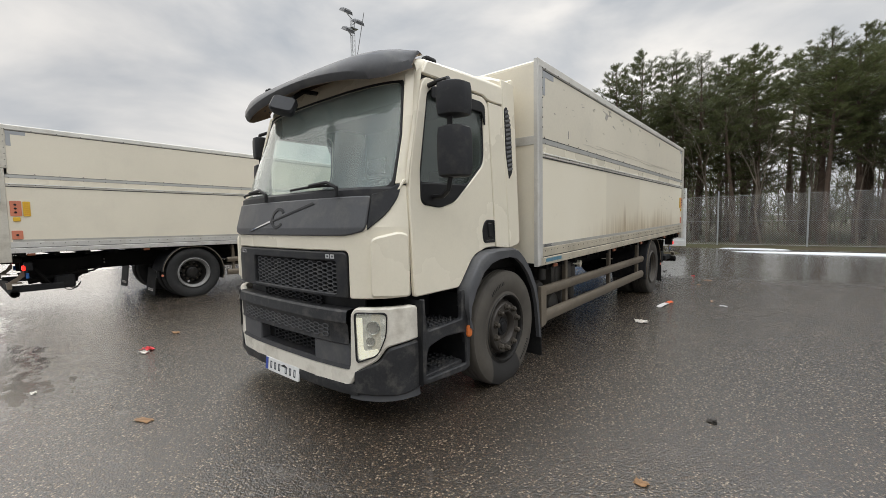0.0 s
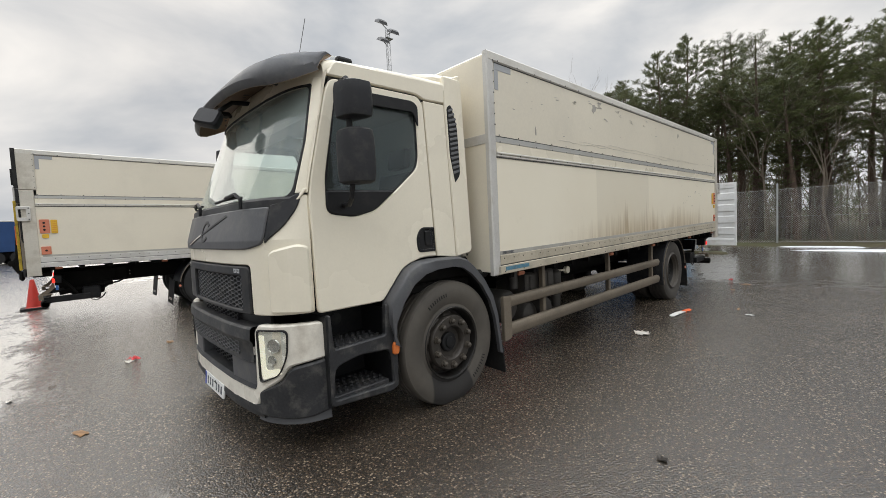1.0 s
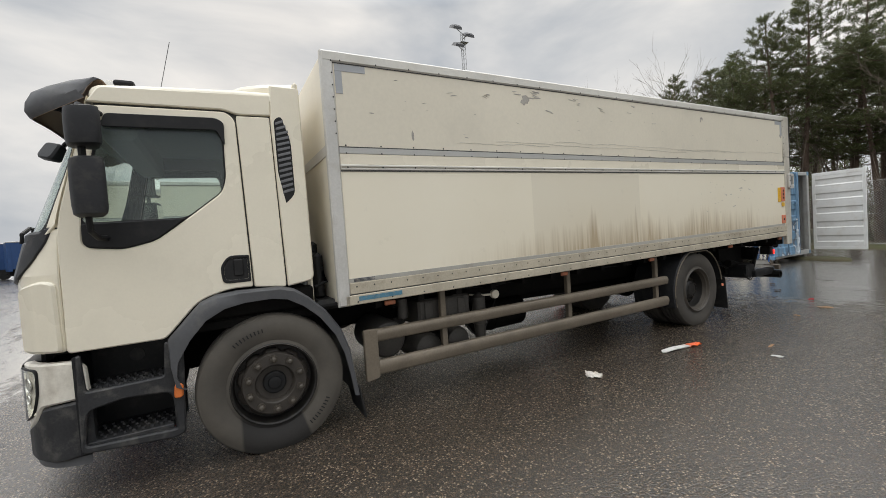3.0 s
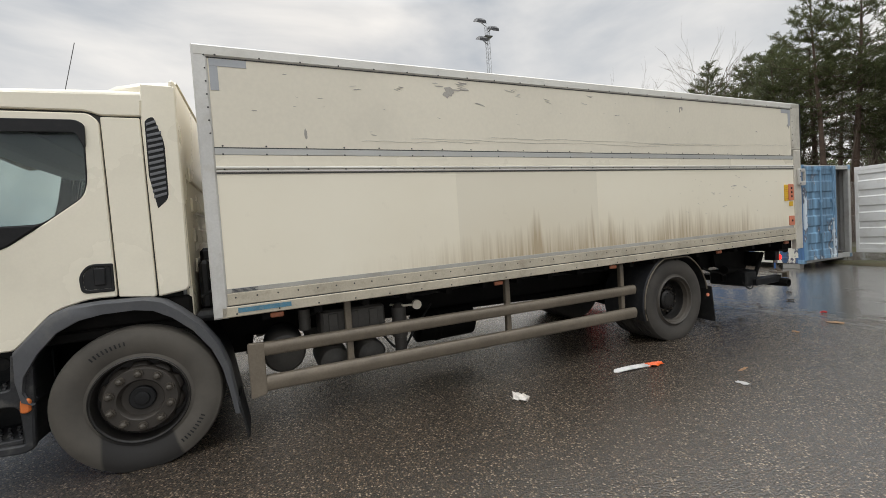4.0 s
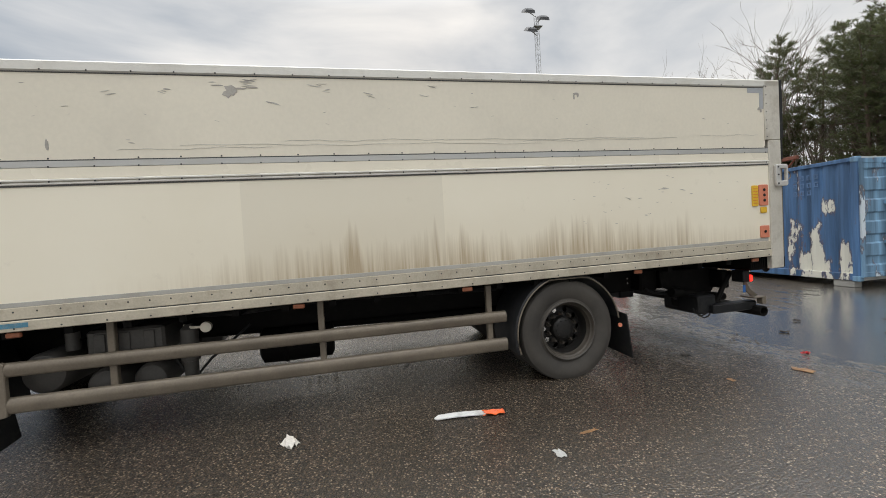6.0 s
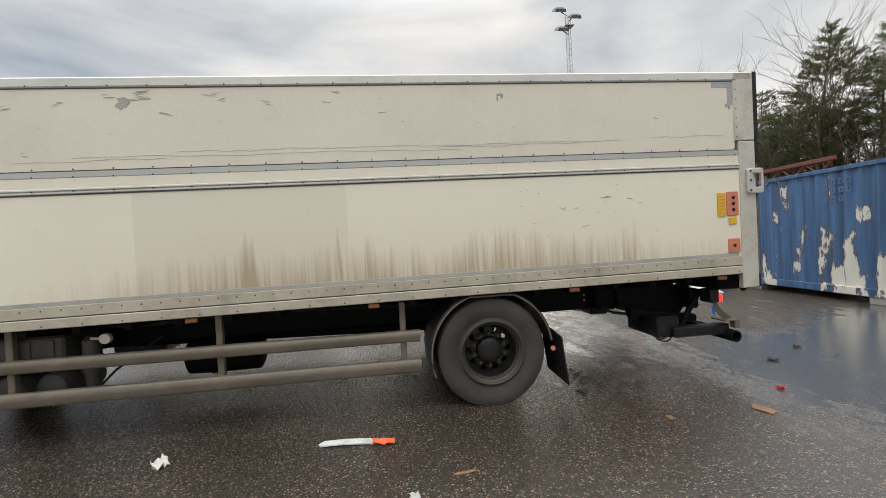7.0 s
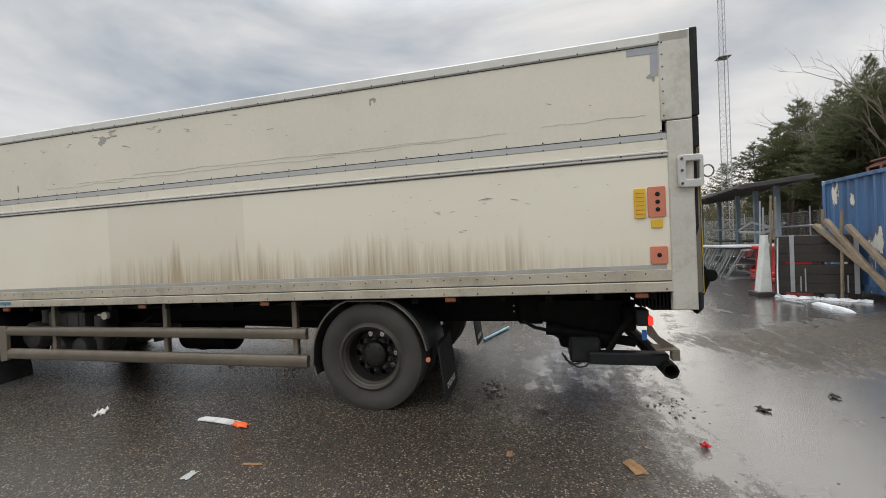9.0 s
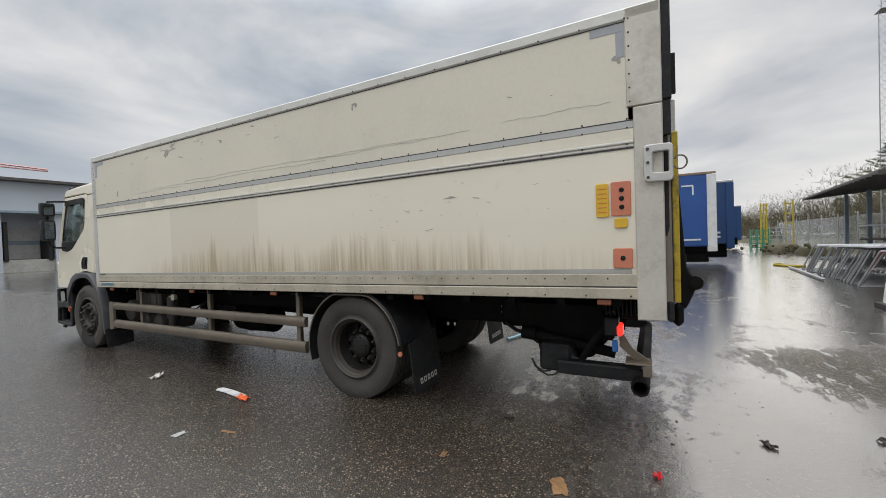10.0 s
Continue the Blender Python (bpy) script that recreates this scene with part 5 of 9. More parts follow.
    for z in (1.35, 1.6, 1.85, 2.1):
        box(bm, -0.8, 0.8, 0.392, 0.415, z, z + 0.12, 0.01)
    part("rear_wall", bm, WHITE, truck, "pressed white rear wall of the cab")
    bm = bm_new()
    box(bm, -1.10, 1.10, -1.2, 0.38, 0.95, 1.02, 0.01)
    part("cab_floor", bm, CHASSIS, truck, "dark cab floor")
    bm = bm_new()
    box(bm, 0.60, 0.72, 0.42, 0.53, 0.98, 1.55, 0.03)
    box(bm, -0.3, 0.95, 0.43, 0.52, 1.05, 1.45, 0.03)
    part("air_duct", bm, PLASTIC_BLACK, truck, "black ribbed air duct behind the cab")
    bm = bm_new()
    for k in range(12):
        tube(bm, [(0.55 + k * 0.035, 0.44, 1.16), (0.55 + k * 0.035, 0.53, 1.2), (0.55 + k * 0.035, 0.50, 1.32)], 0.02, 6)
    box(bm, 0.3, 1.12, 0.40, 0.66, 0.98, 1.06, 0.03)
    part("bellows", bm, RUBBER, truck, "black rubber bellows between cab and box")
    bm = bm_new()
    tube(bm, [(-0.02, -0.68, 2.72), (-0.02, -0.655, 2.80), (-0.022, -0.50, 3.48)], 0.0032, 6)
    part("antenna", bm, PLASTIC_MID, truck, "thin black whip aerial")
    for s in (1, -1):
        bm = bm_new()
        box(bm, s * 0.955, s * 1.02, -0.79, -0.67, 2.69, 2.735, 0.018, None, 2)
        ml = part("roof_marker", bm, PLASTIC_BLACK, truck, "black roof marker lamp")
        bm = bm_new()
        box(bm, s * 0.962, s * 1.013, -0.83, -0.78, 2.69, 2.728, 0.014, None, 2)
        part("marker_lens", bm, LENS_CLEAR, ml)

    # ---- front: windscreen, panels, grille ----
    cz = (1.45, 1.6, 1.72, 1.9, 2.1, 2.3, 2.45)
    ws = rounded([(-1.118, 1.70, 0.02), (1.118, 1.70, 0.02), (1.09, 2.10, 0.05), (1.012, 2.52, 0.02), (-1.012, 2.52, 0.02), (-1.09, 2.10, 0.05)], 0.03, 4)
    scr = rounded([(-1.096, 1.722, 0.08), (1.096, 1.722, 0.08), (1.074, 2.10, 0.05), (1.000, 2.50, 0.05), (-1.000, 2.50, 0.05), (-1.074, 2.10, 0.05)], 0.05, 5)
    bm = bm_new()
    plate(bm, ws, (scr,), 0.012, 0.003, lambda u, v, w: front(u, v, w - 0.004), FRONT_CU, cz)
    part("windscreen_seal", bm, PLASTIC_BLACK, truck, "black windscreen surround")
    bm = bm_new()
    plate(bm, scr, (), 0.005, 0.0005, lambda u, v, w: front(u, v, w - 0.020), FRONT_CU, cz)
    g = part("windscreen", bm, GLASS_FRONT, truck, "large curved windscreen")
    g.visible_shadow = False
    for s in (1, -1):
        bm = bm_new()
        post = [(s * 1.119, 1.745), (s * 1.196, 1.745), (s * 1.166, 2.08), (s * 1.082, 2.56), (s * 1.008, 2.56), (s * 1.091, 2.10)]
        plate(bm, post, (), 0.02, 0.004, lambda u, v, w: front(u, v, w), FRONT_CU, cz)
        part("windscreen_pillar", bm, WHITE, truck, "white windscreen pillar")
        # return of the pillar to the door's edge
        bm = bm_new()
        rows = []
        for z in steps(1.748, 2.585, 12):
            uo = 1.196 - 0.030 * (z - 1.745) / 0.335 if z < 2.08 else 1.166 - 0.084 * (z - 2.08) / 0.48
            yd = (-1.122 + 0.017 * (z - 1.745) / 0.095 if z < 1.84 else -1.105 + 0.155 * (z - 1.84) / 0.60) - 0.009
            a, b = front(s * (uo - 0.004), z, -0.001), Vector((s * (1.146 - 0.042 * (z - 1.2)), yd, z))
            rows.append([a, a.lerp(b, 0.5) + Vector((s * 0.006, -0.004, 0)), b, b + Vector((-s * 0.03, 0.0, 0))])
        loft(bm, rows, False)
        part("pillar_return", bm, WHITE, truck, "white outer edge of the pillar")
        bm = bm_new()
        plate(bm, [(s * 1.09, 1.66), (s * 1.215, 1.66), (s * 1.18, 2.08), (s * 1.095, 2.56), (s * 0.99, 2.56), (s * 1.06, 2.10)], (), 0.012, 0.002, lambda u, v, w: front(u, v, w - 0.026), FRONT_CU, cz)
        part("pillar_lining", bm, PLASTIC, truck, "dark lining inside the pillar")
    # header over the screen
    bm = bm_new()
    plate(bm, [(-1.098, 2.50), (1.098, 2.50), (1.075, 2.66), (-1.075, 2.66)], (), 0.02, 0.004, lambda u, v, w: front(u, v, w - 0.005), FRONT_CU, (2.6,))
    part("header_panel", bm, WHITE, truck, "white header panel over the windscreen")
    # dark hood panel with a diagonal bar and ring emblem shape
    hood = rounded([(-0.98, 1.405, 0.05), (-0.80, 1.392, 0.05), (0.80, 1.392, 0.05), (0.964, 1.425, 0.05), (0.964, 1.665, 0.02), (-0.964, 1.665, 0.02), (-0.964, 1.425, 0.05)][1:], 0.03, 4)
    bm = bm_new()
    plate(bm, hood, (), 0.03, 0.008, lambda u, v, w: front(u, v, w + 0.016), FRONT_CU, cz)
    hd = part("hood_panel", bm, PLASTIC_MID, truck, "matt dark grey panel under the windscreen")
    bm = bm_new()
    plate(bm, [(-0.49, 1.42), (-0.45, 1.42), (0.46, 1.625), (0.43, 1.64)], (), 0.006, 0.001, lambda u, v, w: front(u, v, w + 0.021), FRONT_CU, (1.45, 1.5, 1.55, 1.6))
    o = [(0.10 * math.cos(a), 1.53 + 0.085 * math.sin(a)) for a in steps(0.6, 5.6, 20)]
    inn = [(0.072 * math.cos(a), 1.53 + 0.060 * math.sin(a)) for a in reversed(steps(0.6, 5.6, 20))]
    plate(bm, [(a - 0.02, b) for a, b in o + inn], (), 0.006, 0.001, lambda u, v, w: front(u, v, w + 0.021), FRONT_CU, (1.45, 1.5, 1.55, 1.6))
    part("emblem", bm, PLASTIC, hd, "dark ring and diagonal bar")
    bm = bm_new()
    plate(bm, [(-0.49, 1.424), (-0.445, 1.424), (-0.13, 1.497), (-0.135, 1.512)], (), 0.007, 0.001, lambda u, v, w: front(u, v, w + 0.0235), FRONT_CU, (1.45, 1.5))
    part("emblem_bar", bm, CHROME, hd, "bright end of the diagonal bar")
    for s in (1, -1):
        bm = bm_new()
        cor = rounded([(s * 0.969, 1.428, 0.01), (s * 1.09, 1.53, 0.08), (s * 1.155, 1.65, 0.06), (s * 1.165, 1.742, 0.01), (s * 1.13, 1.742, 0.01), (s * 1.08, 1.705, 0.02), (s * 0.969, 1.675, 0.01)], 0.02, 4)
        plate(bm, cor, (), 0.03, 0.006, lambda u, v, w: front(u, v, w + 0.012), FRONT_CU, cz)
        part("hood_corner", bm, PLASTIC, truck, "darker grey corner of the hood panel")
    # white front skin with an opening for the grille
        gr = rounded([(-0.80, 0.90, 0.0), (0.80, 0.90, 0.0), (0.80, 1.285, 0.04), (-0.80, 1.285, 0.04)], 0.03, 4)
    sk = rounded([(-1.268, 0.965, 0.02), (-0.81, 0.955, 0.02), (-0.81, 1.287, 0.04), (0.81, 1.287, 0.04), (0.81, 0.955, 0.02), (1.268, 0.965, 0.02), (1.268, 1.45), (1.205, 1.735, 0.01), (1.13, 1.735, 0.01), (1.10, 1.60, 0.01), (1.0, 1.50, 0.01), (0.93, 1.45, 0.01), (-0.93, 1.45, 0.01), (-1.0, 1.50, 0.01), (-1.10, 1.60, 0.01), (-1.13, 1.735, 0.01), (-1.205, 1.735, 0.01), (-1.268, 1.45)], 0.01, 3)
    bm = bm_new()
    plate(bm, sk, (), 0.03, 0.008, front, FRONT_CU, cz)
    part("front_skin", bm, WHITE, truck, "white front skin of the cab")
    bm = bm_new()
    plate(bm, [(-1.15, 1.40), (1.15, 1.40), (1.15, 1.70), (-1.15, 1.70)], (), 0.006, 0.001, lambda u, v, w: front(u, v, w - 0.034), FRONT_CU, cz)
    part("hood_backing", bm, SEAM, truck)
    for s in (1, -1):
        # separate corner deflector
        bm = bm_new()
        de = rounded([(s * 0.985, 0.975, 0.03), (s * 1.255, 0.965, 0.03), (s * 1.25, 1.40, 0.05), (s * 1.18, 1.418, 0.04), (s * 0.99, 1.375, 0.05)], 0.03, 4)
        plate(bm, de, (), 0.04, 0.014, lambda u, v, w: front(u, v, w + 0.022), FRONT_CU + steps(1.0, 1.3, 10), (1.1, 1.25))
        part("corner_deflector", bm, WHITE, truck, "white corner air deflector")
    # grille
    g = new("grille")
    g.parent = truck
    tagged(g, label="dark grey front grille with a honeycomb mesh")
    bm = bm_new()
    plate(bm, rounded([(-0.80, 0.955, 0.02), (0.80, 0.955, 0.02), (0.80, 1.278, 0.04), (-0.80, 1.278, 0.04)], 0.02, 4), (rounded([(-0.44, 0.985, 0.02), (0.70, 0.985, 0.02), (0.70, 1.215, 0.02), (-0.44, 1.215, 0.02)], 0.01, 2),), 0.05, 0.008, lambda u, v, w: front(u, v, w + 0.008), FRONT_CU, (1.1, 1.2))
    part("grille_frame", bm, PLASTIC, g, "dark grey grille frame")
    bm = bm_new()
    plate(bm, [(-0.48, 0.97), (0.74, 0.97), (0.74, 1.23), (-0.48, 1.23)], (), 0.01, 0.001, lambda u, v, w: front(u, v, w - 0.055), FRONT_CU)
    part("grille_back", bm, PLASTIC_BLACK, g)
    bm = bm_new()
    hexmesh(bm, -0.44, 0.70, 0.985, 1.215, 0.074, 0.007, 0.03, lambda u, v, w: front(u, v, w - 0.012))
    part("honeycomb", bm, PLASTIC_MID, g, "dark grey honeycomb mesh", smooth=0)
    for u0, wd, n in ((-0.78, 0.028, 5), (0.60, 0.04, 2)):
        bm = bm_new()
        for k in range(n):
            u = u0 + k * wd * 1.25
            plate(bm, [(u, 1.232), (u + wd, 1.232), (u + wd, 1.262), (u, 1.262)], [[(u + wd * 0.3, 1.240), (u + wd * 0.7, 1.240), (u + wd * 0.7, 1.254), (u + wd * 0.3, 1.254)]], 0.005, 0.0005, lambda a, b, w: front(a, b, w + 0.011))
        part("badge", bm, CHROME, g, "small bright badge bars")
    # second narrow opening below
    bm = bm_new()
    plate(bm, [(-0.75, 0.84), (0.90, 0.84), (0.90, 0.96), (-0.75, 0.96)], (), 0.02, 0.003, lambda u, v, w: front(u, v, w - 0.07), FRONT_CU)
    part("bumper_gap", bm, PLASTIC_BLACK, g)
    bm = bm_new()
    hexmesh(bm, -0.40, 0.50, 0.845, 0.955, 0.074, 0.007, 0.02, lambda u, v, w: front(u, v, w - 0.045))
    part("honeycomb", bm, PLASTIC, g, "black honeycomb mesh", smooth=0)

    # ---- bumper ----
    b = new("bumper")
    b.parent = truck
    tagged(b, label="white and dark grey front bumper")
    bw = lambda off: (lambda u, v, w: front(u, v, w + off - 0.035))
    # dark middle with a ledge, a perforated band and a lower opening
    bm = bm_new()
    rows = []
    for z, off in ((0.875, -0.09), (0.875, 0.01), (0.862, 0.027), (0.79, 0.033), (0.765, 0.015), (0.66, 0.01), (0.635, 0.015), (0.62, -0.005), (0.62, -0.08)):
        rows.append([front(u, z, off) for u in steps(-0.80, 0.80, 24)])
    loft(bm, rows, False)
    part("bumper_band", bm, PLASTIC_SCUFFED, b, "dark grey bumper band with a ledge")
    bm = bm_new()
    hexmesh(bm, -0.70, 0.62, 0.668, 0.762, 0.068, 0.008, 0.006, bw(0.052))
    part("honeycomb", bm, PLASTIC_MID, b, "grey honeycomb band", smooth=0)
    for u0, u1 in ((-0.80, -0.40), (0.42, 0.80)):
        bm = bm_new()
        plate(bm, rounded([(u0, 0.46), (u1, 0.46), (u1, 0.635), (u0, 0.635)], 0.02, 3), (), 0.08, 0.01, bw(0.034), FRONT_CU)
        part("bumper_block", bm, PLASTIC_MID, b, "grey bumper block")
    bm = bm_new()
    plate(bm, [(-0.41, 0.48), (0.43, 0.48), (0.43, 0.64), (-0.41, 0.64)], (), 0.02, 0.002, bw(-0.05), FRONT_CU)
    part("lower_opening", bm, PLASTIC_BLACK, b)
    bm = bm_new()
    hexmesh(bm, -0.30, 0.42, 0.505, 0.63, 0.074, 0.007, 0.02, bw(-0.03))
    part("honeycomb", bm, PLASTIC, b, "black honeycomb mesh", smooth=0)
    bm = bm_new()
    rows = []
    for z, off in ((0.49, -0.08), (0.485, -0.005), (0.455, 0.015), (0.445, -0.005)):
        rows.append([front(u, z, off) for u in steps(-0.80, 0.80, 24)])
    loft(bm, rows, False)
    part("bumper_sill", bm, PLASTIC, b, "dark grey lower sill")
    # white frame: lower lip and raised corners
    bm = bm_new()
    lip = rounded([(-1.14, 0.90, 0.04), (-0.86, 0.895, 0.02), (-0.815, 0.85, 0.03), (-0.80, 0.455, 0.04), (0.80, 0.455, 0.04), (0.815, 0.85, 0.03), (0.86, 0.895, 0.02), (1.14, 0.90, 0.04), (1.29, 0.90, 0.03), (1.35, 0.86, 0.03), (1.36, 0.665, 0.02), (1.20, 0.645, 0.03), (1.085, 0.625, 0.03), (1.02, 0.535, 0.03), (0.86, 0.44, 0.03), (0.80, 0.33, 0.04), (-0.80, 0.33, 0.04), (-0.86, 0.44, 0.03), (-1.02, 0.535, 0.03), (-1.085, 0.625, 0.03), (-1.20, 0.645, 0.03), (-1.36, 0.665, 0.02), (-1.35, 0.86, 0.03), (-1.29, 0.90, 0.03)], 0.02, 3)
    plate(bm, lip, (), 0.05, 0.012, bw(0.045), FRONT_CU + steps(0.9, 1.34, 12) + steps(-1.34, -0.9, 12), (0.45, 0.6, 0.75))
    part("bumper_skin", bm, WHITE_DIRTY, b, "white bumper skin")
    bm = bm_new()
    rows = []
    for z, off in ((0.36, -0.05), (0.345, 0.01), (0.31, 0.015), (0.265, 0.0), (0.24, -0.06)):
        rows.append([front(u, z, off) for u in steps(-0.86, 0.86, 24)])
    loft(bm, rows, False)
    part("bumper_lip", bm, PLASTIC_SCUFFED, b, "scuffed dark lower lip")
    for s in (1, -1):
        bm = bm_new()
        co = rounded([(s * 0.83, 0.445, 0.02), (s * 1.025, 0.525, 0.03), (s * 1.09, 0.615, 0.03), (s * 1.20, 0.635, 0.03), (s * 1.37, 0.655, 0.01), (s * 1.37, 0.31, 0.05), (s * 1.20, 0.275, 0.05), (s * 0.83, 0.285, 0.03)], 0.02, 3)
        plate(bm, co, (), 0.06, 0.014, bw(0.05), FRONT_CU + steps(0.85, 1.35, 12) + steps(-1.35, -0.85, 12), (0.4, 0.5))
        part("bumper_corner", bm, PLASTIC_SCUFFED, b, "scratched dark grey bumper corner")
        bm = bm_new()
        rows = []
        for z, off in ((0.30, -0.07), (0.285, -0.02), (0.235, -0.01), (0.215, -0.06)):
            rows.append([front(s * u, z, off) for u in steps(0.78, 1.34, 12)])
        loft(bm, rows, False)
        part("spoiler_lip", bm, PLASTIC_MID, b, "torn dark lip under the bumper corner")
        # headlamp
        hl = rounded([(s * 0.865, 0.86, 0.03), (s * 1.085, 0.862, 0.04), (s * 1.075, 0.70, 0.05), (s * 1.02, 0.575, 0.04), (s * 0.87, 0.515, 0.04)], 0.03, 4)
        bm = bm_new()
        plate(bm, hl, (), 0.012, 0.004, bw(0.064), FRONT_CU + steps(0.86, 1.16, 10) + steps(-1.16, -0.86, 10))
        lens = part("headlamp", bm, LENS_CLEAR, b, "clear headlamp with a lit edge strip")
        lens.visible_shadow = False
        mu, mv = sum(q[0] for q in hl) / len(hl), sum(q[1] for q in hl) / len(hl)
        # black ring stands in for the shadow in the gap round the lens
        bm = bm_new()
        plate(bm, [(mu + (q[0] - mu) * 1.07, mv + (q[1] - mv) * 1.05) for q in hl], [[(mu + (q[0] - mu) * 0.985, mv + (q[1] - mv) * 0.985) for q in hl]], 0.016, 0.003, bw(0.060), FRONT_CU)
        part("lamp_seal", bm, PLASTIC_BLACK, lens, "dark ring for the shadow gap round the lamp")
        bm = bm_new()
        plate(bm, hl, (), 0.008, 0.002, bw(0.046), FRONT_CU)
        part("lamp_bowl", bm, surface("silver_reflector", (0.84, 0.83, 0.76), 0.25, metal=0.25, var=0.25, big=14, bump=0.5), lens, "silvery lamp bowl")
        bm = bm_new()
        el = rounded([(s * 0.872, 0.83, 0.01), (s * 0.917, 0.83, 0.01), (s * 0.92, 0.595, 0.03), (s * 1.02, 0.618, 0.01), (s * 1.035, 0.58, 0.01), (s * 0.885, 0.53, 0.03)], 0.01, 3)
        plate(bm, el, (), 0.006, 0.001, bw(0.0505), FRONT_CU)
        part("running_light", bm, LAMP_ON, lens, "lit pale yellow running light")
        bm = bm_new()
        c = front(s * 1.02, 0.735, 0.05)
        for zz, uu, rr in ((0.765, 0.995, 0.044), (0.67, 0.975, 0.030)):
            c = front(s * uu, zz, 0.014)
            nn = (front(s * uu, zz, 0.1) - front(s * uu, zz, 0.0)).normalized()
            lathe(bm, c, nn, [(0.004, rr * 1.08), (0.010, rr), (0.004, rr * 0.93), (-0.012, rr * 0.7), (-0.02, rr * 0.4), (-0.008, rr * 0.36), (0.0, rr * 0.2), (0.002, 0.002)], 28)
        part("lamp_projector", bm, GLASS_BOWL, lens, "round lamp reflector")
    # number plate with its characters as bars
    bm = bm_new()
    pf = lambda u, v, w: Vector((u, -1.485 - w + (v - 0.30) * 0.10, v))
    plate(bm, rounded([(-0.30, 0.238), (0.22, 0.238), (0.22, 0.348), (-0.30, 0.348)], 0.012, 3), (), 0.012, 0.002, pf)
    pl = part("number_plate", bm, surface("white_plate", (0.72, 0.72, 0.70), 0.35, dirt=(0.3, 0.27, 0.22), dirt_amount=0.3), b, "white number plate with a blue end")
    bm = bm_new()
    plate(bm, [(-0.295, 0.243), (-0.255, 0.243), (-0.255, 0.343), (-0.295, 0.343)], (), 0.003, 0.0004, lambda u, v, w: pf(u, v, w + 0.002))
    part("blue_field", bm, surface("blue_plate_end", (0.03, 0.07, 0.35), 0.4), pl)
    for u in (-0.225, -0.16, -0.095, 0.01, 0.075, 0.14):
        bm = bm_new()
        plate(bm, [(u + 0.006, 0.262), (u + 0.034, 0.262), (u + 0.034, 0.322), (u + 0.006, 0.322)], [[(u + 0.014, 0.272), (u + 0.026, 0.272), (u + 0.026, 0.312), (u + 0.014, 0.312)]], 0.003, 0.0004, lambda a, c, w: pf(a, c, w + 0.002))
        part("plate_bar", bm, INK, pl, "plain dark bar")

    # ---- sun visor over the screen ----
    def visor_rows(lift):
        rows = []
        for u in [-1.02, -1.005, -0.985] + steps(-0.955, 0.955, 28) + [0.985, 1.005, 1.02]:
            k = 1 - (u / 1.02) ** 2
            e = abs(u / 1.02) ** 4
            c = abs(u)
            lip_y = -1.345 + 0.022 * c ** 2 + 0.09 * c ** 5 + (0.24 * ((c - 0.90) / 0.12) ** 2 if c > 0.90 else 0.0)
            lip_z = 2.455 + 0.105 * k + (0.15 * ((c - 0.90) / 0.12) ** 2 if c > 0.90 else 0.0)
            d = -0.86 - lip_y
            dimple = 0.02 * math.exp(-((u - 0.25) / 0.12) ** 2) + 0.02 * math.exp(-((u + 0.35) / 0.12) ** 2)
            pts = [(-0.86, 2.745 - 0.02 * e), (-0.86 - d * 0.21, 2.762 - 0.03 * e), (-0.86 - d * 0.44, 2.752 - 0.04 * e - dimple), (-0.86 - d * 0.70, 2.712 - 0.04 * e), (-0.86 - d * 0.90, 2.655 - 0.03 * e), (lip_y + 0.006, 0.5 * (lip_z + 2.655)), (lip_y, lip_z + 0.035), (lip_y + 0.018, lip_z)]
            rows.append([Vector((u, y + lift, z - lift * 0.6)) for y, z in pts])
        return rows
    bm = bm_new()
    a = visor_rows(0.0)
    loft(bm, [r + list(reversed(q)) for r, q in zip(a, visor_rows(0.018))])
    part("sun_visor", bm, PLASTIC_MID, truck, "faded dark grey sun visor")
    bm = bm_new()
    loft(bm, visor_rows(0.021), False)
    part("visor_lining", bm, VISOR, truck, "brown underside of the visor")
    for u in (0.55, -0.55):
        bm = bm_new()
        tube(bm, [(u, -0.98, 2.60), (u, -1.16, 2.63), (u, -1.24, 2.64)], 0.016, 6)
        box(bm, u - 0.05, u + 0.05, -1.18, -1.06, 2.60, 2.64, 0.01)
        part("visor_bracket", bm, PLASTIC_BLACK, truck, "black visor bracket")
    bm = bm_new()
    for u in (-0.62, -0.575):
        box(bm, u - 0.015, u + 0.015, -1.20, -1.15, 2.69, 2.735, 0.008)
    part("washer_jet", bm, PLASTIC_BLACK, truck)
    # kerb-view mirror under the visor's far end
    km = new("front_mirror")
    km.parent = truck
    tagged(km, label="dark front-view mirror hung from the visor")
    bm = bm_new()
    o = rounded([(-0.10, -0.075), (0.10, -0.075), (0.10, 0.075), (-0.10, 0.075)], 0.04, 4)
    mm = pose(0.0, -1.38, 2.425, 62, 14, 40)
    rows = []
    for d, sc in ((0.045, 0.86), (0.03, 1.0), (-0.01, 0.98), (-0.05, 0.75)):
        rows.append([mm @ Vector((p.x * sc, p.y * sc, d)) for p in o])
    loft(bm, rows)
    part("mirror_shell", bm, PLASTIC, km, "dark mirror shell")
    bm = bm_new()
    tube(bm, [mm @ Vector((0, 0, -0.03)), (0.0, -1.30, 2.50), (0.0, -1.20, 2.58), (0.0, -1.02, 2.60)], 0.018, 8)
    part("mirror_arm", bm, PLASTIC_BLACK, km)
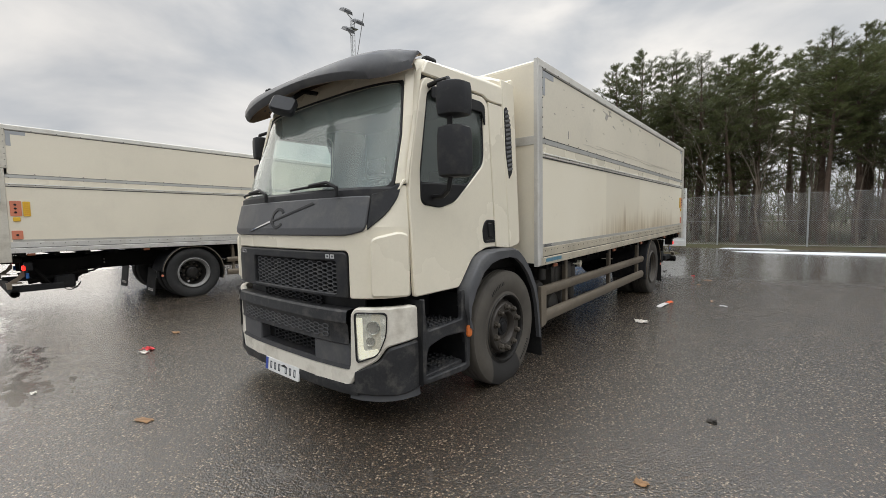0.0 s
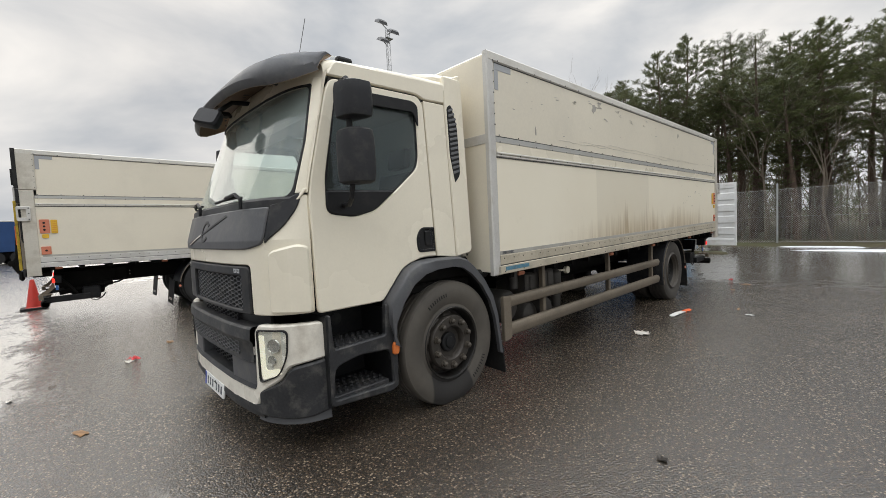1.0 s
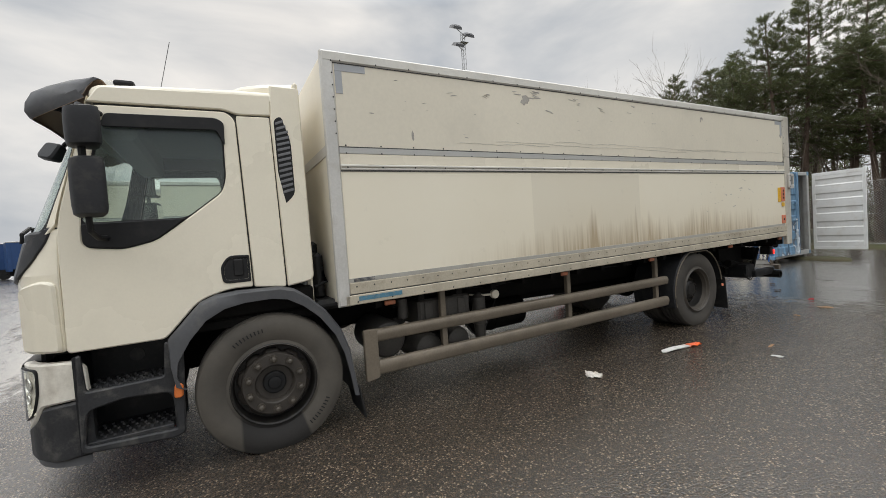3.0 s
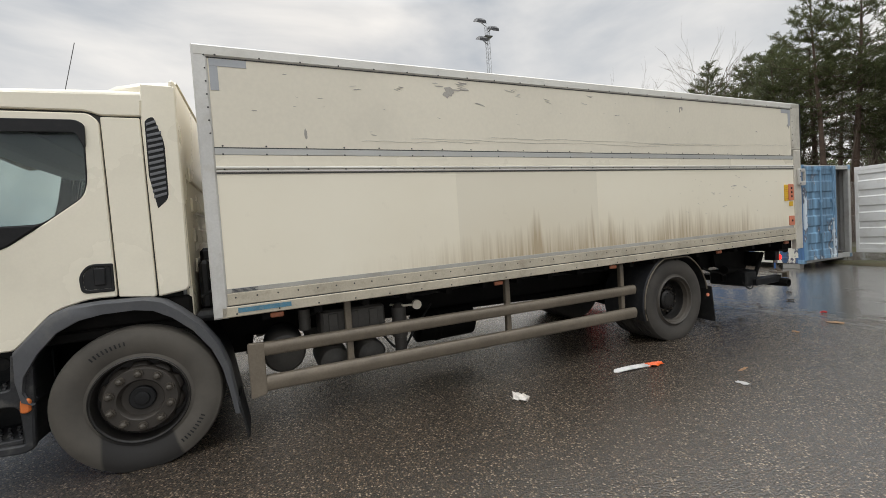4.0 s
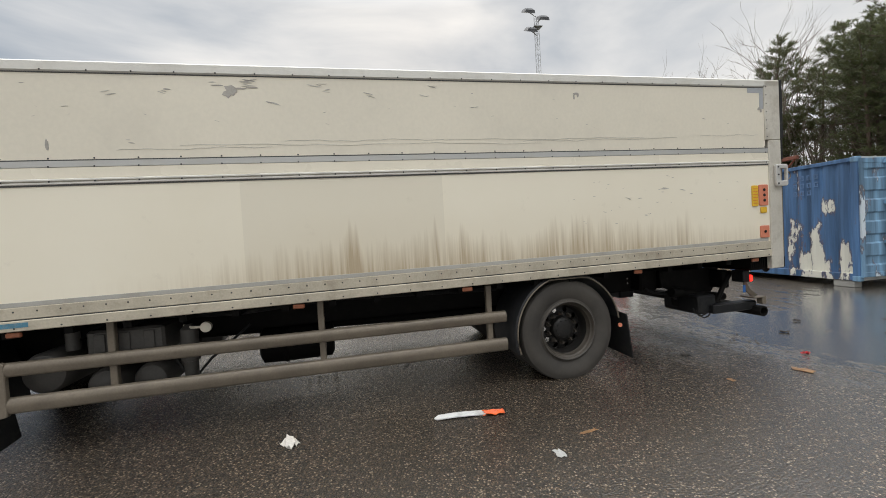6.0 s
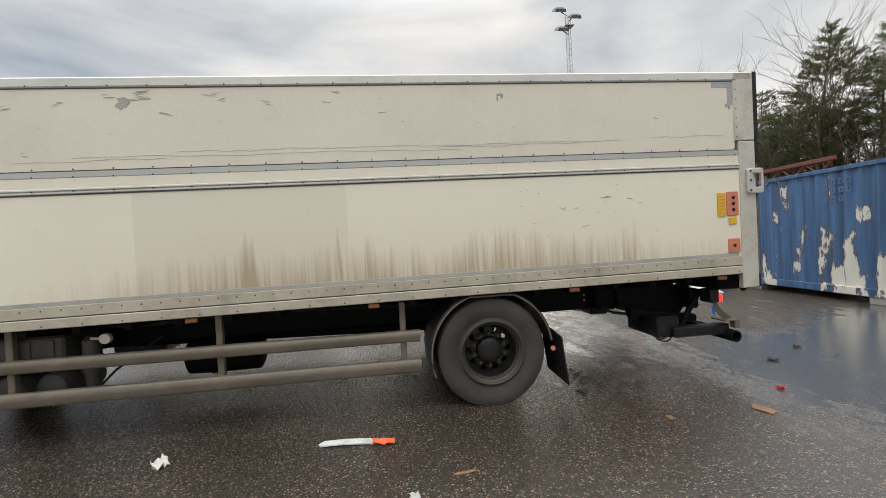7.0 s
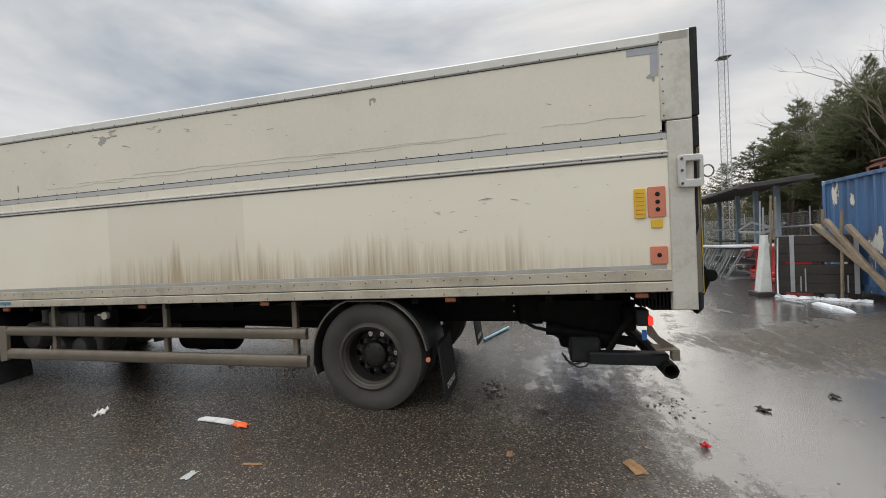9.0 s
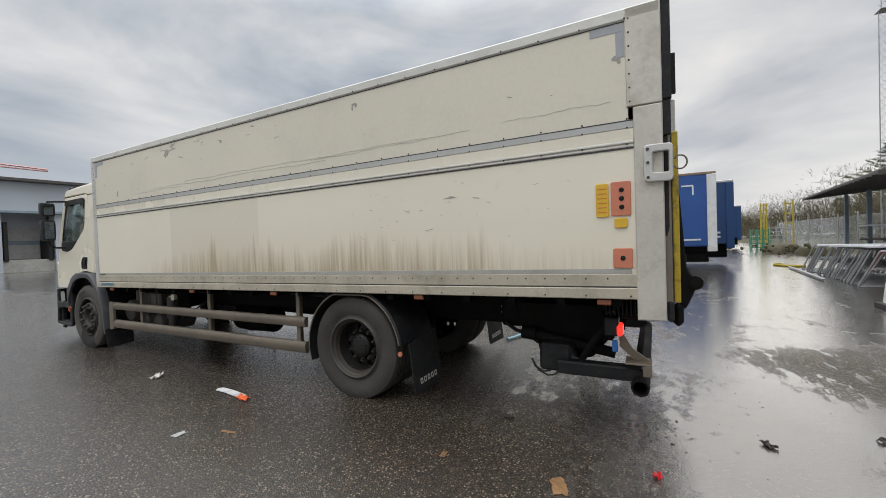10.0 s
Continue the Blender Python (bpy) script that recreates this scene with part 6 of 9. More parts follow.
    # wipers
    for u0, u1 in ((-0.25, -0.98), (0.70, 0.08)):
        w = new("wiper")
        w.parent = truck
        tagged(w, label="black windscreen wiper")
        bm = bm_new()
        tube(bm, [front(u0, 1.665, 0.03), front(u0, 1.73, 0.045), front(u0 + (u1 - u0) * 0.2, 1.775, 0.045), front(u0 + (u1 - u0) * 0.55, 1.765, 0.03)], 0.013, 6)
        part("wiper_arm", bm, PLASTIC_BLACK, w)
        bm = bm_new()
        tube(bm, [front(u0 + (u1 - u0) * f1, 1.745 + 0.012 * math.sin(f1 * 3), 0.012) for f1 in steps(0.12, 1.0, 8)], 0.010, 6)
        part("wiper_blade", bm, RUBBER, w)
    bm = bm_new()
    rows = []
    for z, off in ((1.57, -0.006), (1.625, -0.004), (1.655, 0.004), (1.69, 0.010), (1.71, 0.012), (1.728, -0.006)):
        rows.append([front(u, z, off) for u in steps(-1.10, 1.10, 30)])
    loft(bm, rows, False)
    part("scuttle", bm, PLASTIC, truck, "black scuttle under the windscreen")
    # small white hinge pieces at the foot of the pillars
    for s in (1, -1):
        bm = bm_new()
        plate(bm, rounded([(s * 1.135, 1.70), (s * 1.155, 1.70), (s * 1.19, 1.775), (s * 1.165, 1.775)], 0.008, 3), (), 0.02, 0.005, lambda u, v, w: front(u, v, w + 0.014))
        part("pillar_foot", bm, WHITE, truck, "small white hinge cover")

    # ---- steps and front wheel arch ----
    for s in (1, -1):
        st = new("step_well")
        st.parent = truck
        tagged(st, label="black plastic cab steps with two treads")
        X = lambda x: s * x
        bm = bm_new()
        outer = rounded([(-1.095, 0.325, 0.03), (-0.60, 0.285, 0.03), (-0.545, 0.31, 0.02), (-0.52, 0.86, 0.03), (-0.58, 0.935, 0.02), (-0.625, 0.935, 0.01), (-0.64, 0.715, 0.02), (-1.05, 0.705, 0.02), (-1.062, 0.935, 0.01), (-1.085, 0.935, 0.01)], 0.02, 3)
        up = rounded([(-1.055, 0.705, 0.02), (-0.64, 0.715, 0.02), (-0.63, 0.905, 0.02), (-1.065, 0.905, 0.02)], 0.02, 3)
        lo = rounded([(-1.075, 0.365, 0.03), (-0.59, 0.345, 0.02), (-0.605, 0.60, 0.05), (-0.86, 0.62, 0.05), (-1.05, 0.585, 0.05)], 0.02, 3)
        plate(bm, outer, (lo,), 0.04, 0.010, lambda u, v, w: Vector((s * (1.205 + w - 0.02 * max(0, v - 0.5)), u, v)))
        part("step_frame", bm, PLASTIC_SCUFFED, st, "dark grey step surround")
        for x0, x1, y0, y1, z1 in ((0.80, 0.82, -1.10, -0.55, 0.95), (0.82, 1.19, -1.10, -1.085, 0.93), (0.82, 1.19, -0.60, -0.56, 0.90)):
            bm = bm_new()
            box(bm, min(X(x0), X(x1)), max(X(x0), X(x1)), y0, y1, 0.32, z1)
            part("step_liner", bm, PLASTIC_DEEP, st, "black wall of the step recess")
        for z in (0.695, 0.375):
            bm = bm_new()
            box(bm, min(X(0.82), X(1.17)), max(X(0.82), X(1.17)), -1.07, -0.61, z - 0.03, z, 0.006)
            for i in range(9):
                for j in range(5):
                    y, x = -1.04 + i * 0.05, 0.90 + j * 0.055
                    c = Vector((s * x, y + (0.02 if j % 2 else 0), z))
                    cyl(bm, c, c + Vector((0, 0, 0.012)), 0.014, 6, 0.010)
            part("tread", bm, PLASTIC_SCUFFED, st, "black studded tread")
        bm = bm_new()
        c = Vector((s * 0.823, -0.83, 0.82))
        cyl(bm, c, c + Vector((s * 0.006, 0, 0)), 0.045, 20)
        part("round_cap", bm, PLASTIC, st)
        # arch
        bm = bm_new()
        outer = [(-0.545, 0.62), (-0.60, 0.80), (-0.60, 0.955), (-0.505, 1.06), (-0.40, 1.175), (-0.30, 1.215), (-0.15, 1.228), (0.14, 1.222), (0.24, 1.19), (0.33, 1.12), (0.45, 1.00), (0.56, 0.83), (0.62, 0.65), (0.645, 0.45), (0.67, 0.26)]
        inner = [(-0.52, 0.60), (-0.575, 0.63), (-0.555, 0.79), (-0.475, 0.93), (-0.37, 1.05), (-0.25, 1.115), (-0.12, 1.14), (0.06, 1.145), (0.17, 1.125), (0.28, 1.06), (0.40, 0.95), (0.51, 0.79), (0.57, 0.63), (0.605, 0.45), (0.63, 0.27)]
        rows = []
        for (oy, oz), (iy, iz) in zip(outer, inner):
            rows.append([Vector((s * 1.12, oy, oz)), Vector((s * 1.215, oy, oz)), Vector((s * 1.238, oy * 0.8 + iy * 0.2, oz * 0.8 + iz * 0.2)), Vector((s * 1.235, iy, iz)), Vector((s * 1.20, iy, iz)), Vector((s * 1.19, oy * 0.4 + iy * 0.6, oz * 0.4 + iz * 0.6)), Vector((s * 1.12, oy * 0.4 + iy * 0.6, oz * 0.4 + iz * 0.6))])
        loft(bm, rows)
        part("wheel_arch", bm, PLASTIC_MID, truck, "faded grey plastic wheel arch", smooth=50)
        bm = bm_new()
        rows = []
        for (oy, oz), (iy, iz) in zip(outer, inner):
            rows.append([Vector((s * x, oy * g + iy * (1 - g), oz * g + iz * (1 - g))) for x, g in ((0.62, 0.7), (1.13, 0.7), (1.195, 0.25), (1.13, 0.35), (0.62, 0.35))])
        loft(bm, rows)
        part("arch_liner", bm, PLASTIC_BLACK, truck, "black inner wheel arch")
        bm = bm_new()
        plate(bm, rounded([(0.86, 0.07), (1.225, 0.05), (1.235, 0.34), (0.86, 0.36)], 0.02), (), 0.014, 0.003, lambda u, v, w: Vector((s * u, 0.655 + (0.35 - v) * 0.16 - w, v)))
        part("mud_flap", bm, RUBBER, truck, "grey dusty rubber mud flap")
        bm = bm_new()
        plate(bm, rounded([(-0.595, 0.555, 0.03), (-0.54, 0.555, 0.03), (-0.535, 0.645, 0.03), (-0.585, 0.655, 0.03)], 0.02, 4), (), 0.025, 0.008, lambda u, v, w: Vector((s * (1.228 + w), u, v)))
        part("indicator", bm, ORANGE, truck, "orange side indicator lamp")
        # cover between arch and door
        bm = bm_new()
        box(bm, min(X(0.75), X(1.10)), max(X(0.75), X(1.10)), -0.55, 0.39, 1.02, 1.20, 0.02)
        part("arch_filler", bm, CHASSIS, truck)

    # ---- inside the cab ----
    bm = bm_new()
    rows = []
    for y, z in ((-1.26, 1.0), (-1.26, 1.62), (-1.20, 1.68), (-1.02, 1.66), (-0.93, 1.58), (-0.90, 1.35), (-0.98, 1.0)):
        rows.append([Vector((x, y + 0.12 * abs(x) ** 3, z)) for x in steps(-1.02, 1.02, 14)])
    loft(bm, rows, False)
    part("dashboard", bm, PLASTIC, truck, "dark grey dashboard")
    bm = bm_new()
    wm = pose(0.52, -0.83, 1.66, 24, 0, 0)
    cs = [wm @ Vector((0.225 * math.cos(a), 0.225 * math.sin(a), 0)) for a in steps(0, 2 * math.pi, 32)]
    tube(bm, cs, 0.016, 8)
    for a in (0.3, 2.84, 4.7):
        tube(bm, [wm @ Vector((0, 0, -0.03)), wm @ Vector((0.22 * math.cos(a), 0.22 * math.sin(a), 0))], 0.014, 6)
    tube(bm, [wm @ Vector((0, 0, -0.02)), (0.52, -1.02, 1.45)], 0.04, 10)
    part("steering_wheel", bm, PLASTIC_BLACK, truck, "black steering wheel")
    for x in (0.55, -0.55):
        se = new("cab_seat")
        se.parent = truck
        tagged(se, label="grey cloth cab seat with a headrest")
        bm = bm_new()
        box(bm, x - 0.25, x + 0.25, -0.62, -0.10, 1.28, 1.42, 0.05, None, 2)
        box(bm, x - 0.2, x + 0.2, -0.55, -0.15, 1.02, 1.28, 0.03)
        part("seat", bm, SEAT_FABRIC, se)
        bm = bm_new()
        box(bm, -0.24, 0.24, -0.06, 0.06, 0.0, 0.62, 0.05, pose(x, -0.06, 1.38, -10, 0, 0), 2)
        part("backrest", bm, SEAT_FABRIC, se)
        bm = bm_new()
        box(bm, -0.14, 0.14, -0.045, 0.045, 0.66, 0.86, 0.04, pose(x, -0.06, 1.38, -10, 0, 0), 2)
        part("headrest", bm, SEAT_FABRIC, se)
    bm = bm_new()
    box(bm, -1.04, 1.04, 0.33, 0.36, 1.05, 2.62, 0.01)
    box(bm, -1.03, 1.03, -0.85, 0.33, 2.60, 2.63, 0.01)
    part("cab_lining", bm, CAB_TRIM, truck, "grey cloth lining of the cab")
    bm = bm_new()
    box(bm, -0.88, 0.88, -0.92, -0.70, 2.36, 2.58, 0.03)
    part("header_shelf", bm, CAB_TRIM, truck, "grey shelf over the windscreen")


def build_truck():
    truck = thing("truck", "white two-axle box truck with a dirty streaked cargo side", "truck", "box trucks")
    cargo_box(truck)
    scuffs(truck)
    underbody(truck)
    for s in (1, -1):
        wheel_front(truck, s, 0.04, 0.497)
        wheel_rear(truck, s, 5.63, 0.497)
    cab(truck)
    return truck


truck_a = build_truck()
truck_b = copy_thing(truck_a, pose(-7.53, 5.69, 0, 0, 0, 180))
tagged(truck_b, "cleaner white two-axle box truck parked alongside", "truck", "box trucks")
# the far truck's wheels are cleaner: black rubber on silvery rims
TYRE_CLEAN = surface("black_clean_tyre", (0.016, 0.016, 0.016), 0.65, var=0.2, big=4, dirt=(0.05, 0.047, 0.042), dirt_amount=0.35, bump=0.15)
RIM_SILVER = surface("silver_wheel_steel", (0.26, 0.255, 0.245), 0.5, metal=0.2, var=0.15, big=5, dirt=(0.10, 0.09, 0.08), dirt_amount=0.4, bump=0.1)
for wheel in truck_b.children:
    if wheel.name.startswith("wheel"):
        for piece in wheel.children:
            clean = TYRE_CLEAN if piece.name.startswith("tyre") else RIM_SILVER if piece.name.startswith("rim") else None
            if clean and piece.type == "MESH":
                piece.data = piece.data.copy()
                piece.data.materials.clear()
                piece.data.materials.append(clean)
bm = bm_new()
box(bm, -1.262, -1.225, 8.50, 8.512, 1.50, 1.82, 0.004)
part("orange_tag", bm, ORANGE, truck_b, "orange strap hanging from the door latch")


# ---- yard: materials ----
def peeling(name, base, under, amount, scale=1.4, seed=0.0):
    """Old paint that has come off in patches, with rust at the edges."""
    m, nt, p = nodes(name)
    tc, mp = nt.nodes.new("ShaderNodeTexCoord"), nt.nodes.new("ShaderNodeMapping")
    mp.inputs["Location"].default_value = (seed, seed * 0.7, seed * 1.3)
    mp.inputs["Scale"].default_value = (1.0, 1.0, 0.36)
    nt.links.new(tc.outputs["Object"], mp.inputs["Vector"])
    v = mp.outputs["Vector"]
    high = nt.nodes.new("ShaderNodeSeparateXYZ")
    nt.links.new(tc.outputs["Object"], high.inputs[0])
    n = arith(nt, "SUBTRACT", noise_of(nt, v, scale, 9, 0.62), ranged(nt, high.outputs["Z"], 0.7, 1.9, 0.0, 0.055))
    peel = ranged(nt, n, amount, amount + 0.02)
    edge = arith(nt, "MULTIPLY", ranged(nt, n, amount - 0.025, amount), arith(nt, "SUBTRACT", 1.0, peel))
    run = noise_of(nt, coords(nt, (6, 6, 0.3)), 1.2, 5, 0.6)
    fade = blend(nt, ranged(nt, run, 0.35, 0.7), tuple(c * 0.55 for c in base), tuple(min(1, c * 1.35) for c in base))
    col = blend(nt, peel, fade, under)
    col = blend(nt, arith(nt, "MULTIPLY", edge, 0.7), col, (0.12, 0.06, 0.035))
    nt.links.new(col, p.inputs["Base Color"])
    p.inputs["Roughness"].default_value = 0.55
    bump_to(nt, p, n, 0.1, 0.01)
    return m


BLUE_OLD = peeling("peeling_blue_container_paint", (0.062, 0.140, 0.275), (0.66, 0.64, 0.55), 0.545, 2.1, 3.1)
BLUE_DOOR = peeling("chalky_blue_door_paint", (0.16, 0.29, 0.42), (0.56, 0.62, 0.66), 0.56, 2.2, 7.7)
WHITE_CONT = surface("white_container_paint", (0.72, 0.72, 0.70), 0.5, var=0.06, dirt=(0.42, 0.36, 0.28), dirt_amount=0.4)
GREY_CONT = surface("grey_container_lining", (0.42, 0.42, 0.40), 0.6, var=0.1, dirt=(0.2, 0.17, 0.13), dirt_amount=0.5)
CONCRETE = surface("stained_concrete", (0.34, 0.33, 0.30), 0.85, var=0.15, dirt=(0.15, 0.14, 0.12), dirt_amount=0.5, bump=0.4)
WOOD = surface("weathered_timber", (0.26, 0.20, 0.135), 0.8, var=0.25, big=5, dirt=(0.10, 0.085, 0.07), dirt_amount=0.5, bump=0.3)
WOOD_DARK = surface("dark_wet_timber", (0.035, 0.028, 0.022), 0.65, var=0.3, big=4, dirt=(0.09, 0.08, 0.07), dirt_amount=0.4, bump=0.3)
RUST = surface("rusty_red_steel", (0.17, 0.065, 0.04), 0.75, var=0.25, big=4, dirt=(0.06, 0.04, 0.03), dirt_amount=0.5, bump=0.3)
RED = surface("bright_red_paint", (0.58, 0.035, 0.03), 0.45, var=0.12, big=3)
GALV = surface("galvanised_steel", (0.42, 0.43, 0.43), 0.45, metal=0.6, var=0.15, big=4)
BLUE_POST = surface("pale_blue_steel", (0.20, 0.26, 0.30), 0.55, var=0.15, big=3, dirt=(0.12, 0.12, 0.11), dirt_amount=0.5)
ROOF_DARK = surface("dark_roof_sheet", (0.07, 0.065, 0.06), 0.7, var=0.25, big=2, dirt=(0.16, 0.10, 0.07), dirt_amount=0.5)
TARP = surface("blue_curtain_tarpaulin", (0.022, 0.085, 0.29), 0.4, var=0.15, big=1.2, bump=0.1)
TARP_NAVY = surface("navy_curtain_tarpaulin", (0.016, 0.055, 0.16), 0.45, var=0.15, big=1.2)
SNOW = surface("old_wet_snow", (0.72, 0.74, 0.76), 0.5, var=0.06, big=1.2, fine=14, dirt=(0.36, 0.34, 0.31), dirt_amount=0.4, bump=0.5)
BARK = surface("pine_bark", (0.105, 0.072, 0.053), 0.9, var=0.35, big=3, fine=25, bump=0.6)
TWIG = surface("bare_twigs", (0.155, 0.125, 0.094), 0.9, var=0.2)
GREEN_STEEL = surface("green_painted_steel", (0.06, 0.24, 0.14), 0.5, var=0.15)
YELLOW_STEEL = surface("yellow_painted_steel", (0.52, 0.40, 0.03), 0.5, var=0.12)
ORANGE_CONE = surface("orange_cone_plastic", (0.58, 0.045, 0.03), 0.5, var=0.1, big=4, dirt=(0.25, 0.06, 0.05), dirt_amount=0.4)
PAPER = surface("crumpled_paper", (0.62, 0.58, 0.52), 0.8, var=0.15, big=30)
RED_LITTER = surface("red_litter", (0.55, 0.03, 0.035), 0.5, var=0.2, big=30)
LEAF = surface("wet_brown_leaf", (0.24, 0.13, 0.055), 0.6, var=0.3, big=20)
FACADE = surface("grey_facade_sheet", (0.40, 0.43, 0.46), 0.5, var=0.05, big=0.4)


def needles():
    m, nt, p = nodes("pine_needles")
    g = nt.nodes.new("ShaderNodeNewGeometry")
    o = nt.nodes.new("ShaderNodeObjectInfo")
    c = blend(nt, g.outputs["Random Per Island"], (0.050, 0.064, 0.024), (0.145, 0.158, 0.062))
    c = blend(nt, arith(nt, "MULTIPLY", o.outputs["Random"], 0.4), c, (0.06, 0.07, 0.03))
    nt.links.new(c, p.inputs["Base Color"])
    p.inputs["Roughness"].default_value = 0.6
    tl, mx = nt.nodes.new("ShaderNodeBsdfTranslucent"), nt.nodes.new("ShaderNodeMixShader")
    nt.links.new(c, tl.inputs["Color"])
    mx.inputs[0].default_value = 0.45
    nt.links.new(p.outputs[0], mx.inputs[1])
    nt.links.new(tl.outputs[0], mx.inputs[2])
    nt.links.new(mx.outputs[0], nt.nodes["Material Output"].inputs["Surface"])
    return m


NEEDLES = needles()


def soil():
    m, nt, p = nodes("leaf_litter_and_grass")
    v = coords(nt)
    a, b = noise_of(nt, v, 0.8, 6, 0.65), noise_of(nt, v, 22, 4)
    col = blend(nt, ranged(nt, a, 0.35, 0.65), (0.075, 0.052, 0.032), (0.075, 0.080, 0.030))
    col = blend(nt, ranged(nt, b, 0.4, 0.7, 0, 0.5), col, (0.035, 0.027, 0.018))
    nt.links.new(col, p.inputs["Base Color"])
    p.inputs["Roughness"].default_value = 0.95
    bump_to(nt, p, b, 0.6, 0.03)
    return m


SOIL = soil()


# ---- verge, snow, fence, wood ----
bm = bm_new()
rnd = random.Random(11)
rows = []
xs = steps(-120, 90, 140)
for y, h in ((18.9, -0.02), (19.15, 0.035), (19.8, 0.09), (24.0, 0.12), (70.0, 0.4), (240.0, 0.9)):
    rows.append([Vector((x, y + (0.35 * noise.noise(Vector((x * 0.5, 0, 3))) if y < 19.5 else 0), h + (0.05 * noise.noise(Vector((x * 0.8, y, 0))) if 19.2 < y < 30 else 0))) for x in xs])
loft(bm, rows, False)
solo("verge", bm, SOIL, "brown leaf litter and rough grass under the pines", "ground", kind="structure")


def blob(bm, cx, cy, rx, ry, h, seed, n=44, rot=0.0):
    r = random.Random(seed)
    ph = [r.random() * 6.28 for _ in range(6)]
    def edge(a):
        return 1 + 0.22 * math.sin(2 * a + ph[0]) + 0.16 * math.sin(3 * a + ph[1]) + 0.1 * math.sin(5 * a + ph[2]) + 0.06 * math.sin(9 * a + ph[3]) + 0.04 * math.sin(14 * a + ph[4])
    secs = []
    for f, z in ((1.0, 0.001), (0.93, h * 0.55), (0.75, h), (0.35, h * 1.1), (0.02, h * 1.1)):
        row = []
        for i in range(n):
            a = 2 * math.pi * i / n
            q = f * edge(a)
            x, y = rx * q * math.cos(a), ry * q * math.sin(a)
            row.append(Vector((cx + x * math.cos(rot) - y * math.sin(rot), cy + x * math.sin(rot) + y * math.cos(rot), z)))
        secs.append(row)
    loft(bm, secs, True, True)


for cx, cy, rx, ry, h, sd in ((7.4, 17.2, 4.2, 0.55, 0.04, 3), (13.5, 17.0, 4.0, 0.9, 0.05, 9), (2.4, 18.75, 1.1, 0.16, 0.035, 5), (-4.5, 12.62, 0.45, 0.09, 0.05, 4), (-17.0, 17.6, 2.2, 0.7, 0.10, 2), (-21.0, 18.0, 2.5, 0.6, 0.10, 6)):
    bm = bm_new()
    blob(bm, cx, cy, rx, ry, h, sd)
    solo("snow_patch", bm, SNOW, "thin dirty patch of melting snow on the asphalt", "snow", "melting snow")

FENCE_Y, FENCE_H = 19.75, 2.35
fence = thing("fence", "galvanised chain-link fence on steel posts along the wood", "fence", at=(0, FENCE_Y, 0))
post_me = None
for k in range(-16, 9):
    x = 0.93 + 3.15 * k
    if post_me is None:
        bm = bm_new()
        cyl(bm, (0, 0, 0), (0, 0, 2.58), 0.033, 10)
        cyl(bm, (0, 0, 2.58), (0, 0, 2.60), 0.036, 10, 0.01)
        post_me = finish(bm, "post", GALV)
    ob = new("post", post_me)
    ob.parent, ob.location = fence, (x, 0, 0)
bm = bm_new()
x0, x1 = 0.93 - 3.15 * 16, 0.93 + 3.15 * 8
pitch = 0.085
def wire(bm, a, b, r):
    d = (Vector(b) - Vector(a)).normalized()
    u = Vector((0, 1, 0))
    w = d.cross(u).normalized()
    p = [Vector(a) + w * r, Vector(a) - w * r * 0.5 + u * r, Vector(a) - w * r * 0.5 - u * r]
    q = [v + (Vector(b) - Vector(a)) for v in p]
    P, Q = [bm.verts.new(v) for v in p], [bm.verts.new(v) for v in q]
    for i in range(3):
        bm.faces.new((P[i], P[(i + 1) % 3], Q[(i + 1) % 3], Q[i]))
x = x0
while x < x1:
    wire(bm, (x, 0.04, 0.12), (x + FENCE_H - 0.12, 0.04, FENCE_H), 0.0028)
    wire(bm, (x + FENCE_H - 0.12, 0.046, 0.12), (x, 0.046, FENCE_H), 0.0028)
    x += pitch
for z in (0.14, 1.2, FENCE_H):
    wire(bm, (x0, 0.036, z), (x1, 0.036, z), 0.004)
part("chain_link_mesh", bm, GALV, fence, "grey chain-link mesh", smooth=0, kind="stuff")


def needle_tufts(tufts, r, width=0.011, count=9):
    """Short sprays of needles round each shoot, as (vertices, faces)."""
    verts, faces = [], []
    for q, d, size in tufts:
        s = d.orthogonal().normalized()
        u = d.cross(s)
        for k in range(count):
            a = k * 2.4 + r.random()
            o = q + d * (size * k / count)
            n = (d * r.uniform(0.4, 1.0) + (s * math.cos(a) + u * math.sin(a)) * r.uniform(0.5, 1.0)).normalized()
            w = n.orthogonal().normalized() * width
            i = len(verts)
            verts += [tuple(o - w), tuple(o + w), tuple(o + n * size * r.uniform(0.5, 0.85))]
            faces.append((i, i + 1, i + 2))
    return verts, faces


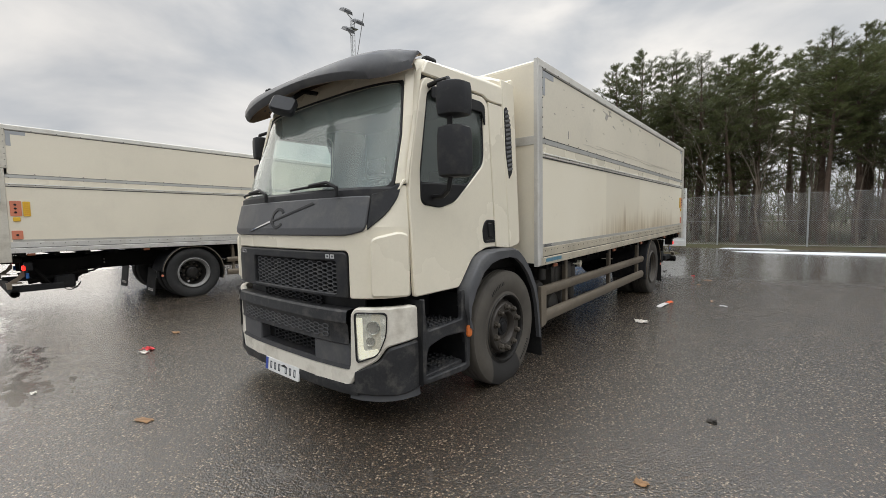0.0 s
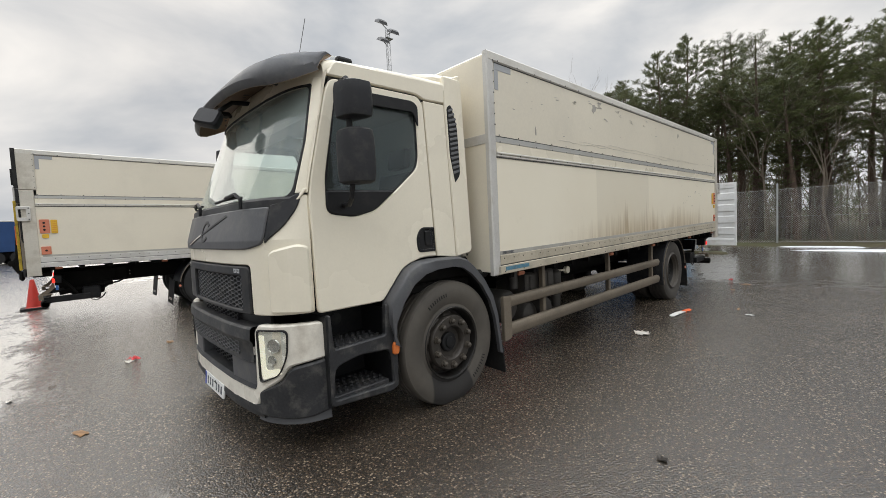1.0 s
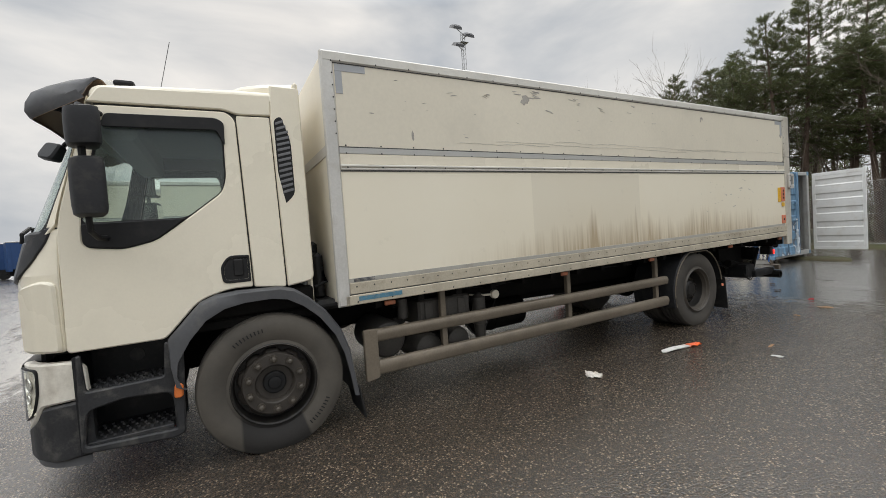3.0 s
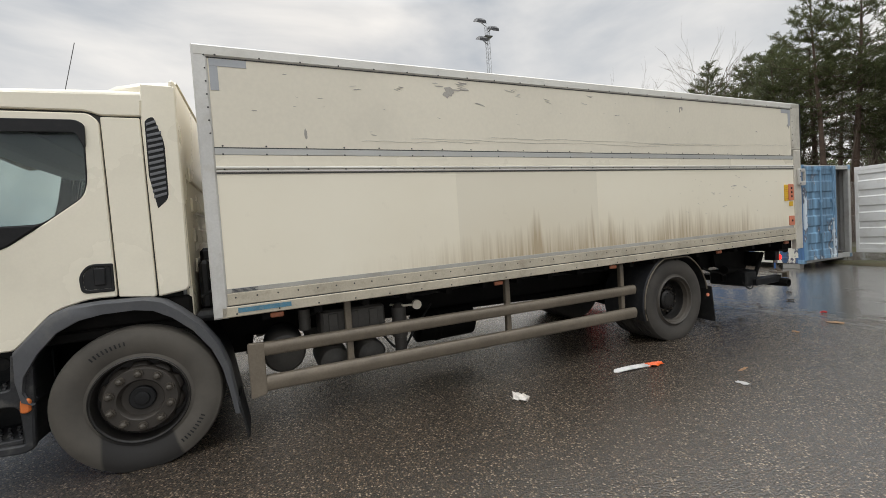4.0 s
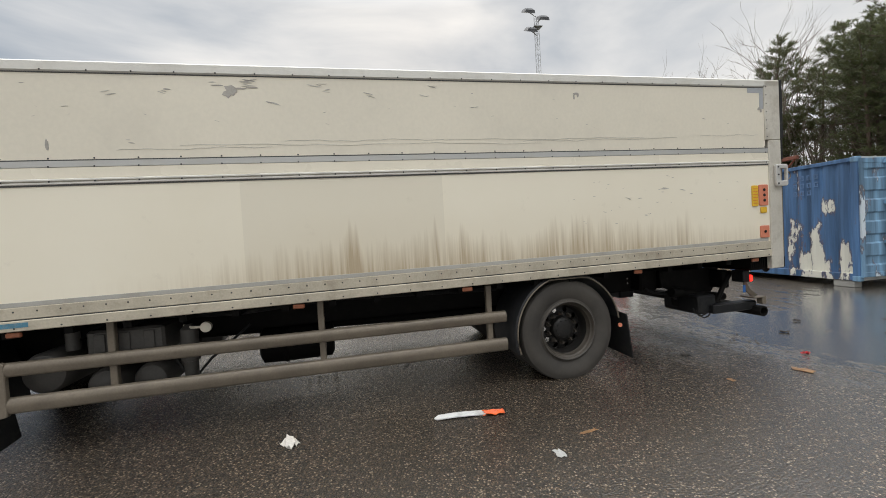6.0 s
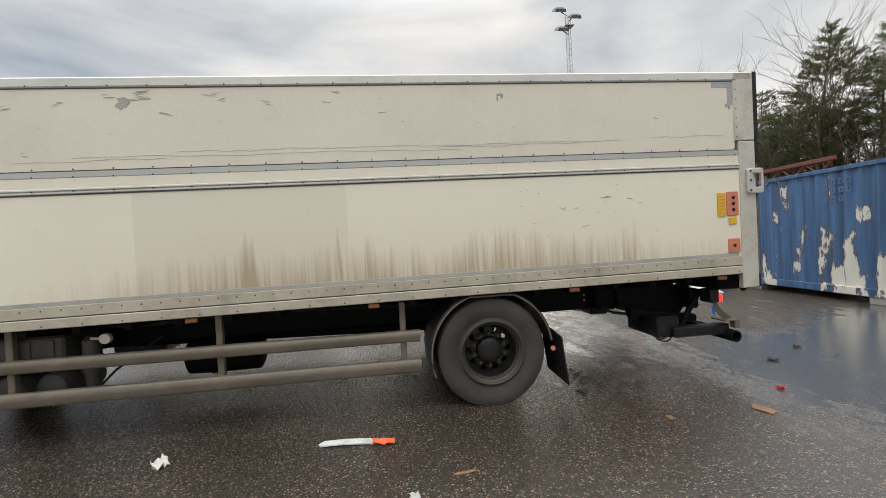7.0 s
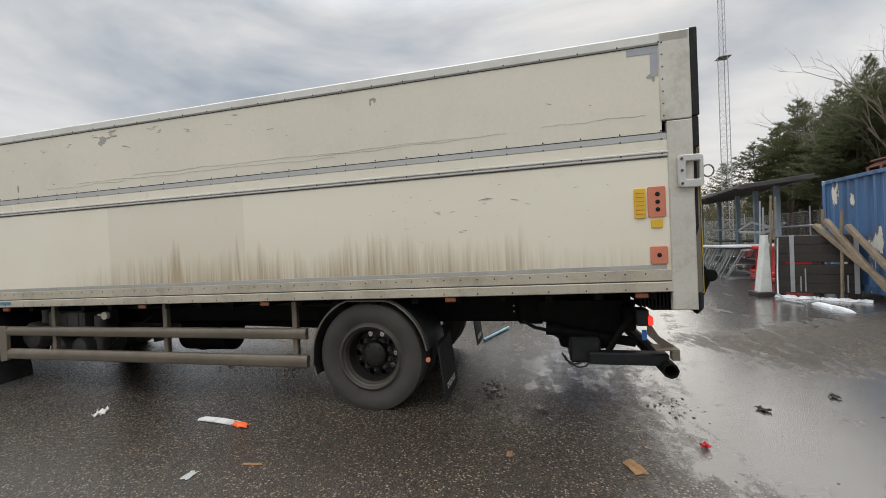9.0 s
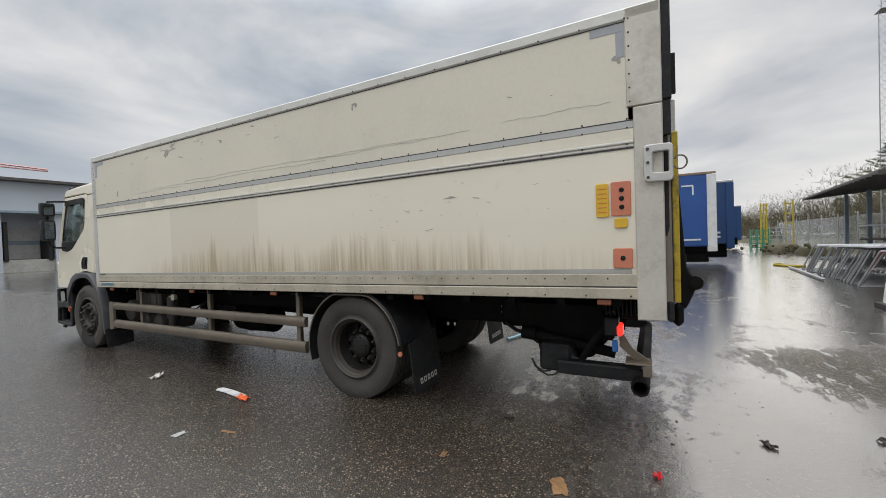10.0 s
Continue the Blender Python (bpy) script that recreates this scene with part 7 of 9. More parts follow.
def pine(name, seed, height, bare):
    """A slender pine: bare lower trunk with dead twigs, whorls of limbs that curve up at their ends, needles in clumps on the side shoots, and a thin spiky leader."""
    r = random.Random(seed)
    t = thing(name, "tall slender pine with a ragged dark green crown", "tree", "pines behind the fence")
    bm = bm_new()
    pts = []
    lean = (r.uniform(-0.35, 0.35), r.uniform(-0.35, 0.35))
    for i in range(9):
        f = i / 8
        pts.append(Vector((lean[0] * f * f + 0.07 * math.sin(f * 5 + seed), lean[1] * f * f + 0.07 * math.cos(f * 4 + seed), height * f)))
    loft(bm, [ring(p, (0, 0, 1), (0.125 * (1 - 0.95 * (i / 8) ** 0.9) + 0.004) * height / 11, 7) for i, p in enumerate(pts)])
    def on_trunk(z):
        f = max(0, min(0.999, z / height)) * 8
        i = int(f)
        return pts[i].lerp(pts[i + 1], f - i)
    tufts = []
    z = height * 0.07
    while z < height * 0.99:
        f = z / height
        full = f > bare
        turn = r.random() * 6.283
        n = r.randint(4, 6) if full else r.randint(2, 4)
        for k in range(n):
            if full and r.random() < 0.24:
                continue
            a = turn + 6.283 * k / n + r.uniform(-0.3, 0.3)
            b0 = on_trunk(z + r.uniform(-0.06, 0.06))
            if not full:
                # dead grey twigs under the crown, thin and drooping
                reach = r.uniform(0.35, 1.25)
                d = Vector((math.cos(a), math.sin(a), r.uniform(-0.35, 0.12)))
                e = b0 + d * reach
                loft(bm, [ring(b0, d, 0.011, 3), ring(e, d, 0.003, 3)], True, False)
                for j in range(2):
                    g = b0.lerp(e, r.uniform(0.4, 0.9))
                    h = Vector((r.uniform(-1, 1), r.uniform(-1, 1), r.uniform(-0.5, 0.3))) * 0.3
                    loft(bm, [ring(g, h, 0.006, 3), ring(g + h, h, 0.002, 3)], True, False)
                continue
            top = (1 - f) / (1 - bare)
            reach = (0.10 + 1.6 * min(1.0, top * 1.55) ** 0.85) * r.uniform(0.5, 1.3) * (1.0 if top < 0.8 else 0.8)
            rise = 0.95 - 0.75 * min(1.0, top * 1.4)
            d = Vector((math.cos(a), math.sin(a), rise)).normalized()
            mid = b0 + d * reach * 0.55
            end = mid + (d + Vector((0, 0, 0.55))).normalized() * reach * 0.5
            rad = 0.009 + 0.012 * reach * (1 - f)
            loft(bm, [ring(b0, d, rad, 4), ring(mid, d, rad * 0.6, 4), ring(end, d, rad * 0.25, 4)], True, False)
            shoots = [(end, (end - mid).normalized(), 1.0)]
            for j in range(max(1, int(2 + 5.0 * reach))):
                g = r.uniform(0.22, 0.95)
                q = b0.lerp(mid, g / 0.55) if g < 0.55 else mid.lerp(end, (g - 0.55) / 0.45)
                side = Vector((-d.y, d.x, 0)).normalized() * r.choice((-1, 1))
                sd = (side * r.uniform(0.5, 1.0) + d * r.uniform(0.3, 0.8) + Vector((0, 0, r.uniform(0.05, 0.5)))).normalized()
                ln = reach * (1.1 - g) * r.uniform(0.25, 0.5) + 0.08
                loft(bm, [ring(q, sd, rad * 0.4, 3), ring(q + sd * ln, sd, rad * 0.15, 3)], True, False)
                shoots.append((q + sd * ln, sd, ln / 0.3))
            for p, sd, w in shoots:
                for j in range(2 + int(2.6 * min(1.6, w))):
                    back = r.random() ** 1.5 * 0.42 * min(1.4, w)
                    o = p - sd * back + Vector((r.uniform(-1, 1), r.uniform(-1, 1), r.uniform(-0.6, 0.8))) * 0.07
                    tufts.append((o, (sd + Vector((r.uniform(-0.5, 0.5), r.uniform(-0.5, 0.5), r.uniform(0.1, 0.8)))).normalized(), r.uniform(0.12, 0.20)))
        z += height * (r.uniform(0.028, 0.042) if full else r.uniform(0.035, 0.07))
    for j in range(7):
        tufts.append((on_trunk(height * (1 - 0.012 * j)), Vector((r.uniform(-0.3, 0.3), r.uniform(-0.3, 0.3), 1)).normalized(), 0.14))
    part("trunk", bm, BARK, t, "bare brown trunk with thin limbs")
    verts, faces = needle_tufts(tufts, r)
    me = bpy.data.meshes.new("crown")
    me.from_pydata(verts, [], faces)
    me.materials.append(NEEDLES)
    c = new("crown", me)
    c.parent = t
    tagged(c, label="dark green needle tufts", kind="stuff")
    return t


def bare_tree(name, seed, height, label, spread=0.5):
    r = random.Random(seed)
    t = thing(name, label, "tree", "bare trees behind the fence")
    bm = bm_new()
    def grow(p, d, length, rad, depth):
        q = p + d * length * 0.5 + Vector((r.uniform(-1, 1), r.uniform(-1, 1), 0)) * length * 0.05
        e = p + d * length
        n = 5 if depth < 2 else 3
        loft(bm, [ring(p, d, rad, n), ring(q, d, rad * 0.82, n), ring(e, d, rad * 0.62, n)], True, False)
        if depth >= 5 or rad < 0.004:
            return
        for k in range(r.randint(2, 3) if depth else 4):
            a = r.random() * 6.283
            s = d.orthogonal().normalized()
            u = d.cross(s)
            nd = (d * 0.9 + (s * math.cos(a) + u * math.sin(a)) * r.uniform(0.35, 0.95) * spread * 1.4 + Vector((0, 0, 0.15))).normalized()
            f = r.uniform(0.55, 1.0)
            grow(p.lerp(e, f), nd, length * r.uniform(0.55, 0.8), rad * r.uniform(0.42, 0.62), depth + 1)
    grow(Vector((0, 0, 0)), Vector((r.uniform(-0.08, 0.08), r.uniform(-0.08, 0.08), 1)).normalized(), height * 0.36, 0.060 * height / 8, 0)
    part("limb_crown", bm, TWIG, t, "fine bare grey-brown branches")
    return t


rnd = random.Random(21)
PINES = [pine("pine", 31 + i, 11.0, b) for i, b in enumerate((0.42, 0.52, 0.36, 0.46, 0.56))]
BARES = [bare_tree("bare_tree", 61 + i, 8.0, "leafless grey-brown tree with fine twigs") for i in range(3)]
SHRUBS = [bare_tree("bare_shrub", 71 + i, 4.5, "low leafless brown shrub", 0.85) for i in range(2)]


def plant(kind, i, x, y, h, base):
    m = Matrix.LocRotScale((x, y, 0.05), Euler((0, 0, rnd.random() * 6.28)), (h / base * rnd.uniform(0.92, 1.08),) * 2 + (h / base,))
    src = kind[i % len(kind)]
    if src.get("set"):
        return copy_thing(src, m)
    src["set"] = 1
    src.matrix_basis = m
    return src


spots = []
for row, (y, gap, h0, h1) in enumerate(((21.8, 1.6, 8.3, 10.6), (23.6, 1.6, 9.0, 11.5), (26.0, 1.8, 9.8, 12.2), (29.5, 2.7, 10.8, 13.2), (34.5, 3.6, 12.0, 14.6), (42.0, 4.6, 13.6, 16.8))):
    x = -17.0 - 1.2 * row if row < 4 else -22.0
    x += rnd.random()
    while x < 15.5 + row * 2.6:
        spots.append((x + rnd.uniform(-0.6, 0.6), y + rnd.uniform(-0.8, 0.8), rnd.uniform(h0, h1)))
        x += gap * rnd.uniform(0.75, 1.3)
for i, (x, y, h) in enumerate(spots):
    if rnd.random() < (0.68 if -24.0 < x < -9.0 else 0.06):
        continue
    top = 1.5 + (8.3 + (0.9 if -4.5 < x < 0.5 else 0.0)) * (y + 4.0) / 28.0
    ob = plant(PINES, i, x, y, min(h + 1.8, top * (rnd.uniform(0.90, 1.14) if x > -5.0 else rnd.uniform(0.87, 1.08))), 11.0)
    ob.scale = (ob.scale[0] * 1.25, ob.scale[1] * 1.25, ob.scale[2])
# lower edge of the wood further along the yard
for i in range(28):
    x = rnd.uniform(-31, -17)
    y = rnd.uniform(22.5, 31)
    h = 10.9 - 0.09 * abs(x + 19) + rnd.uniform(-1.6, 0.8)
    plant(PINES, i + 2, x, y + 0.0, max(5.0, h), 11.0)
for i in range(26):
    plant(BARES, i, rnd.uniform(-15, 9), rnd.uniform(21.0, 26.0), rnd.uniform(6.0, 8.8), 8.0)
for i in range(34):
    plant(BARES, i, rnd.uniform(-20.0, -5.0), rnd.uniform(20.8, 24.0), rnd.uniform(7.5, 11.0), 8.0)
for i in range(110):
    plant(SHRUBS, i, rnd.uniform(-2, 14), rnd.uniform(20.7, 27.0), rnd.uniform(2.6, 5.6), 4.5)
for i in range(16):
    plant(PINES, i, rnd.uniform(-19, -5), rnd.uniform(20.9, 22.6), rnd.uniform(6.0, 7.6), 11.0)
for i in range(120):
    plant(SHRUBS, i, rnd.uniform(-30, 16), rnd.uniform(20.6, 34.0), rnd.uniform(1.8, 4.2), 4.5)

# broad pines along the yard's far fence
for i in range(20):
    ob = plant(PINES, i, rnd.uniform(-32, -15.5), rnd.uniform(21.0, 24.5), rnd.uniform(7.0, 9.2), 11.0)
    ob.scale = (ob.scale[0] * 1.45, ob.scale[1] * 1.45, ob.scale[2])

# dense leafless thicket along the far side of the yard
TWIG_FAR = surface("brown_thicket", (0.105, 0.088, 0.048), 0.9, var=0.25, big=0.4)
rt = random.Random(77)
verts, faces = [], []
for i in range(620):
    bx = -24.0 - 125.0 * rt.random() ** 1.15
    by = rt.uniform(24.5, 33.0)
    bh = rt.uniform(5.0, 8.8) * (0.8 + 0.2 * math.sin(bx * 0.21)) * (1.0 if bx < -40 else 0.8)
    for k in range(110):
        f = rt.random() ** 0.75
        spread = 0.35 + 1.5 * f * (1.25 - f)
        o = Vector((bx + rt.gauss(0, spread), by + rt.gauss(0, spread), bh * f * 0.94))
        d = Vector((rt.gauss(0, 0.55), rt.gauss(0, 0.55), rt.uniform(0.3, 1.0))).normalized() * rt.uniform(0.25, 0.75)
        w = d.orthogonal().normalized() * rt.uniform(0.010, 0.030)
        n = len(verts)
        verts += [tuple(o - w), tuple(o + w), tuple(o + d)]
        faces.append((n, n + 1, n + 2))
me = bpy.data.meshes.new("thicket")
me.from_pydata(verts, [], faces)
me.materials.append(TWIG_FAR)
tagged(new("thicket", me), "dense brown leafless thicket beyond the yard", "thicket", kind="stuff")

# far wood as a low dim belt of thin trunks, twigs and needle clumps behind the pines
r2 = random.Random(4)
bm = bm_new()
tufts = []
for i in range(480):
    x, y = r2.uniform(-90, 60), 34 + 50 * r2.random() ** 1.4
    h = r2.uniform(5.0, 8.5) * (0.8 + y / 230)
    w = Vector((0.05 + 0.05 * r2.random(), 0, 0))
    vs = [bm.verts.new(p) for p in (Vector((x, y, 0)) - w, Vector((x, y, 0)) + w, Vector((x + r2.uniform(-0.3, 0.3), y, h)))]
    bm.faces.new(vs)
    for k in range(60):
        f = r2.uniform(0.05, 1.0)
        sp = 0.25 + 1.5 * (1 - f) if f > 0.4 else 1.4
        tufts.append((Vector((x + r2.gauss(0, sp * 0.6), y + r2.gauss(0, sp * 0.6), h * f)), Vector((r2.uniform(-0.6, 0.6), r2.uniform(-0.6, 0.6), 1)).normalized(), r2.uniform(0.4, 0.8)))
part_me = finish(bm, "far_trunks", BARK, 0)
wood = tagged(new("far_wood", part_me), "distant dim belt of thin conifers", "wood", kind="stuff")
verts, faces = needle_tufts(tufts, r2, 0.05, 5)
me = bpy.data.meshes.new("far_crowns")
me.from_pydata(verts, [], faces)
me.materials.append(NEEDLES)
c = new("far_crowns", me)
c.parent = wood
tagged(c, kind="stuff")


# ---- containers ----
def corrugated(bm, put, length, z0, z1, pitch=0.28, depth=0.036):
    """Trapezoid sheet: put(along, out, z) places a point."""
    prof = []
    s = 0.0
    while s < length - 1e-6:
        for f, d in ((0.0, 0.0), (0.26, 0.0), (0.5, -depth), (0.76, -depth)):
            q = s + f * pitch
            if q < length:
                prof.append((q, d))
        s += pitch
    prof.append((length, 0.0))
    loft(bm, [[put(q, d, z0) for q, d in prof], [put(q, d, z1) for q, d in prof]], False)


CX0, CX1, CY0, CY1, CZ0, CZ1 = -7.08, -1.05, 13.50, 15.94, 0.14, 2.66
cont = thing("shipping_container", "worn blue steel container with peeling paint and one open door", "container", at=(0, 0, 0))
bm = bm_new()
corrugated(bm, lambda q, d, z: Vector((CX0 + 0.08 + q, CY0 + 0.03 - d * 1.0, z)), CX1 - CX0 - 0.16, CZ0 + 0.14, CZ1 - 0.07)
part("side_wall", bm, BLUE_OLD, cont, "corrugated blue wall with large peeled patches", smooth=0)
bm = bm_new()
corrugated(bm, lambda q, d, z: Vector((CX0 + 0.08 + q, CY1 - 0.03 + d, z)), CX1 - CX0 - 0.16, CZ0 + 0.14, CZ1 - 0.07)
part("side_wall", bm, GREY_CONT, cont, "grey inner face of the far wall", smooth=0)
bm = bm_new()
corrugated(bm, lambda q, d, z: Vector((CX0 + 0.03 - d, CY0 + 0.08 + q, z)), CY1 - CY0 - 0.16, CZ0 + 0.14, CZ1 - 0.07)
part("end_wall", bm, BLUE_DOOR, cont, "corrugated blue end wall", smooth=0)
bm = bm_new()
box(bm, CX0 + 0.05, CX1 - 0.05, CY0 + 0.05, CY1 - 0.05, CZ1 - 0.05, CZ1 - 0.02)
part("roof", bm, RUST, cont, "rusty container roof")
bm = bm_new()
box(bm, CX0 + 0.05, CX1 - 0.05, CY0 + 0.05, CY1 - 0.05, CZ0 + 0.08, CZ0 + 0.14)
part("floor", bm, WOOD_DARK, cont, "dark plywood floor")
for y in (CY0, CY1 - 0.1):
    for z0, z1 in ((CZ0, CZ0 + 0.15), (CZ1 - 0.08, CZ1)):
        bm = bm_new()
        box(bm, CX0, CX1, y, y + 0.1, z0, z1, 0.006)
        part("rail", bm, BLUE_OLD, cont)
for x in (CX0, CX1 - 0.12):
    for y in (CY0 - 0.004, CY1 - 0.116):
        bm = bm_new()
        box(bm, x, x + 0.124, y, y + 0.12, CZ0 - 0.004, CZ1 + 0.006, 0.008)
        part("corner_post", bm, BLUE_OLD if x < -3 or y < 14 else GREY_CONT, cont)
        for z in (CZ0, CZ1 - 0.10):
            b2 = bm_new()
            box(b2, x - 0.006, x + 0.13, y - 0.006, y + 0.126, z - 0.008, z + 0.11, 0.012)
            part("corner_casting", b2, BLUE_DOOR, cont)
for x in (CX0, CX1 - 0.1):
    for z0, z1 in ((CZ0, CZ0 + 0.13), (CZ1 - 0.10, CZ1)):
        bm = bm_new()
        box(bm, x, x + 0.1, CY0 + 0.1, CY1 - 0.1, z0, z1, 0.006)
        part("cross_rail", bm, GREY_CONT if x > -3 else BLUE_OLD, cont)


def door_leaf(parent, name, put, width, z0, z1, skin, label, bars):
    """A container door: frame, five pressed panels, and locking bars with their handles."""
    bm = bm_new()
    for a0, a1, b0, b1 in ((0, width, z0, z0 + 0.10), (0, width, z1 - 0.10, z1), (0, 0.07, z0 + 0.10, z1 - 0.10), (width - 0.07, width, z0 + 0.10, z1 - 0.10)):
        plate(bm, [(a0, b0), (a1, b0), (a1, b1), (a0, b1)], (), 0.05, 0.006, lambda u, v, w: put(u, w, v))
    leaf = part(name, bm, skin, parent, label)
    zs = []
    n = 5
    h = (z1 - z0 - 0.2) / n
    prof = []
    for k in range(n):
        zb = z0 + 0.10 + k * h
        prof += [(zb, -0.008), (zb + h * 0.30, -0.008), (zb + h * 0.38, -0.040), (zb + h * 0.70, -0.040), (zb + h * 0.78, -0.008)]
    prof.append((z1 - 0.10, -0.008))
    bm = bm_new()
    loft(bm, [[put(0.06, d, z) for z, d in prof], [put(width - 0.06, d, z) for z, d in prof]], False)
    part("pressed_panel", bm, skin, leaf, smooth=0)
    for u in bars:
        bm = bm_new()
        tube(bm, [put(u, 0.03, z0 + 0.02), put(u, 0.03, z1 - 0.02)], 0.018, 8)
        part("lock_bar", bm, skin, leaf, "steel locking bar")
        for z in (z0 + 0.05, z0 + 0.7, z0 + 1.5, z1 - 0.08):
            b2 = bm_new()
            plate(b2, [(u - 0.05, z - 0.035), (u + 0.05, z - 0.035), (u + 0.05, z + 0.035), (u - 0.05, z + 0.035)], (), 0.05, 0.006, lambda a, b, w: put(a, w + 0.045, b))
            part("bar_keeper", b2, skin, leaf)
    if bars:
        b2 = bm_new()
        plate(b2, [(bars[-1] - 0.30, z0 + 1.0), (bars[-1], z0 + 1.0), (bars[-1], z0 + 1.05), (bars[-1] - 0.30, z0 + 1.05)], (), 0.02, 0.004, lambda a, b, w: put(a, w + 0.06, b))
        part("door_handle", b2, skin, leaf)
    return leaf


door_leaf(cont, "door", lambda u, w, v: Vector((CX1 + 0.055 + w + 0.10 * u, CY0 + 0.03 + u, v)), 1.22, CZ0 + 0.08, CZ1 - 0.04, BLUE_DOOR, "chalky blue container door with locking bars", (0.55, 1.02))
door_leaf(cont, "door", lambda u, w, v: Vector((CX1 + 0.05 + u, CY1 + 0.10 - w, v)), 1.20, CZ0 + 0.10, CZ1 - 0.06, WHITE_CONT, "white inner face of the open container door", ())
for x in (-6.9, -4.2, -1.35):
    for y in (CY0 + 0.02, CY1 - 0.22):
        bm = bm_new()
        box(bm, x - 0.2, x + 0.2, y, y + 0.2, 0.0, CZ0 - 0.006, 0.01)
        part("footing", bm, CONCRETE, cont, "low concrete footing")
STENCIL = surface("faded_stencil_paint", (0.085, 0.16, 0.29), 0.6, var=0.4, big=6.0)
# faint stencilled marks high on the long wall, as plain bars
for j in range(3):
    for i in range(4 - (j == 2)):
        bm = bm_new()
        u, z = -2.35 + i * 0.15, 2.32 - j * 0.17
        plate(bm, [(u, z), (u + 0.09, z), (u + 0.09, z + 0.11), (u, z + 0.11)], [[(u + 0.025, z + 0.025), (u + 0.065, z + 0.025), (u + 0.065, z + 0.085), (u + 0.025, z + 0.085)]], 0.004, 0.0005, lambda a, b, w: Vector((a, CY0 + 0.026 - w, b)))
        part("stencil_bar", bm, STENCIL, cont, "faded pale blue stencil bar")
# goods inside
bm = bm_new()
lathe(bm, (-1.9, 15.25, 0.29), (0, 0, 1), [(0.0, 0.42), (0.05, 0.42), (0.055, 0.28), (0.42, 0.28), (0.425, 0.42), (0.47, 0.42)], 28)
solo("cable_drum", bm, WOOD, "pale wooden cable drum inside the container", "drum")
bm = bm_new()
for k in range(4):
    box(bm, -2.3 + 0.02 * k, -1.45, 14.95 + 0.03 * k, 15.75 - 0.04 * k, 0.765 + k * 0.05, 0.805 + k * 0.05, 0.008)
solo("board_stack", bm, WOOD_DARK, "stack of dark boards on the drum", "boards")
bm = bm_new()
blob(bm, -0.6, 15.35, 0.75, 0.42, 0.06, 17)
solo("mud_heap", bm, SOIL, "flat heap of brown mud at the container door", "mud")
pallet = thing("pallet", "red-brown double pallet lying on the container", "pallet")


def pallet_board(name, x0, x1, y0, y1, z0, z1):
    bm = bm_new()
    box(bm, x0 - 0.4, x1 - 0.4, y0 - 0.1, y1 - 0.1, CZ1 + z0, CZ1 + z1, 0.004)
    part(name, bm, RUST, pallet)


for z in (0.0, 0.09):
    for k in range(4):
        pallet_board("slat", -5.35, -4.45, 13.75 + k * 0.28, 13.87 + k * 0.28, z, 0.03 + z)
for x in (-5.3, -4.9, -4.52):
    pallet_board("bearer", x - 0.04, x + 0.04, 13.75, 14.7, 0.032, 0.088)
for z in (0.13, 0.22):
    for k in range(3):
        pallet_board("slat", -5.3, -4.5, 13.8 + k * 0.36, 13.94 + k * 0.36, z, 0.03 + z)
pallet_board("bearer", -5.25, -4.55, 13.85, 14.6, 0.165, 0.215)
# rusty lattice beam lying on top
beam = thing("lattice_beam", "rusty red lattice beam lying on the container roof", "steel beam")
for z in (CZ1 + 0.05, CZ1 + 0.42):
    bm = bm_new()
    box(bm, -6.9, -3.3, 14.9, 15.0, z - 0.045, z + 0.045, 0.006)
    part("chord", bm, RUST, beam)
for k in range(10):
    bm = bm_new()
    a = -6.85 + k * 0.35
    tube(bm, [(a, 14.95, CZ1 + 0.08), (a + 0.35, 14.95, CZ1 + 0.39)] if k % 2 else [(a, 14.95, CZ1 + 0.39), (a + 0.35, 14.95, CZ1 + 0.08)], 0.022, 6)
    part("web_bar", bm, RUST, beam)

# the container stands slightly askew: its far end lies further back
ASKEW = Matrix(((1, 0, 0, 0), (-0.087, 1, 0, 0.087 * CX1), (0, 0, 1, 0), (0, 0, 0, 1)))
for ob in [o for o in cont.children_recursive if o.type == "MESH"] + list(pallet.children) + list(beam.children):
    if not ob.name.startswith("door") and not ob.parent.name.startswith("door"):
        ob.data.transform(ASKEW)

# ---- stored goods in front of the container ----
crate = thing("black_crate", "stack of black timber panels with a galvanised strap", "crate", at=(-6.24, 12.58, 0), rz=63.2)
for k, (z0, z1) in enumerate(((0.08, 0.72), (0.78, 1.38))):
    for j in range(3):
        h = (z1 - z0) / 3
        bm = bm_new()
        box(bm, 0.02 * k, 1.40, 0.0, 0.25, z0 + j * h + 0.003, z0 + (j + 1) * h - 0.003, 0.006)
        part("panel", bm, WOOD_DARK, crate)
for x in (0.12, 0.7, 1.28):
    for z0, z1 in ((0.0, 0.08), (0.723, 0.777)):
        bm = bm_new()
        box(bm, x - 0.06, x + 0.06, 0.01, 0.24, z0, z1, 0.004)
        part("skid", bm, WOOD_DARK, crate)
for x in (0.30, 1.34):
    bm = bm_new()
    box(bm, x - 0.04, x + 0.04, -0.018, -0.003, 0.10, 1.39, 0.002)
    part("strap", bm, GALV, crate, "galvanised strap")
for x, z0, z1 in ((0.44, 0.12, 0.46), (0.52, 0.12, 0.64), (1.13, 0.16, 0.66), (1.20, 0.12, 0.5)):
    bm = bm_new()
    box(bm, x - 0.012, x + 0.012, -0.016, -0.003, z0, z1, 0.002)
    part("pale_strip", bm, GALV, crate, "thin pale strip")
slab_bm = bm_new()
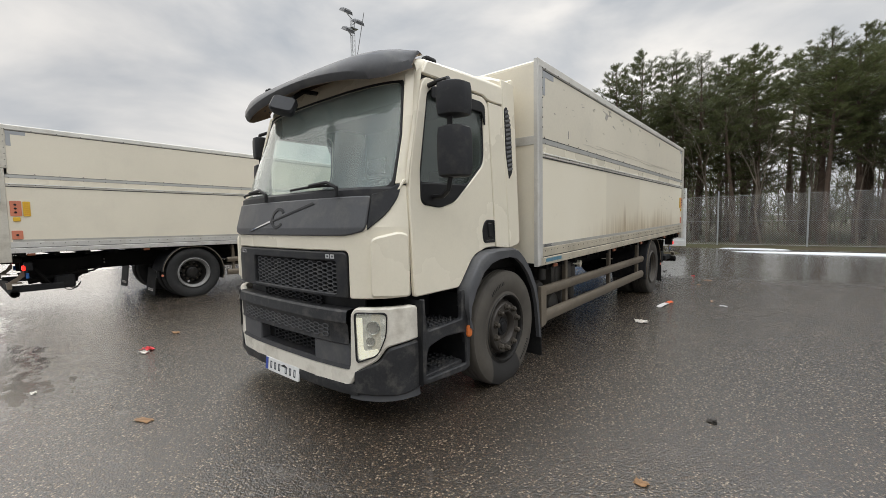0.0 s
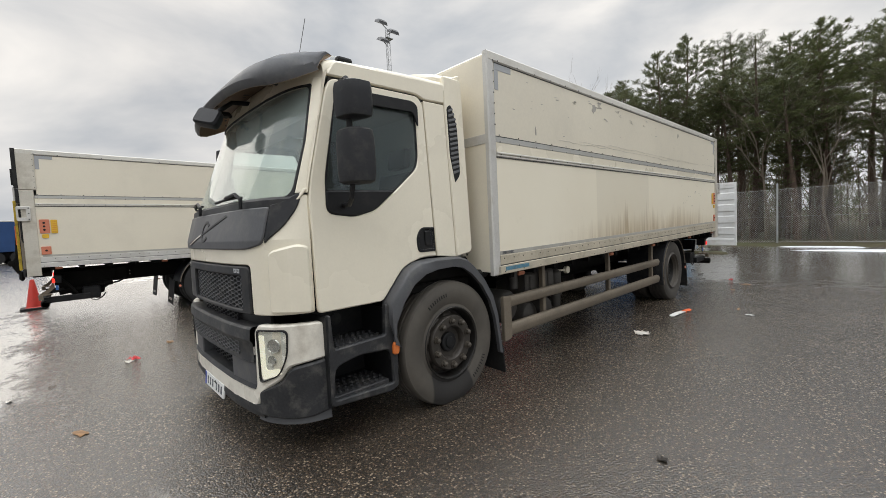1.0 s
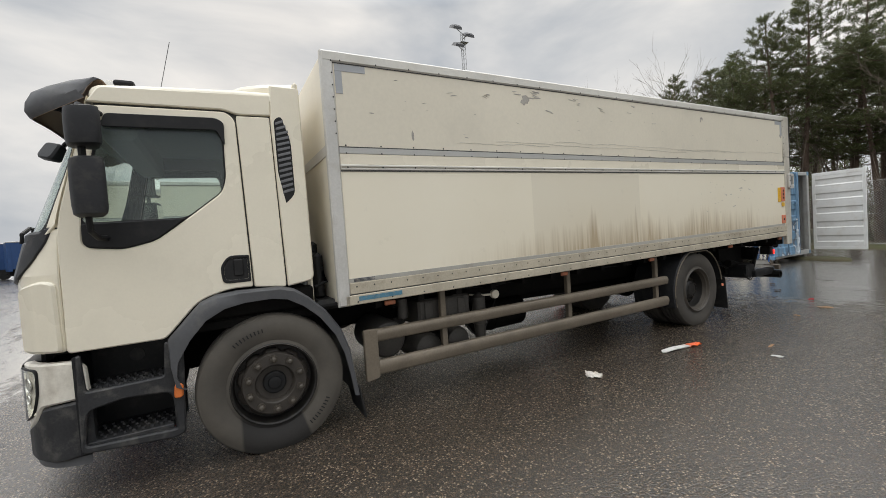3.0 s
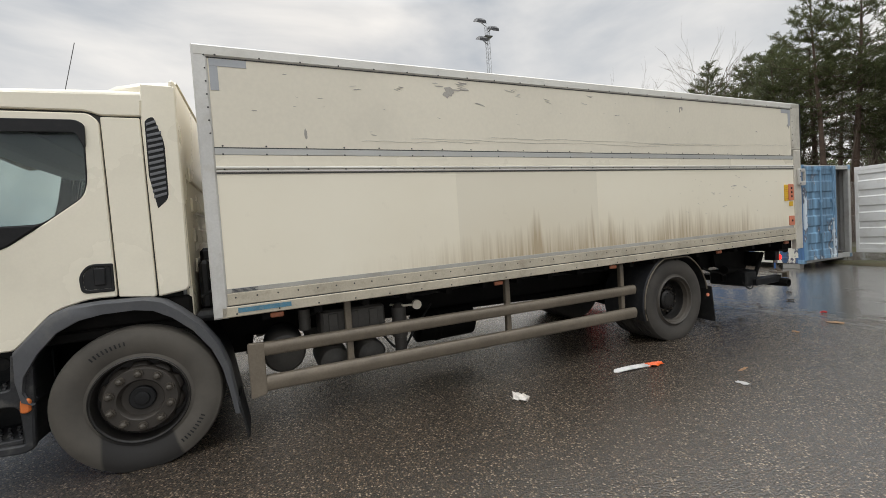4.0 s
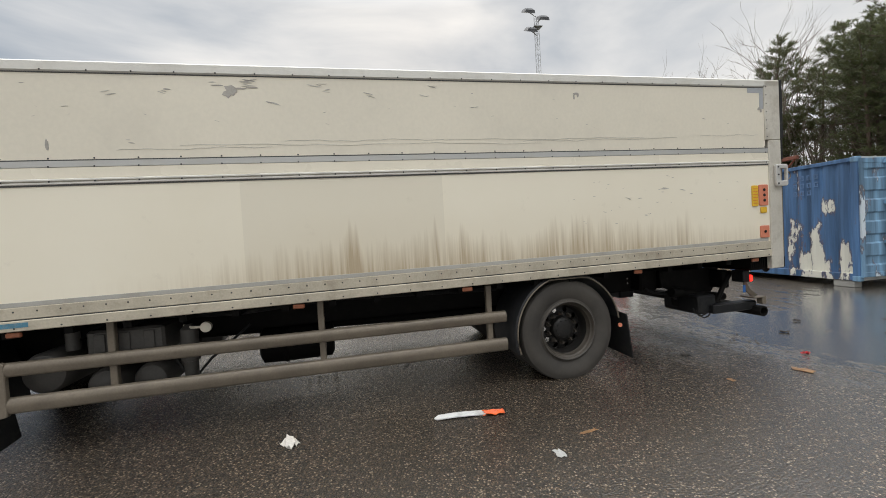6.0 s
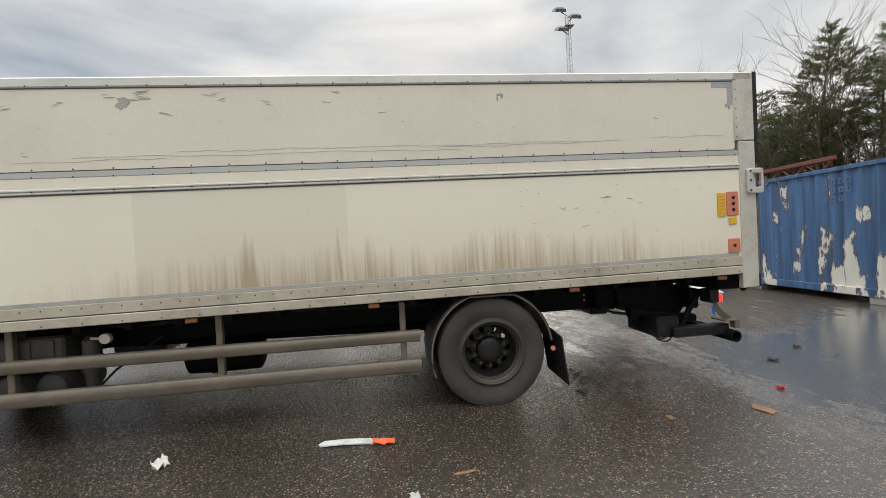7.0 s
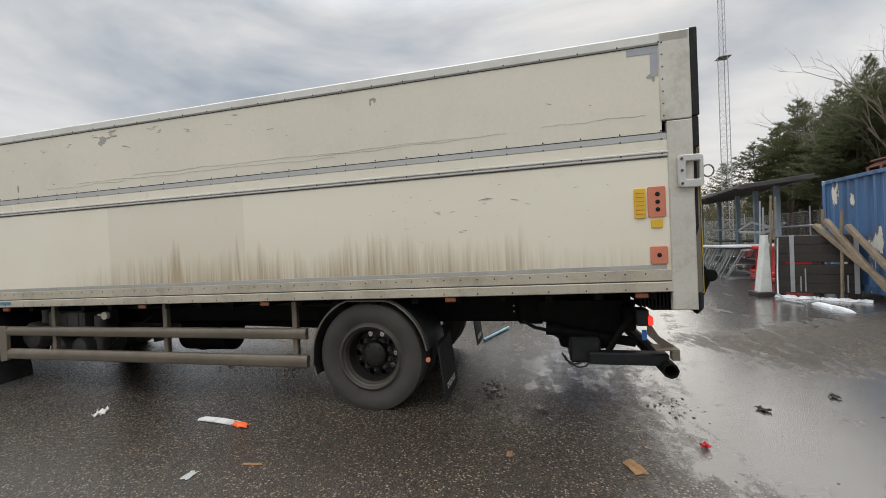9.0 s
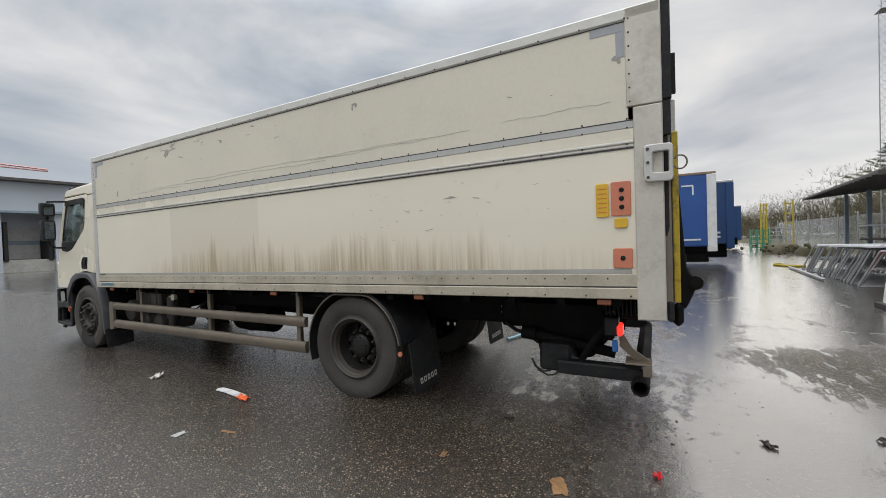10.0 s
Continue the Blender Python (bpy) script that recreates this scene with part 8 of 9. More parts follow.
plate(slab_bm, [(12.20, 0.10), (12.45, 0.10), (12.40, 1.42), (12.35, 1.42)], (), 0.26, 0.012, lambda u, v, w: Vector((-6.12 + w, u, v)))
solo("concrete_support", slab_bm, surface("pale_concrete", (0.62, 0.62, 0.57), 0.8, var=0.1, big=3, dirt=(0.3, 0.29, 0.24), dirt_amount=0.4, bump=0.1), "pale tapered concrete wall element on a timber foot", "concrete block")
slab_bm = bm_new()
box(slab_bm, -6.50, -6.02, 12.12, 12.52, 0.0, 0.098, 0.01)
solo("timber_foot", slab_bm, WOOD_DARK, "dark timber foot under the concrete element", "timber")
# plastic sheeting crumpled along the foot of the stack
bm = bm_new()
rs = random.Random(41)
rows = []
for i in range(31):
    f = i / 30
    c = Vector((-6.02 + 0.98 * f, 12.44 + 1.22 * f, 0))
    wd = 0.05 + 0.10 * abs(math.sin(f * 7.0)) + 0.06 * rs.random()
    rows.append([c + Vector((0.78, -0.62, 0)) * (wd * (j / 6 - 0.4)) + Vector((rs.uniform(-0.015, 0.015), rs.uniform(-0.015, 0.015), 0.004 + (0.065 * rs.random() if 0 < j < 6 else 0.0))) for j in range(7)])
loft(bm, rows, False)
solo("plastic_sheet", bm, surface("white_plastic_sheet", (0.66, 0.66, 0.66), 0.3, var=0.12, big=8, dirt=(0.3, 0.29, 0.27), dirt_amount=0.4), "crumpled white plastic sheet on the wet ground", "plastic sheet", smooth=20)
for i, (a, b) in enumerate((((-6.04, 13.28, 1.60), (-4.38, 13.80, 0.05)), ((-5.79, 13.33, 1.70), (-4.56, 13.76, 0.05)), ((-5.42, 13.50, 1.56), (-4.13, 13.82, 0.05)))):
    bm = bm_new()
    d = (Vector(b) - Vector(a)).normalized()
    s = d.cross(Vector((0, 0, 1))).normalized() * 0.055
    u = s.cross(d).normalized() * 0.05
    loft(bm, [[Vector(a).lerp(Vector(b), f) + s * (1 + 0.06 * math.sin(9 * f + i)) * p + u * q for p, q in ((1, 0.7), (0.7, 1), (-0.7, 1), (-1, 0.7), (-1, -0.7), (-0.7, -1), (0.7, -1), (1, -0.7))] for f in steps(0, 1, 7)])
    solo("timber_beam", bm, WOOD, "weathered timber beam leaning against the container", "timber", "leaning timber")
for i, (x, y, h, rr, lx) in enumerate(((-6.65, 12.45, 2.25, 0.022, 0.02), (-6.78, 12.6, 2.1, 0.02, -0.05), (-6.42, 12.55, 2.35, 0.025, 0.06), (-6.35, 12.62, 2.3, 0.02, 0.03), (-5.5, 13.42, 1.9, 0.03, 0.0), (-6.1, 13.4, 1.95, 0.03, 0.05))):
    bm = bm_new()
    cyl(bm, (x, y, 0.0), (x + lx, y + 0.04, h), rr, 8)
    solo("steel_pole", bm, GALV if i < 2 else WOOD, "upright pole leaning among the stored goods", "pole", "leaning poles")
bm = bm_new()
tube(bm, [(-6.15, 12.6, 1.35), (-6.0, 12.5, 0.6), (-5.7, 12.35, 0.12), (-5.3, 12.3, 0.03), (-4.9, 12.4, 0.03)], 0.02, 6)
solo("hose", bm, GALV, "grey hose hanging over the crate", "hose")


# ---- open shed with a sloping roof ----
shed = thing("open_shed", "open storage shed with pale blue posts and a dark sloping roof", "shed")
bm = bm_new()
plate(bm, [(-22.0, 15.0), (-9.6, 13.3), (-9.6, 15.3), (-22.5, 18.2)], (), 0.08, 0.01, lambda u, v, w: Vector((u, v, 3.14 + 0.10 * (v - 15) + w)))
part("roof", bm, ROOF_DARK, shed, "dark corrugated roof sheets")
for k in range(21):
    bm = bm_new()
    u0 = -22.0 + k * 0.62
    ya, yb = 15.0 - 0.137 * (u0 + 22), 18.2 - 0.225 * (u0 + 22)
    box(bm, u0 - 0.03, u0 + 0.03, 0.0, 1.0, 0.0, 0.05, 0.0)
    for v in bm.verts:
        yy = ya + (yb - ya) * v.co.y
        v.co = Vector((v.co.x, yy, 3.14 + 0.10 * (yy - 15) - 0.13 + v.co.z))
    part("roof_rib", bm, ROOF_DARK, shed)
for x, y in ((-10.4, 14.7), (-12.6, 15.1), (-15.2, 15.6), (-18.6, 16.2), (-21.5, 16.4)):
    bm = bm_new()
    box(bm, x - 0.07, x + 0.07, y - 0.07, y + 0.07, 0.0, 2.98 + 0.10 * (y - 15), 0.01)
    part("post", bm, BLUE_POST, shed, "pale blue steel post")
for x in (-12.4, -14.8, -17.2):
    for z in (1.05, 1.6):
        bm = bm_new()
        box(bm, x - 1.1, x + 1.0, 15.8, 17.4, z, z + 0.06, 0.01)
        part("shelf", bm, GALV if z > 1.3 else WOOD_DARK, shed, "loaded rack shelf")
bm = bm_new()
tube(bm, [(-11.0, 15.2, 1.75), (-12.0, 15.1, 1.45), (-13.6, 15.0, 1.5)], 0.05, 6)
tube(bm, [(-11.4, 15.0, 1.62), (-12.8, 15.05, 1.85), (-14.0, 15.1, 1.55)], 0.04, 6)
part("stored_tube", bm, GALV, shed)


# ---- scaffold frames, red goods, rubble ----
stack = thing("scaffold_stack", "heap of tilted galvanised scaffold frames under a pale board", "scaffolding")
r3 = random.Random(8)
for k in range(34):
    x = -16.2 + k * 0.19
    y0, y1 = 13.5 - 0.012 * k + r3.uniform(-0.1, 0.1), 14.9 + r3.uniform(-0.1, 0.1)
    tl = 0.55 + r3.uniform(-0.1, 0.1)
    a, b = Vector((x, y0, 0.02)), Vector((x + tl, y0 + 0.25, 0.95))
    c, d = Vector((x, y1, 0.02)), Vector((x + tl, y1 + 0.1, 0.95))
    bm = bm_new()
    for p, q in ((a, b), (c, d), (a, c), (b, d), (a.lerp(b, 0.5), c.lerp(d, 0.5))):
        cyl(bm, p, q, 0.022, 6)
    part("frame", bm, GALV, stack)
bm = bm_new()
plate(bm, [(-14.9, 13.55), (-9.5, 13.15), (-9.4, 14.9), (-14.8, 15.2)], (), 0.06, 0.01, lambda u, v, w: Vector((u, v, 1.03 + 0.02 * (u + 13) + w)))
part("cover_board", bm, SNOW, stack, "pale snowy cover board")
bm = bm_new()
plate(bm, [(-16.6, 13.1), (-11.4, 12.7), (-11.4, 12.78), (-16.6, 13.18)], (), 0.06, 0.01, lambda u, v, w: Vector((u, v, 0.09 + w)))
part("base_board", bm, GALV, stack, "grey metal skid on the ground")
red = thing("red_skip", "bright red steel skip beside the scaffold heap", "skip")
bm = bm_new()
plate(bm, [(-9.5, 0.02), (-8.5, 0.02), (-8.3, 1.05), (-9.6, 1.05)], (), 1.1, 0.02, lambda u, v, w: Vector((u, 13.65 - w, v)))
part("body", bm, RED, red)
for z in (0.14, 0.30, 1.03):
    bm = bm_new()
    box(bm, -9.65, -8.3, 13.54, 13.64, z - 0.05, z + 0.05, 0.02)
    part("rim_bar", bm, RED, red)
bm = bm_new()
for k in range(3):
    box(bm, -16.8, -13.6, 16.4 + k * 0.3, 16.6 + k * 0.3, 0.35 + 0.05 * k, 0.55 + 0.05 * k, 0.02)
box(bm, -16.6, -16.4, 16.4, 17.2, 0.0, 0.35)
box(bm, -14.0, -13.8, 16.4, 17.2, 0.0, 0.35)
solo("red_beams", bm, RED, "red steel beams stacked on blocks", "steel beams")
bm = bm_new()
blob(bm, -32.5, 16.3, 2.6, 1.1, 0.55, 12)
blob(bm, -27.5, 16.9, 1.5, 0.7, 0.45, 15)
for k in range(60):
    c = Vector((-30.5 + r3.gauss(0, 1.9), 15.9 + r3.gauss(0, 0.7), 0.1 + 0.5 * r3.random()))
    rr = r3.uniform(0.04, 0.12)
    box(bm, -rr, rr, -rr * 0.8, rr * 0.8, -rr * 0.6, rr * 0.6, 0.02, pose(c.x, c.y, c.z, r3.random() * 90, r3.random() * 90, r3.random() * 90))
solo("rubble_heap", bm, SOIL, "heap of earth and broken rubble", "rubble", kind="stuff")
bm = bm_new()
tube(bm, [(-19.0, 13.4, 0.04), (-18.3, 13.0, 0.05), (-17.5, 13.3, 0.04), (-17.2, 13.8, 0.05)], 0.05, 6)
solo("yellow_hose", bm, YELLOW_STEEL, "yellow hose lying on the asphalt", "hose")


def rack(name, x, y, wid, h, mat, label, bays, rungs):
    t = thing(name, label, "rack", "stacked steel racks", at=(x, y, 0), rz=8)
    for i in range(bays + 1):
        for yy in (0.0, 1.2):
            bm = bm_new()
            box(bm, -0.04, 0.04, -0.04, 0.04, 0, h, 0.0, pose(wid * i / bays, yy, 0))
            for v in bm.verts:
                pass
            part("upright", bm, mat, t)
    for j in range(rungs):
        z = h * (j + 0.6) / rungs
        for yy in (0.0, 1.2):
            bm = bm_new()
            box(bm, 0, wid, yy - 0.025, yy + 0.025, z - 0.03, z + 0.03)
            part("rung", bm, mat, t)
    return t


rack("yellow_rack", -38.6, 16.3, 0.4, 3.9, YELLOW_STEEL, "tall yellow steel rack in the yard", 2, 9).rotation_euler[2] = radians(78)
rack("yellow_rack", -38.8, 18.0, 0.5, 4.1, YELLOW_STEEL, "narrow yellow steel frame in the yard", 1, 5).rotation_euler[2] = radians(78)
rack("green_rack", -36.5, 15.2, 1.2, 1.7, GREEN_STEEL, "low green steel rack in the yard", 3, 5).rotation_euler[2] = radians(75)
rack("grey_rack", -37.2, 16.6, 1.3, 1.9, GALV, "low grey steel rack in the yard", 3, 6).rotation_euler[2] = radians(78)


# ---- parked trailers ----
def trailer(x, y, rz, length, height, tarp, label, frame_mat, sign):
    t = thing("curtain_trailer", label, "trailer", "parked trailers", at=(x, y, 0), rz=rz)
    w = 2.55
    bm = bm_new()
    n = int(length / 0.45)
    pts = [(length * i / n, 0.018 * math.sin(i * 2.1) + 0.012 * math.sin(i * 5.3)) for i in range(n + 1)]
    loft(bm, [[Vector((a, -d + (0.02 * math.sin(a * 3 + z) if 1.3 < z < height - 0.1 else 0), z)) for a, d in pts] for z in (1.05, 1.35, 1.9, 2.6, height - 0.1)], False)
    part("curtain", bm, tarp, t, "creased side curtain")
    bm = bm_new()
    box(bm, 0.02, length - 0.02, 0.03, w - 0.02, 1.0, height - 0.02, 0.02)
    part("body", bm, tarp, t)
    bm = bm_new()
    box(bm, -0.04, length + 0.04, -0.03, w + 0.03, height - 0.1, height, 0.02)
    part("roof_rail", bm, WOOD if frame_mat is WHITE_CONT else ALU, t, "pale roof rail")
    for a in (-0.05, length - 0.03):
        bm = bm_new()
        box(bm, a if a < 0 else a - 0.24, a + 0.30 if a < 0 else a + 0.08, -0.05, w + 0.05, 0.80, height - 0.102, 0.02)
        part("end_frame", bm, frame_mat, t, "pale end frame")
    bm = bm_new()
    box(bm, 0, length, 0.3, w - 0.3, 0.75, 1.0, 0.02)
    # added dark box fills the underside, standing in for its shade
    box(bm, 0.2, length - 0.2, 0.35, w - 0.35, 0.35, 0.75, 0.02)
    part("chassis", bm, CHASSIS, t)
    for a in (1.4, 2.7, 4.0):
        for yy in (0.02, w - 0.32):
            bm = bm_new()
            cyl(bm, (a, yy, 0.5), (a, yy + 0.3, 0.5), 0.5, 24)
            cyl(bm, (a, yy - 0.005, 0.5), (a, yy + 0.305, 0.5), 0.26, 16)
            part("wheel", bm, RUBBER, t, "black trailer wheel")
    bm = bm_new()
    box(bm, -0.1, -0.05, 0.1, w - 0.1, 0.45, 0.65, 0.02)
    part("under_run_bar", bm, CHASSIS, t)
    for u, v, a, b in sign:
        bm = bm_new()
        plate(bm, [(u, v), (u + a, v), (u + a, v + b), (u, v + b)], (), 0.01, 0.001, lambda q, z, wv: Vector((q, -0.045 - wv, z)))
        part("curtain_mark", bm, SNOW, t, "plain white bar on the curtain")
    return t


trailer(-14.9, 5.0, 91, 5.5, 4.0, TARP, "blue curtain-sided trailer with pale posts", WHITE_CONT, [(4.35, 3.45, 0.42, 0.06), (4.72, 3.1, 0.06, 0.35), (2.0, 1.25, 3.0, 0.07)])
trailer(-18.6, 2.6, 91, 9.0, 4.0, TARP_NAVY, "navy curtain-sided trailer parked in a row", TARP_NAVY, [(7.9, 3.4, 0.42, 0.06), (6.2, 1.5, 2.3, 0.09), (6.2, 1.3, 2.3, 0.09)])
trailer(-41.5, 6.4, 91, 9.0, 4.0, TARP_NAVY, "navy curtain-sided trailer parked in a row", TARP_NAVY, [(7.9, 3.2, 0.5, 0.08)])
for i, (x, y, rz) in enumerate(((-48.9, -17.6, 112), (-50.9, -22.8, 112), (-47.4, -12.5, 112), (-52.4, -27.9, 112), (-45.9, -7.3, 112))):
    trailer(x, y, rz, 4.6, 3.65, TARP_NAVY, "dark blue box trailer parked far across the yard", TARP_NAVY, [(1.0, 2.9, 1.1, 0.32), (2.0, 2.35, 0.9, 0.12), (1.2, 1.4, 0.8, 0.18), (1.2, 1.15, 1.0, 0.12)] if i == 0 else [(0.6, 2.3, 0.35, 0.7)])

# ---- loading dock building ----
dock = thing("dock_building", "long grey warehouse with dark loading docks and a flat roof", "building", at=(-6.0, -43.2, 0), rz=-4)
bm = bm_new()
box(bm, -22, 40, -18, -0.6, 5.6, 8.35, 0.02)
part("upper_wall", bm, FACADE, dock, "pale grey sheet wall")
bm = bm_new()
box(bm, -22.3, 40.3, -18, 0.2, 8.352, 8.62, 0.02)
part("roof_edge", bm, ROOF_DARK, dock, "dark flat roof edge")
bm = bm_new()
box(bm, -22, 40, -18, -2.2, 0.0, 5.6, 0.02)
part("lower_wall", bm, FACADE, dock)
bm = bm_new()
box(bm, -22, 40, -0.6, 0.9, 5.35, 5.6, 0.03)
part("canopy", bm, BLUE_POST, dock, "steel canopy over the docks")
bm = bm_new()
box(bm, -22, 40, -2.2, 0.2, 0.0, 1.15, 0.02)
part("dock_platform", bm, CONCRETE, dock, "concrete dock platform")
for k in range(14):
    x = -20.5 + k * 4.4
    bm = bm_new()
    box(bm, x - 0.45, x + 0.45, -2.0, 0.5, 0.0, 5.35, 0.03)
    part("dock_pillar", bm, FACADE, dock, "grey dock pillar")
    bm = bm_new()
    box(bm, x + 0.9, x + 3.5, -2.19, -2.1, 1.2, 4.2, 0.02)
    d = part("dock_door", bm, GREY_CONT, dock, "pale dock door")
    bm = bm_new()
    box(bm, x + 0.85, x + 3.55, -2.1, -2.04, 2.55, 2.95, 0.01)
    part("door_band", bm, BLUE_POST, d)
    for dx in (0.6, 3.55):
        bm = bm_new()
        box(bm, x + dx, x + dx + 0.3, -2.1, 0.35, 1.0, 4.6, 0.05)
        part("dock_cushion", bm, RUBBER, dock, "black dock cushion")
bm = bm_new()
tube(bm, [(-6.0, -70.0, 14.3), (-21.8, -70.0, 13.95)], 0.12, 4)
tube(bm, [(-6.0, -70.0, 13.7), (-21.8, -70.0, 13.7)], 0.10, 4)
tube(bm, [(-6.0, -70.0, 0.0), (-6.0, -70.0, 15.5)], 0.5, 4)
solo("crane", bm, surface("faded_red_crane_paint", (0.55, 0.30, 0.27), 0.6), "pale red tower crane boom far behind the warehouse", "crane")

# ---- floodlight mast ----
mast = thing("floodlight_mast", "tall galvanised lattice mast with three floodlights", "lamp mast", at=(-24.2, 18.85, 0))
legs = [(math.cos(a), math.sin(a)) for a in (0.5, 2.6, 4.7)]
def mast_w(z):
    return 0.30 if z < 12.4 else 0.20
for lx, ly in legs:
    for z0, z1 in ((0, 12.4), (12.4, 18.0)):
        bm = bm_new()
        w = mast_w(z0 + 0.1)
        cyl(bm, (lx * w, ly * w, z0), (lx * w, ly * w, z1), 0.022 if z0 else 0.026, 6)
        part("leg", bm, GALV, mast)
bm = bm_new()
z, k = 0.3, 0
while z < 17.7:
    w = mast_w(z)
    for i in range(3):
        a, b = legs[i], legs[(i + 1) % 3]
        cyl(bm, (a[0] * w, a[1] * w, z), (b[0] * w, b[1] * w, z + 0.4), 0.008, 4, None, False)
        cyl(bm, (a[0] * w, a[1] * w, z + 0.4), (b[0] * w, b[1] * w, z + 0.4), 0.007, 4, None, False)
    z += 0.4
part("lacing", bm, GALV, mast, "thin diagonal lacing", smooth=0, kind="stuff")
for y, z, s in ((-0.75, 18.35, -1), (0.42, 17.9, 1), (-0.62, 16.95, -1)):
    bm = bm_new()
    tube(bm, [(0, 0, z - 0.35), (0.05, y * 0.7, z - 0.1), (0.1, y, z)], 0.035, 6)
    a = part("bracket", bm, GALV, mast)
    bm = bm_new()
    mm = pose(0.25, y, z - 0.05, 0, 28, 0)
    rows = []
    for d, sx, sy in ((0.16, 0.16, 0.22), (0.06, 0.30, 0.36), (-0.10, 0.34, 0.42), (-0.14, 0.36, 0.44)):
        rows.append([mm @ Vector((px * sx, py * sy, d)) for px, py in ((-1, -1), (1, -1), (1, 1), (-1, 1))])
    loft(bm, rows)
    fl = part("floodlight", bm, PLASTIC_MID, mast, "grey floodlight housing")
    bm = bm_new()
    vs = [bm.verts.new(mm @ Vector((px * 0.33, py * 0.41, -0.145))) for px, py in ((-1, -1), (1, -1), (1, 1), (-1, 1))]
    bm.faces.new(vs)
    part("lamp_glass", bm, GALV, fl, smooth=0)
for hgt in (12.4, 17.2):
    bm = bm_new()
    box(bm, -0.34, 0.34, -0.34, 0.34, hgt - 0.02, hgt + 0.02)
    part("flange", bm, GALV, mast)

far_mast = thing("yard_lamp", "slim grey lamp mast far across the yard", "lamp mast", at=(-75.5, -10.9, 0), rz=10)
bm = bm_new()
cyl(bm, (0, 0, 0), (0, 0, 9.3), 0.11, 8, 0.07)
part("pole", bm, GALV, far_mast)
bm = bm_new()
box(bm, -0.05, 0.05, -1.5, 1.5, 9.2, 9.28, 0.01)
part("cross_arm", bm, GALV, far_mast)
for y in (-1.4, -0.5, 0.5, 1.4):
    bm = bm_new()
    box(bm, -0.12, 0.22, y - 0.2, y + 0.2, 9.281, 9.50, 0.04)
    part("floodlight", bm, PLASTIC_MID, far_mast, "small grey floodlight")

# ---- cone and litter ----
cone = thing("traffic_cone", "faded orange traffic cone beside the second truck", "traffic cone", at=(-9.8, -2.81, 0))
bm = bm_new()
plate(bm, rounded([(-0.24, -0.24), (0.24, -0.24), (0.24, 0.24), (-0.24, 0.24)], 0.06), (), 0.04, 0.01, lambda u, v, w: Vector((u, v, 0.045 + w)))
part("base", bm, RUBBER, cone, "dark rubber base")
bm = bm_new()
lathe(bm, (0, 0, 0.04), (0, 0, 1), [(0.0, 0.16), (0.02, 0.14), (0.62, 0.042), (0.65, 0.03), (0.65, 0.015)], 28)
part("body", bm, ORANGE_CONE, cone)


def crumple(name, x, y, sx, sy, h, mat, label, cat, seed, rz=0.0):
    r = random.Random(seed)
    bm = bm_new()
    n = 5
    grid = [[Vector(((i / n - 0.5) * sx * 2 + r.uniform(-0.2, 0.2) * sx, (j / n - 0.5) * sy * 2 + r.uniform(-0.2, 0.2) * sy, 0.003 + h * r.random() ** 1.4)) for i in range(n + 1)] for j in range(n + 1)]
    loft(bm, grid, False)
    ge = bmesh.ops.extrude_face_region(bm, geom=bm.faces[:])
    for v in [e for e in ge["geom"] if isinstance(e, bmesh.types.BMVert)]:
        v.co.z += 0.003
    return solo(name, bm, mat, label, cat, "litter on the asphalt", smooth=0, at=(x, y, 0), rz=rz)


crumple("paper_scrap", 1.66, 2.93, 0.075, 0.05, 0.05, PAPER, "crumpled pale paper scrap on the asphalt", "litter", 1, 40)
bm = bm_new()
plate(bm, [(-0.02, 0.0), (0.0, -0.035), (0.42, -0.045), (0.44, 0.035), (0.02, 0.04)], (), 0.012, 0.003, lambda u, v, w: Vector((u, v, 0.022 + 0.006 * math.sin(u * 9) + w)), steps(0.0, 0.42, 6))
solo("plastic_strip", bm, surface("white_plastic_strip", (0.74, 0.73, 0.70), 0.5, dirt=(0.1, 0.09, 0.08), dirt_amount=0.6), "broken white plastic strip lying on the asphalt", "litter", "litter on the asphalt", at=(1.64, 4.10, 0), rz=86)
crumple("orange_shard", 1.70, 4.58, 0.085, 0.045, 0.035, surface("orange_shard_plastic", (0.75, 0.12, 0.02), 0.4, var=0.2, big=20), "bright orange plastic shard beside the strip", "litter", 2, 80)
crumple("red_wrapper", 1.53, 8.34, 0.032, 0.028, 0.03, RED_LITTER, "crumpled red and white wrapper", "litter", 3)
crumple("red_wrapper", -2.71, -1.73, 0.07, 0.04, 0.04, RED_LITTER, "crushed red and white carton", "litter", 4, 30)
crumple("paper_scrap", -2.60, -1.80, 0.05, 0.03, 0.03, PAPER, "small white scrap beside the red carton", "litter", 5, 30)
crumple("dead_leaf", 1.88, 7.80, 0.085, 0.045, 0.008, LEAF, "wet brown leaf pressed on the asphalt", "leaf", 6, 20)
crumple("dead_leaf", 2.55, -0.80, 0.035, 0.025, 0.012, LEAF, "small wet orange-brown leaf", "leaf", 7)
crumple("dead_leaf", 1.83, 6.97, 0.035, 0.02, 0.01, LEAF, "small wet orange-brown leaf", "leaf", 8)
crumple("dark_clod", 1.11, 6.55, 0.05, 0.035, 0.03, WOOD_DARK, "dark clod of mud behind the wheel", "mud", 9)
crumple("dead_leaf", -3.30, -1.25, 0.05, 0.04, 0.03, LEAF, "curled wet brown leaf", "leaf", 10)
crumple("paper_scrap", -2.03, -2.77, 0.035, 0.02, 0.015, PAPER, "tiny white paper scrap", "litter", 12)
crumple("flat_scrap", -0.61, -2.30, 0.07, 0.03, 0.006, LEAF, "flat pale brown scrap", "litter", 13, 20)
